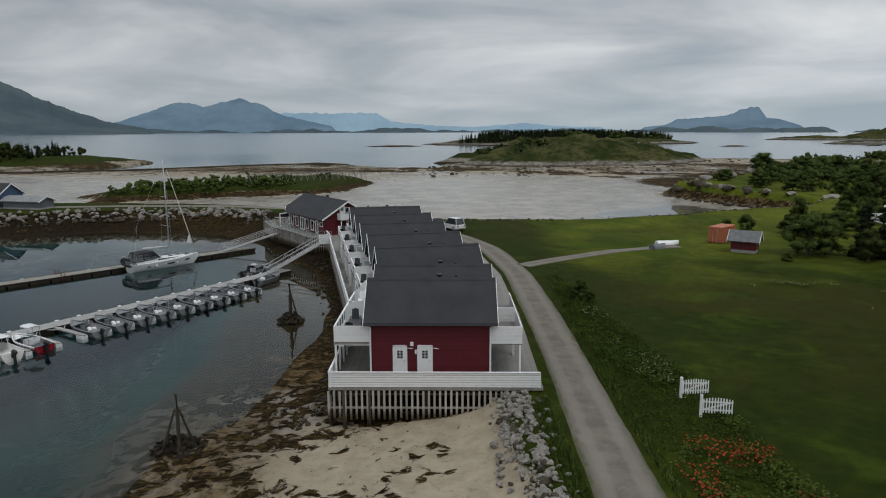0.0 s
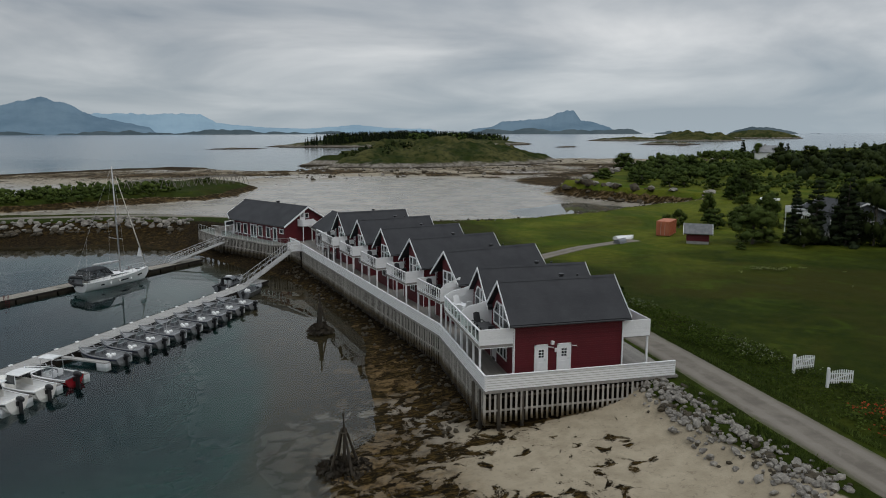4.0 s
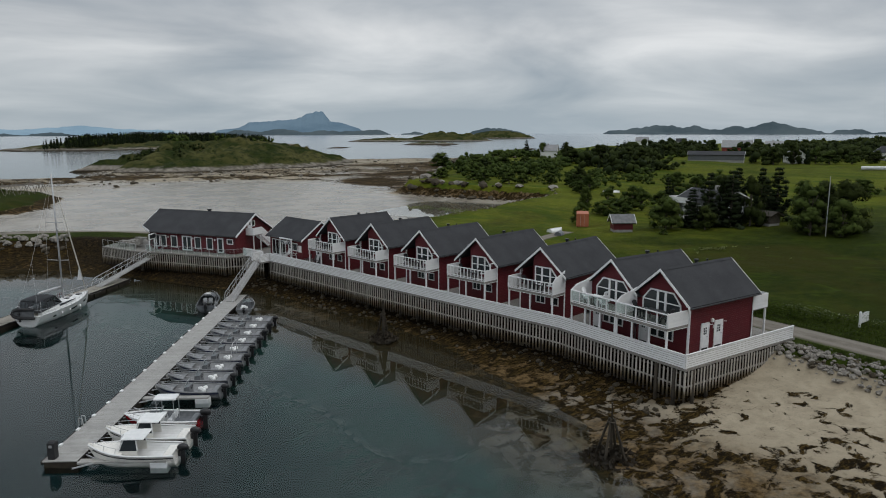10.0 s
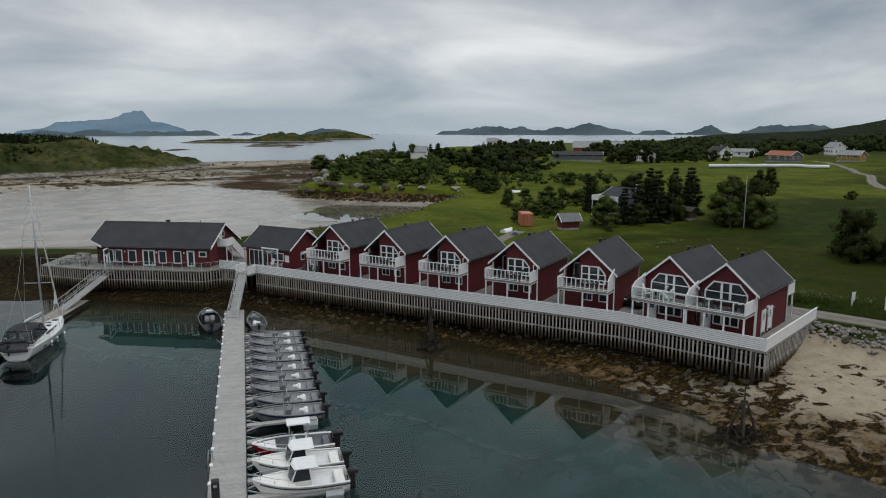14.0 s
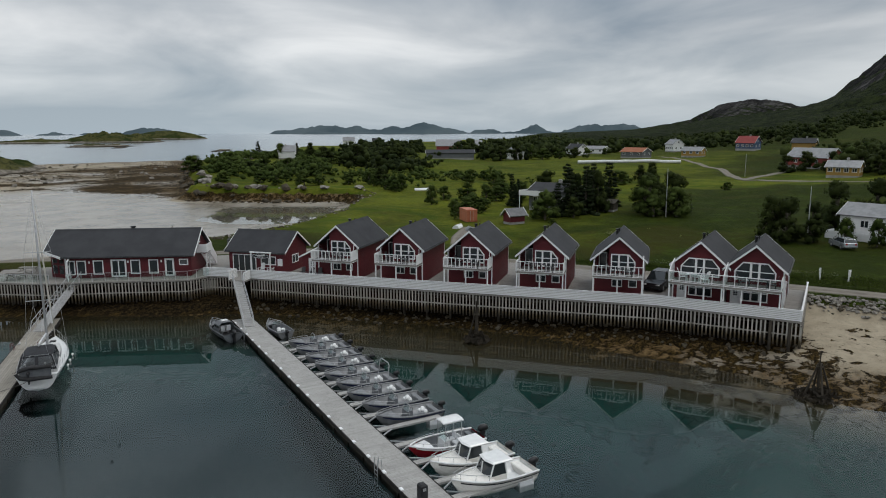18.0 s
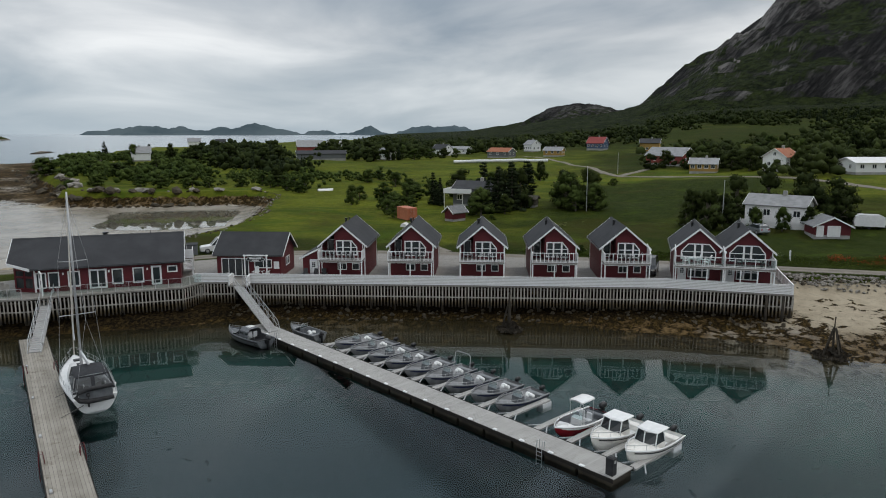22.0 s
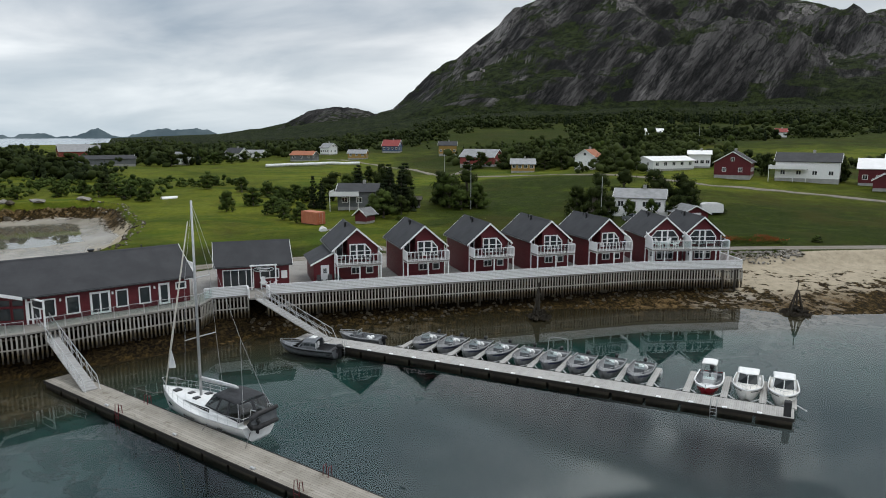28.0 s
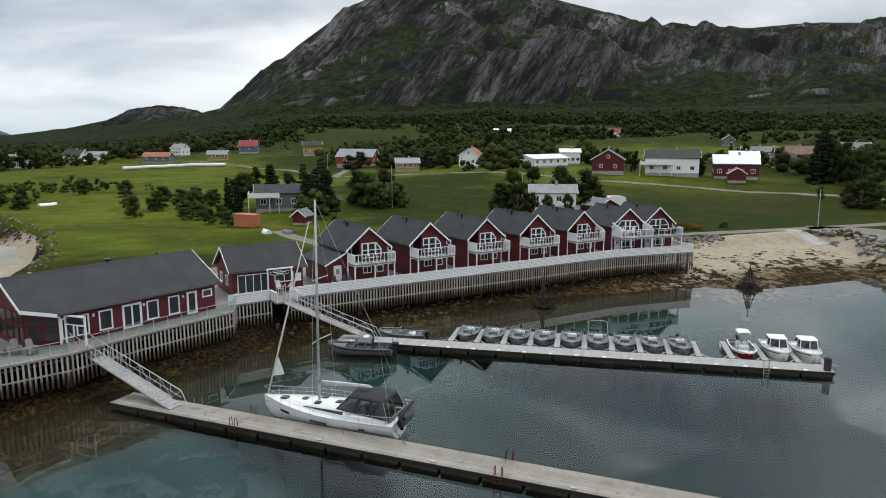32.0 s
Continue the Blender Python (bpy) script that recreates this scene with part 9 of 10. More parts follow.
# ---- trees, bushes and tall plants ----
def leaves(centres, radii, per, size, seed, squash=0.8, up=0.35):
    """Many small leaf faces spread through round clumps; arrays of corners."""
    rg = np.random.RandomState(seed)
    c = np.repeat(np.array(centres, float), per, 0)
    r = np.repeat(np.array(radii, float), per)
    n = len(c)
    d = rg.normal(size=(n, 3))
    d /= np.linalg.norm(d, axis=1)[:, None]
    rad = r * (0.55 + 0.5 * rg.rand(n) ** 0.6)
    p = c + d * rad[:, None] * np.array([1, 1, squash])
    nrm = d + rg.normal(size=(n, 3)) * 0.55 + np.array([0, 0, up])
    nrm /= np.linalg.norm(nrm, axis=1)[:, None]
    a = np.cross(nrm, rg.normal(size=(n, 3)))
    a /= np.linalg.norm(a, axis=1)[:, None]
    b = np.cross(nrm, a)
    s = size * (0.6 + 0.8 * rg.rand(n))[:, None]
    v = np.stack([p - a * s, p + b * s * 0.6, p + a * s, p - b * s * 0.6], 1)
    soft_n = d + nrm * 0.30 + np.array([0, 0, 0.12])
    soft_n /= np.linalg.norm(soft_n, axis=1)[:, None]
    return v.reshape(-1, 3), np.repeat(soft_n, 4, 0)


def lump(level):
    """Corners and faces of a unit ball, the heart of a leafy clump."""
    bm = bmesh.new()
    bmesh.ops.create_icosphere(bm, subdivisions=level, radius=1.0)
    v_ = np.array([v.co[:] for v in bm.verts])
    f_ = np.array([[v.index for v in f.verts] for f in bm.faces])
    bm.free()
    return v_, f_


LUMPS = {1: lump(1)}


def quad_mesh(name, v, mat, hearts=None, level=1, seed=0):
    """Leaf faces in one mesh; hearts: centres, radii and squash of the dense inner foliage, each an uneven lump."""
    v, soft_n = np.asarray(v[0], float), np.asarray(v[1], float)
    n = len(v) // 4
    loops, starts = np.arange(len(v)), np.arange(0, len(v), 4)
    if hearts:
        cs, rr, sq = np.array(hearts[0], float), np.array(hearts[1], float), hearts[2]
        lv, lf = LUMPS[level]
        rg = np.random.RandomState(seed + 77)
        k = rg.uniform(0.45, 1.2, (len(cs), len(lv), 1))
        hv = cs[:, None, :] + lv[None] * k * rr[:, None, None] * np.array([1, 1, sq])
        hn = np.broadcast_to(lv + np.array([0, 0, 0.12]), hv.shape).reshape(-1, 3)
        hn = hn / np.linalg.norm(hn, axis=1)[:, None]
        hf = (lf[None] + (np.arange(len(cs)) * len(lv))[:, None, None]).reshape(-1, 3) + len(v)
        starts = np.concatenate([starts, len(v) + np.arange(0, hf.size, 3)])
        loops = np.concatenate([loops, hf.ravel()])
        v, soft_n = np.vstack([v, hv.reshape(-1, 3)]), np.vstack([soft_n, hn])
    me_ = bpy.data.meshes.new(name)
    me_.vertices.add(len(v))
    me_.vertices.foreach_set("co", np.asarray(v, np.float32).ravel())
    me_.loops.add(len(loops))
    me_.loops.foreach_set("vertex_index", loops)
    me_.polygons.add(len(starts))
    me_.polygons.foreach_set("loop_start", starts)
    me_.update(calc_edges=True)
    me_.attributes.new("clump", "FLOAT_VECTOR", "POINT").data.foreach_set("vector", np.asarray(soft_n, np.float32).ravel())
    me_.materials.append(mat)
    return me_


def broadleaf(seed, r=1.0, h=1.6, blobs=30, per=95, size=0.042, low=0.12, mat=None):
    """Unit-size crown and limbs of a broadleaved tree or bush."""
    rs = random.Random(seed)
    cs, rr = [], []
    for _ in range(blobs):
        z = rs.uniform(low, 1.0)
        w = math.sin(min(1, (z + 0.15)) * math.pi * 0.93) ** 0.7
        a, q = rs.uniform(0, 6.283), math.sqrt(rs.random()) * r * w * 0.8
        cs.append((q * math.cos(a), q * math.sin(a), z * h))
        rr.append(rs.uniform(0.20, 0.36) * r)
    crown = quad_mesh("crown", leaves(cs, rr, per, size * r, seed), mat or M_LEAF, (cs, [0.72 * k for k in rr], 0.85), 1, seed)
    tm = MB().tube([(0, 0, -0.1), (0.02, 0.02, h * 0.35), (0, 0.03, h * 0.75)], [0.07 * r, 0.05 * r, 0.02 * r], 7)
    for c in cs[::4]:
        tm.tube([(0, 0.02, h * 0.25), (c[0] * 0.5, c[1] * 0.5, max(h * 0.3, c[2] * 0.8)), c], [0.03 * r, 0.02 * r, 0.008 * r], 5)
    return tm.mesh("trunk", M_BARK), crown


def spruce(seed, h=3.2):
    """Unit-size conifer: ragged drooping sprays, thick at the middle, round a straight stem."""
    rs = random.Random(seed)
    cs, rr = [], []
    for i in range(13):
        z = 0.08 + 0.90 * i / 12
        w = 0.60 * (1 - z) ** 0.65 * rs.uniform(0.78, 1.1) + 0.03
        m = max(2, int(6 * (1 - z)) + 2)
        for k in range(m):
            a = 6.283 * k / m + rs.uniform(-0.5, 0.5)
            q = w * rs.uniform(0.25, 1.0)
            cs.append((q * math.cos(a), q * math.sin(a), z * h - q * 0.30 + rs.uniform(-0.06, 0.06)))
            rr.append((0.11 + 0.20 * w) * rs.uniform(0.8, 1.2))
    crown = quad_mesh("crown", leaves(cs, rr, 34, 0.05, seed, 0.8, 0.1), M_NEEDLE, (cs, [0.78 * k for k in rr], 0.9), 1, seed)
    return MB().tube([(0, 0, -0.1), (0, 0, h)], [0.07, 0.01], 7).mesh("trunk", M_BARK), crown


BROAD = [broadleaf(100 + k) for k in range(5)]
DARK = [broadleaf(200 + k, blobs=30, mat=M_LEAFD) for k in range(3)]
FIR = [spruce(300 + k) for k in range(3)]
rt = random.Random(21)


def plant(x, y, r, h, sort="b"):
    src_ = {"b": BROAD, "d": DARK, "f": FIR}[sort]
    t_, c_ = rt.choice(src_)
    name, cat, lab = {"b": ("bush", "bush", "leafy green bush on the meadow"), "d": ("tree", "tree", "dark green broadleaved garden tree"), "f": ("spruce", "tree", "dark narrow spruce tree")}[sort]
    if sort == "b" and h > 4:
        name, cat, lab = "tree", "tree", "green broadleaved tree with a rounded crown"
    base_h = 3.2 if sort == "f" else 1.75
    m = pose(x, y, height(x, y), 0, 0, rt.uniform(0, 360)) @ Matrix.Diagonal((r / (0.62 if sort == "f" else 1.0), r / (0.62 if sort == "f" else 1.0), h / base_h, 1))
    o = thing(name, m, lab, cat, "trees and bushes")
    part("trunk", t_, None, o)
    part("crown", c_, None, o)


# trees round the grey house
for row in ((62.3, 97.2, 1.4, 6.6, "f"), (61.2, 95.4, 1.3, 5.8, "f"), (74, 94, 4.0, 6.4, "d"), (70, 88, 2.4, 8.2, "f"), (67, 81.5, 2.2, 8.6, "f"), (66, 78, 2.6, 8.8, "f"), (52.4, 81.4, 2.3, 8.6, "f"), (55.2, 79.2, 2.5, 8.8, "f"), (58.6, 78.0, 2.8, 8.2, "d"), (50.4, 83.0, 1.9, 6.2, "f"), (57.5, 82.0, 2.6, 7.6, "d"), (49.0, 79.4, 2.2, 3.8, "d"), (43.8, 82.8, 3.3, 5.2, "b"),
            (47.5, 84.5, 2.4, 4.4, "b"), (60.0, 69.0, 4.2, 7.4, "b"), (63.0, 65.0, 4.2, 7.8, "d"), (58.5, 63.5, 3.2, 5.4, "b"), (66.0, 70.0, 4.0, 7.2, "d"), (56.4, 67.0, 2.6, 4.2, "b"), (72, 84, 2.6, 6.8, "d"),
            (68, 110.5, 2.6, 4.2, "b"), (69, 104, 2.8, 3.4, "b"), (73, 100, 2.6, 3.8, "b")):
    plant(*row)
# bushes between the grey house and the bay
for row in ((77, 106, 2.6, 3.4, "b"), (81, 103, 2.4, 3.6, "b"), (85, 110, 2.6, 3.8, "b"), (51, 102, 2.2, 3, "b"), (53, 99, 1.7, 2.6, "b"), (56, 103, 2, 2.8, "b"), (52, 105, 1.4, 2.3, "b"),
            (99, 92, 2.8, 4.6, "b"), (40, 80, 0.8, 1, "b"), (59, 105, 2.2, 2.8, "b"), (44, 101, 1.7, 3, "b"), (40, 98, 1.5, 2.9, "b"), (62, 103, 2.4, 4.6, "b"), (49, 98, 1.2, 2.2, "b")):
    plant(*row)
# bushes by the bay
for row in ((66, 115.5, 2.2, 3.4, "b"), (88, 146, 2.2, 3.6, "b"), (86, 142, 1.8, 3.4, "b"), (116, 130, 1.9, 3, "b"), (105, 129, 2.6, 4.2, "b"), (100, 119, 2.6, 4, "b"),
            (80, 178, 2.8, 4, "b"), (90, 160, 2.6, 3.6, "b"), (87, 168, 2.2, 3.2, "b"), (77, 196, 2.8, 3.6, "b"), (88, 150, 2.2, 3.4, "b"), (82, 142, 1.8, 2.4, "b"),
            (58, 114, 1.9, 4.6, "b"), (110, 246, 6.1, 6.2, "b"), (120, 236, 4.4, 5.5, "b"), (110, 217, 4.1, 4.3, "d"), (125, 225, 3.3, 5.9, "b"), (129, 217, 3.2, 4.8, "d")):
    plant(*row)
# bushes by the bay
for row in ((121, 204, 4.1, 4.3, "b"), (85, 172, 3, 4.5, "b"), (82, 186, 2.4, 3.2, "b"), (94, 156, 2, 3.7, "b"), (92, 150, 3.1, 5.2, "d"), (82, 137, 1.8, 4.4, "b"),
            (79, 137, 2.2, 3.3, "b"), (80, 208, 3.2, 3.3, "b"), (79, 198, 2.5, 3.2, "b"), (112, 134, 1.4, 1.8, "b")):
    plant(*row)
# garden trees round the white house
for row in ((40.0, 44.6, 3.2, 6.6, "d"), (43.0, 46.8, 3.0, 6.2, "d"), (41.0, 41.2, 2.2, 4.2, "d"), (41.6, 37.2, 1.7, 4.0, "b"), (40.6, 33.4, 1.7, 3.9, "b"), (39.8, 29.6, 1.8, 4.0, "d"), (46, 24.4, 3.2, 5.8, "d"), (50, 23.5, 4.2, 7.2, "d"), (54, 27.5, 4.4, 7.8, "d"),
            (57, 33, 4.2, 7.8, "d"), (55.5, 38.5, 3.8, 7.4, "d"), (48, 41.5, 2.2, 5.0, "d"), (43.5, 26.2, 1.8, 3.6, "d"), (44.5, 21.0, 1.2, 1.6, "b"), (45, 18.0, 1.6, 1.7, "b")):
    plant(*row)
# single bushes on the meadow
for row in ((13.2, 64, 1.1, 1.9, "b"), (13.9, 62.5, 0.7, 1.2, "b"), (40.3, -31.4, 1.2, 3.4, "b"), (26, -27, 4.2, 6.2, "d"), (30, -33, 4.6, 6.6, "d"), (34, -40, 4.6, 7.0, "d"), (23, -33, 3.8, 5.4, "b"), (38, -37, 2.0, 4.0, "b"), (13.6, 18.5, 1.0, 1.1, "b")):
    plant(*row)
# village trees
for row in ((112, 62, 1.6, 2.2, "b"), (120, 90, 3.6, 4.3, "b"), (128, 87, 2.5, 5, "d"), (125, 83, 2.5, 5.8, "d"), (163, 52, 3.6, 5.4, "d"), (168, 47, 4.0, 6.0, "d"), (158, 40, 3.6, 6.2, "d"), (153, 33, 3.8, 6.6, "d"), (170, 36, 4.2, 7.2, "b"),
            (145, 29, 3.6, 6.4, "d"), (139, 25, 3.4, 7.0, "d"), (126, 14, 3.0, 6.0, "d"), (122, 8.5, 3.6, 6.6, "d"), (141, 12, 4.4, 8.4, "b"), (108, -17, 2.2, 6.4, "d"), (97, -20.5, 1.8, 6.2, "d"), (86, -34.5, 2.4, 6.6, "d"), (84, -33, 2.0, 6.0, "d"),
            (62, -54, 3.4, 12.5, "f"), (65, -58, 3.6, 13.5, "f"), (67, -62, 3.4, 12.5, "f"), (59, -57, 4.0, 10.5, "d"), (63, -64, 4.2, 11, "d"), (70, -66, 4.4, 11.5, "d"), (56, -62, 4.2, 9.5, "d"), (100, -64, 3.0, 7.5, "d"), (90, -68, 3.0, 7.5, "b")):
    plant(*row)
# shore grove
for row in ((271, 194, 7.5, 8, "d"), (216, 170, 4.3, 6.9, "d"), (221, 165, 4.4, 8.3, "d"), (232, 162, 3.4, 6.8, "b"), (231, 156, 4.6, 5.3, "b"), (234, 149, 3.5, 4.9, "b"),
            (245, 146, 4.2, 5.1, "d"), (246, 140, 3, 4.9, "b"), (204, 304, 2.3, 8.6, "f"), (193, 279, 4, 7.7, "b"), (217, 289, 2.7, 7, "f"), (183, 251, 3.3, 7.9, "d"),
            (161, 226, 4.8, 7.1, "d"), (164, 220, 4.7, 5.2, "b"), (159, 207, 5.7, 8.6, "d"), (154, 190, 5.4, 7.9, "d"), (159, 186, 4.8, 7.5, "d")):
    plant(*row)
# trees on the far side
for row in ((215, 30, 3, 6.8, "b"), (228, 21, 4.5, 5.9, "d"), (214, 8, 6.2, 8.9, "b"), (205, -19, 4.9, 10.4, "d"), (214, -29, 5.1, 11.5, "d"), (202, -64, 3.8, 8.9, "b")):
    plant(*row)


# open fields between the woods
CLEARINGS = [[(128, -50), (190, -46), (262, -96), (250, -150), (190, -172), (120, -112)], [(215, 112), (262, 126), (330, 92), (300, 62), (232, 74)], [(330, -90), (352, -100), (352, -60), (310, -70)]]


def wood(name, poly, n, hts, label, seed, fir=0.1, clear=0.0, size=0.2, per=26, mats=(None, None), base=None, blobs=7):
    """Woodland too dense to count: many crowns joined in one mesh for leaves and one for needles."""
    rg = np.random.RandomState(seed)
    xs_, ys_ = [p[0] for p in poly], [p[1] for p in poly]
    P = np.empty((0, 2))
    while len(P) < n:
        q = np.stack([rg.uniform(min(xs_), max(xs_), n * 3), rg.uniform(min(ys_), max(ys_), n * 3)], 1)
        ok = inside(q[:, 0], q[:, 1], poly)
        if clear:
            ok &= fbm(q[:, 0], q[:, 1], 0.012, seed) + 0.35 * fbm(q[:, 0], q[:, 1], 0.05, seed + 2) > clear - 0.35
        for cl in CLEARINGS:
            ok &= ~inside(q[:, 0], q[:, 1], cl)
        # keep clear of the houses and of the ground before their fronts
        for hx, hy, hl in HOUSES:
            fx, fy = -80.0 - hx, 85.0 - hy
            fl = math.hypot(fx, fy)
            fwd_ = ((q[:, 0] - hx) * fx + (q[:, 1] - hy) * fy) / fl
            side_ = np.abs((q[:, 0] - hx) * fy - (q[:, 1] - hy) * fx) / fl
            ok &= ~((np.hypot(q[:, 0] - hx, q[:, 1] - hy) < hl * 0.5 + 4) | ((fwd_ > 0) & (fwd_ < 42) & (side_ < hl * 0.42)))
        P = np.vstack([P, q[ok]])
    P = P[:n]
    z = ground(P[:, 0], P[:, 1])[0] if base is None else base(P[:, 0], P[:, 1])
    H = rg.uniform(hts[0], hts[1], n)
    isf = rg.rand(n) < fir
    cs, rr, csf, rrf = [], [], [], []
    for (x, y), g, h, f in zip(P, z, H, isf):
        if f:
            for k in range(6):
                t = 0.15 + 0.8 * k / 5
                w = h * 0.26 * (1 - t) + 0.12
                csf.append((x, y, g + t * h)), rrf.append(w)
        else:
            w = h * rg.uniform(0.42, 0.95)
            for k in range(blobs):
                a, q = rg.uniform(0, 6.283), w * math.sqrt(rg.rand()) * 0.95
                csx = (x + q * math.cos(a), y + q * math.sin(a), g + h * rg.uniform(0.12, 0.88) * (1 - 0.45 * (q / w) ** 2))
                cs.append(csx), rr.append(w * rg.uniform(0.22, 0.52))
    made = []
    if cs:
        made.append((quad_mesh(name, leaves(cs, rr, per, size * np.mean(H) / 3, seed + 1, 0.85, 0.5), mats[0] or M_LEAF, (cs, [0.74 * k for k in rr], 0.9), 1, seed), label))
    if csf:
        made.append((quad_mesh(name, leaves(csf, rrf, per, size * np.mean(H) / 3.6, seed + 2, 1.1, 0.3), M_NEEDLE, (csf, [0.8 * k for k in rrf], 1.2), 1, seed), label.replace("birch", "spruce")))
    for me_, lb in made:
        tagged(new(name, me_), lb, "trees", kind="stuff")


wood("shore_scrub", [(86, 190), (100, 225), (132, 262), (190, 318), (245, 338), (225, 268), (160, 225), (118, 188)], 520, (1.5, 5.0), "green willow scrub along the shore", 401, 0.0, 0.15, 0.14, per=20)
wood("meadow_scrub", [(90, 150), (88, 200), (130, 200), (150, 150), (110, 110), (90, 118)], 110, (1.2, 3.4), "scattered scrub on the meadow", 403, 0.0, 0.5, 0.14, per=20)
wood("grove", [(128, 165), (150, 215), (230, 265), (330, 345), (390, 320), (320, 270), (240, 232), (190, 215), (160, 170)], 420, (2.5, 8), "dense birch grove near the shore", 405, 0.2, 0.2, 0.10, per=20, mats=(M_LEAFD, None))
wood("woodland", [(285, 175), (380, 270), (700, 380), (1100, 380), (1100, 120), (620, 60), (360, 95), (320, 140)], 1150, (3, 9), "dark woods behind the farms", 407, 0.12, 0.12, 0.13, per=14, mats=(M_LEAFD, None))
wood("garden_trees", [(104, -2), (114, 24), (132, 26), (150, 44), (200, 58), (262, 40), (300, -60), (262, -88), (190, -40), (130, -44), (112, -30)], 420, (3, 8), "leafy garden trees between the houses", 409, 0.06, 0.05, 0.10, per=22, mats=(M_LEAFD, None))
wood("village_trees", [(92, -58), (108, -72), (128, -62), (118, -112), (190, -176), (150, -190), (100, -150), (74, -100), (70, -72)], 300, (3.5, 8.5), "dark garden trees round the village houses", 425, 0.10, 0.05, 0.10, per=22, mats=(M_LEAFD, None))
wood("farm_trees", [(205, 160), (250, 128), (330, 130), (400, 200), (330, 250), (230, 205)], 300, (4, 9), "leafy trees between the northern farms", 427, 0.08, 0.1, 0.10, per=20, mats=(M_LEAFD, None))
wood("hill_woodland", [(290, 105), (330, 70), (268, 46), (262, 20), (305, -50), (266, -100), (256, -160), (190, -180), (150, -200), (200, -300), (320, -500), (560, -500), (800, -250), (820, 60), (640, 150), (420, 150)], 3900, (2.5, 9), "birch woods at the foot of the mountain", 411, 0.05, 0.14, 0.13, per=9, mats=(M_LEAFD, None), blobs=6)
wood("dark_woodland", [(470, -60), (560, -60), (640, -260), (600, -460), (430, -480), (420, -260)], 560, (5, 10), "dark spruce plantation below the cliffs", 413, 0.5, 0.0, 0.16, per=12, mats=(M_LEAFD, None))
wood("spit_scrub", [(-92, 176), (-62, 193), (-45, 204), (-36, 222), (-40, 240), (-60, 232), (-80, 212)], 150, (1.3, 3.2), "birch scrub on the spit", 415, 0.0, 0.1, 0.14, per=20)
wood("point_woodland", [(-420, 330), (-235, 325), (-205, 345), (-200, 390), (-420, 400)], 420, (4, 8.5), "spruce trees on the point", 417, 0.6, 0.0, 0.18, per=14, mats=(M_LEAFD, None))
isl_h = lambda X, Y: 1.5 + 7.0 * np.clip(1 - (((X - 150) * 0.927 + (Y - 905) * 0.375) / 185) ** 2 - ((-(X - 150) * 0.375 + (Y - 905) * 0.927) / 92) ** 2, 0, 1)
wood("islet_woodland", [(5, 800), (90, 835), (250, 900), (310, 975), (220, 985), (60, 900)], 900, (7, 11), "dense spruce forest on the islet", 419, 0.9, 0.0, 0.26, per=8, base=isl_h)
hum = lambda X, Y: 1.0 + 9.5 * np.clip(1 - (((X - 72) * 0.951 + (Y - 395) * 0.309) / 72) ** 2 - ((-(X - 72) * 0.309 + (Y - 395) * 0.951) / 44) ** 2, 0, 1)
wood("islet_scrub", [(15, 380), (40, 362), (60, 400), (40, 425), (20, 410)], 110, (2.5, 5.0), "dark scrub on the islet", 421, 0.15, 0.0, 0.16, per=20, base=hum, mats=(M_LEAFD, None))
wood("islet_scrub", [(30, 360), (100, 380), (120, 410), (60, 430)], 60, (0.7, 1.6), "low heath scrub on the islet", 423, 0.0, 0.0, 0.3, base=hum)


def tussocks(name, polys, n, hgt, mat, label, seed, width=0.03, clear=0.0):
    """Blades of tall grass and herbs in one mesh."""
    rg = np.random.RandomState(seed)
    out = []
    for poly in polys:
        xs_, ys_ = [p[0] for p in poly], [p[1] for p in poly]
        q = np.stack([rg.uniform(min(xs_), max(xs_), n * 4), rg.uniform(min(ys_), max(ys_), n * 4)], 1)
        ok = inside(q[:, 0], q[:, 1], poly)
        if clear:
            ok &= fbm(q[:, 0], q[:, 1], 0.22, seed) > clear - 0.4
        q = q[ok][:n]
        z = ground(q[:, 0], q[:, 1])[0]
        h = hgt * (0.5 + 0.8 * rg.rand(len(q)))
        a = rg.rand(len(q)) * 6.283
        lean = rg.normal(size=(len(q), 2)) * 0.35 * h[:, None]
        w = width * (0.6 + rg.rand(len(q)))
        dx, dy = np.cos(a) * w, np.sin(a) * w
        p0 = np.stack([q[:, 0] - dx, q[:, 1] - dy, z - 0.02], 1)
        p1 = np.stack([q[:, 0] + dx, q[:, 1] + dy, z - 0.02], 1)
        p2 = np.stack([q[:, 0] + lean[:, 0] + dx * 0.4, q[:, 1] + lean[:, 1] + dy * 0.4, z + h], 1)
        p3 = np.stack([q[:, 0] + lean[:, 0] - dx * 0.4, q[:, 1] + lean[:, 1] - dy * 0.4, z + h], 1)
        out.append(np.stack([p0, p1, p2, p3], 1).reshape(-1, 3))
    vv = np.vstack(out)
    tagged(new(name, quad_mesh(name, (vv, np.tile(np.array([0.0, 0.0, 1.0]), (len(vv), 1))), mat)), label, "plants", kind="stuff")


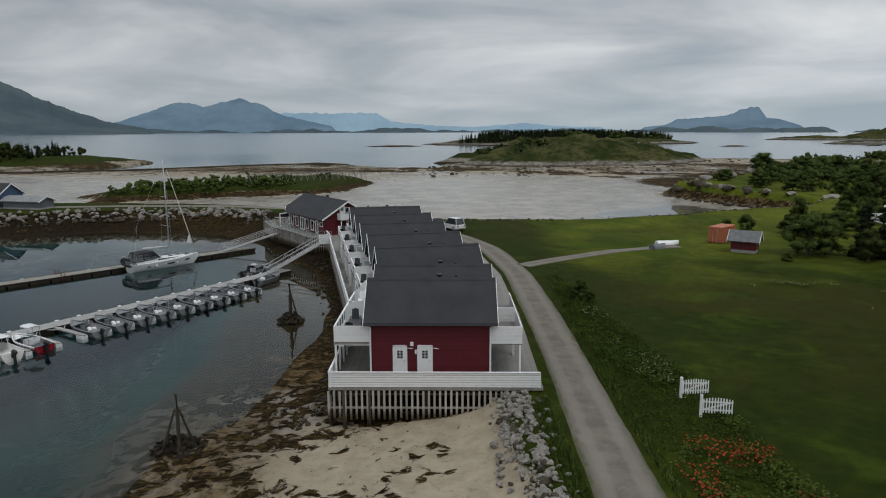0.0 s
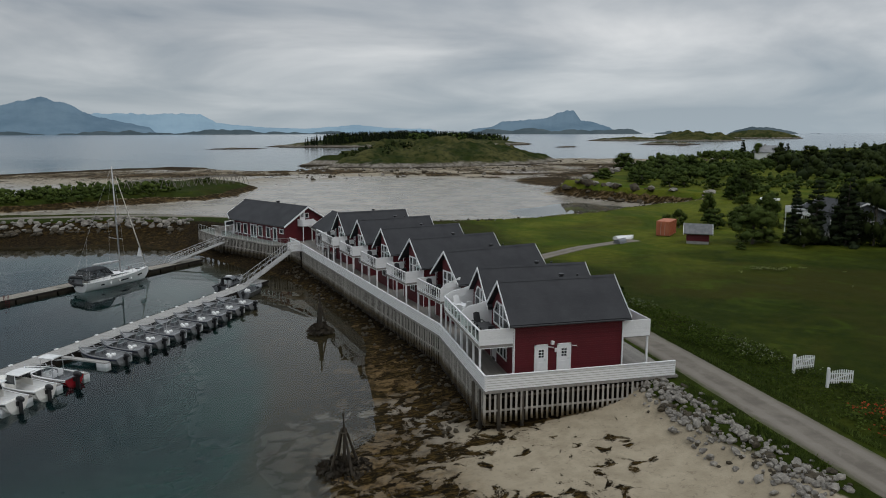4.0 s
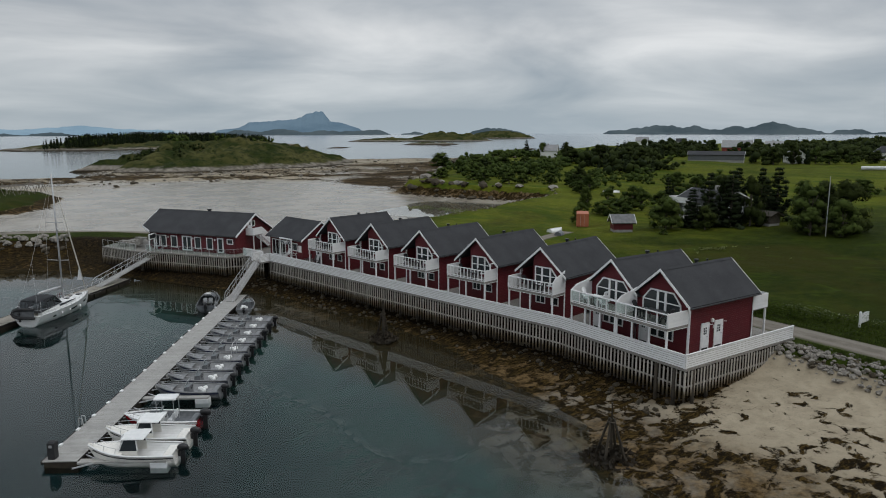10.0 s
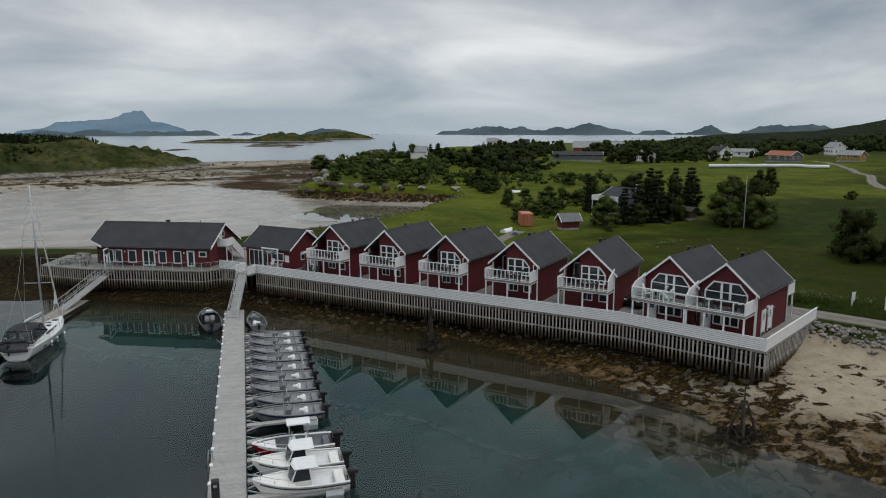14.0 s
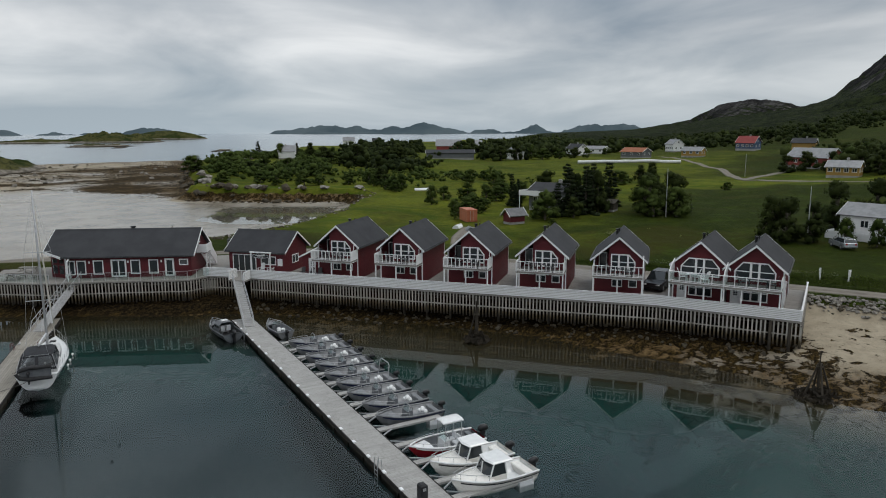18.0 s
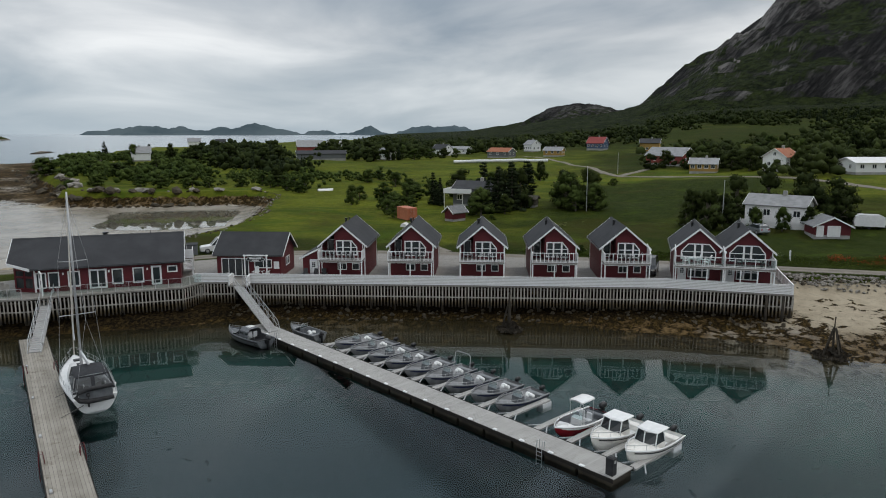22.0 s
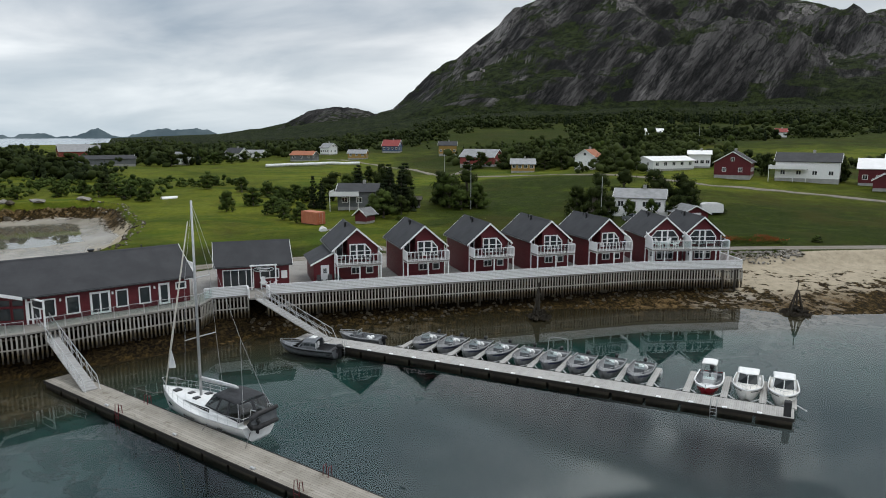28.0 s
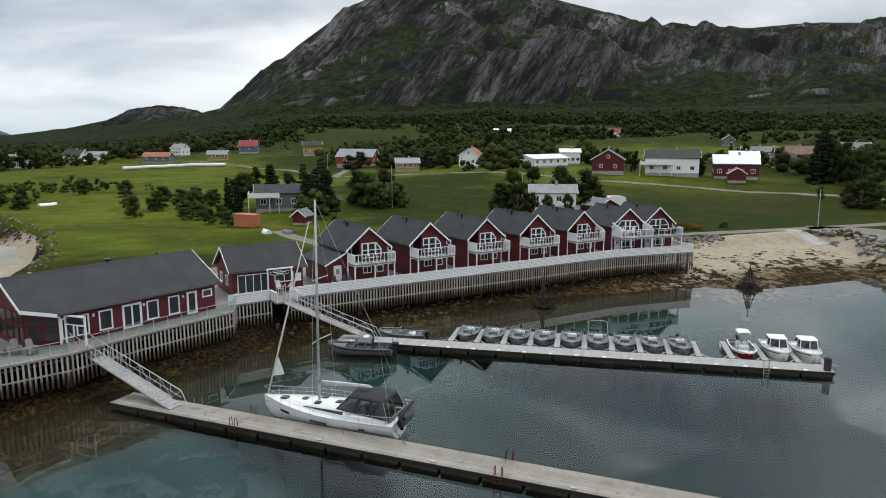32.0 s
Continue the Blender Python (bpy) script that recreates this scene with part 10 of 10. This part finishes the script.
def heads(name, poly, n, zr, size, mat, label, seed, clear=0.0, tufts=1):
    rg = np.random.RandomState(seed)
    xs_, ys_ = [p[0] for p in poly], [p[1] for p in poly]
    q = np.stack([rg.uniform(min(xs_), max(xs_), n * 5), rg.uniform(min(ys_), max(ys_), n * 5)], 1)
    ok = inside(q[:, 0], q[:, 1], poly) & (fbm(q[:, 0], q[:, 1], 0.35, seed) > clear - 0.4)
    q = q[ok][:n]
    z = ground(q[:, 0], q[:, 1])[0] + rg.uniform(zr[0], zr[1], len(q))
    tagged(new(name, quad_mesh(name, leaves(np.column_stack([q, z]), np.full(len(q), size * 0.6), tufts, size, seed, 0.4, 1.2), mat)), label, "flowers", kind="stuff")


VERGE = [(11.3, 74), (12.6, 75), (15.2, 52), (16.6, 40), (17.5, 26), (11.8, 26), (11.2, 50)]
heads("roadside_grass", VERGE, 3200, (0.04, 0.30), 0.05, M_TALL, "tall roadside grass and herbs", 501, 0.1, 16)
heads("roadside_herbs", VERGE, 2400, (0.08, 0.5), 0.065, M_HERB, "leafy roadside herbs", 503, 0.34, 22)
heads("cow_parsley", [(11.6, 62), (13.2, 62), (15.2, 48), (15.6, 38), (12.2, 38), (11.6, 50)], 260, (0.6, 0.95), 0.04, M_UMBEL, "white flower heads of cow parsley", 505, 0.55, 4)
POP = [(11.6, 24), (11.4, 31), (13.0, 33.5), (16.4, 32.5), (17.4, 27), (16.5, 24)]
heads("poppy_leaves", POP, 1100, (0.05, 0.55), 0.06, M_HERB, "green poppy stems and leaves", 507, 0.1, 18)
heads("poppies", POP, 620, (0.5, 0.9), 0.06, M_POPPY, "orange-red poppies in bloom", 509, 0.42, 3)
heads("field_flowers", [(30, 70), (42, 66), (44, 58), (32, 59)], 1500, (0.15, 0.4), 0.06, M_FLOWER, "pale flowers in the field", 517, 0.62, 5)
tussocks("road_edge_grass", [[(6.8, 40), (7.2, 28), (6.4, 28), (5.6, 39)], [(10.6, 44), (10.9, 28), (11.4, 28), (11.2, 60), (10.7, 60)]], 2500, 0.2, M_HERB, "short grass at the road's edge", 519, 0.02)
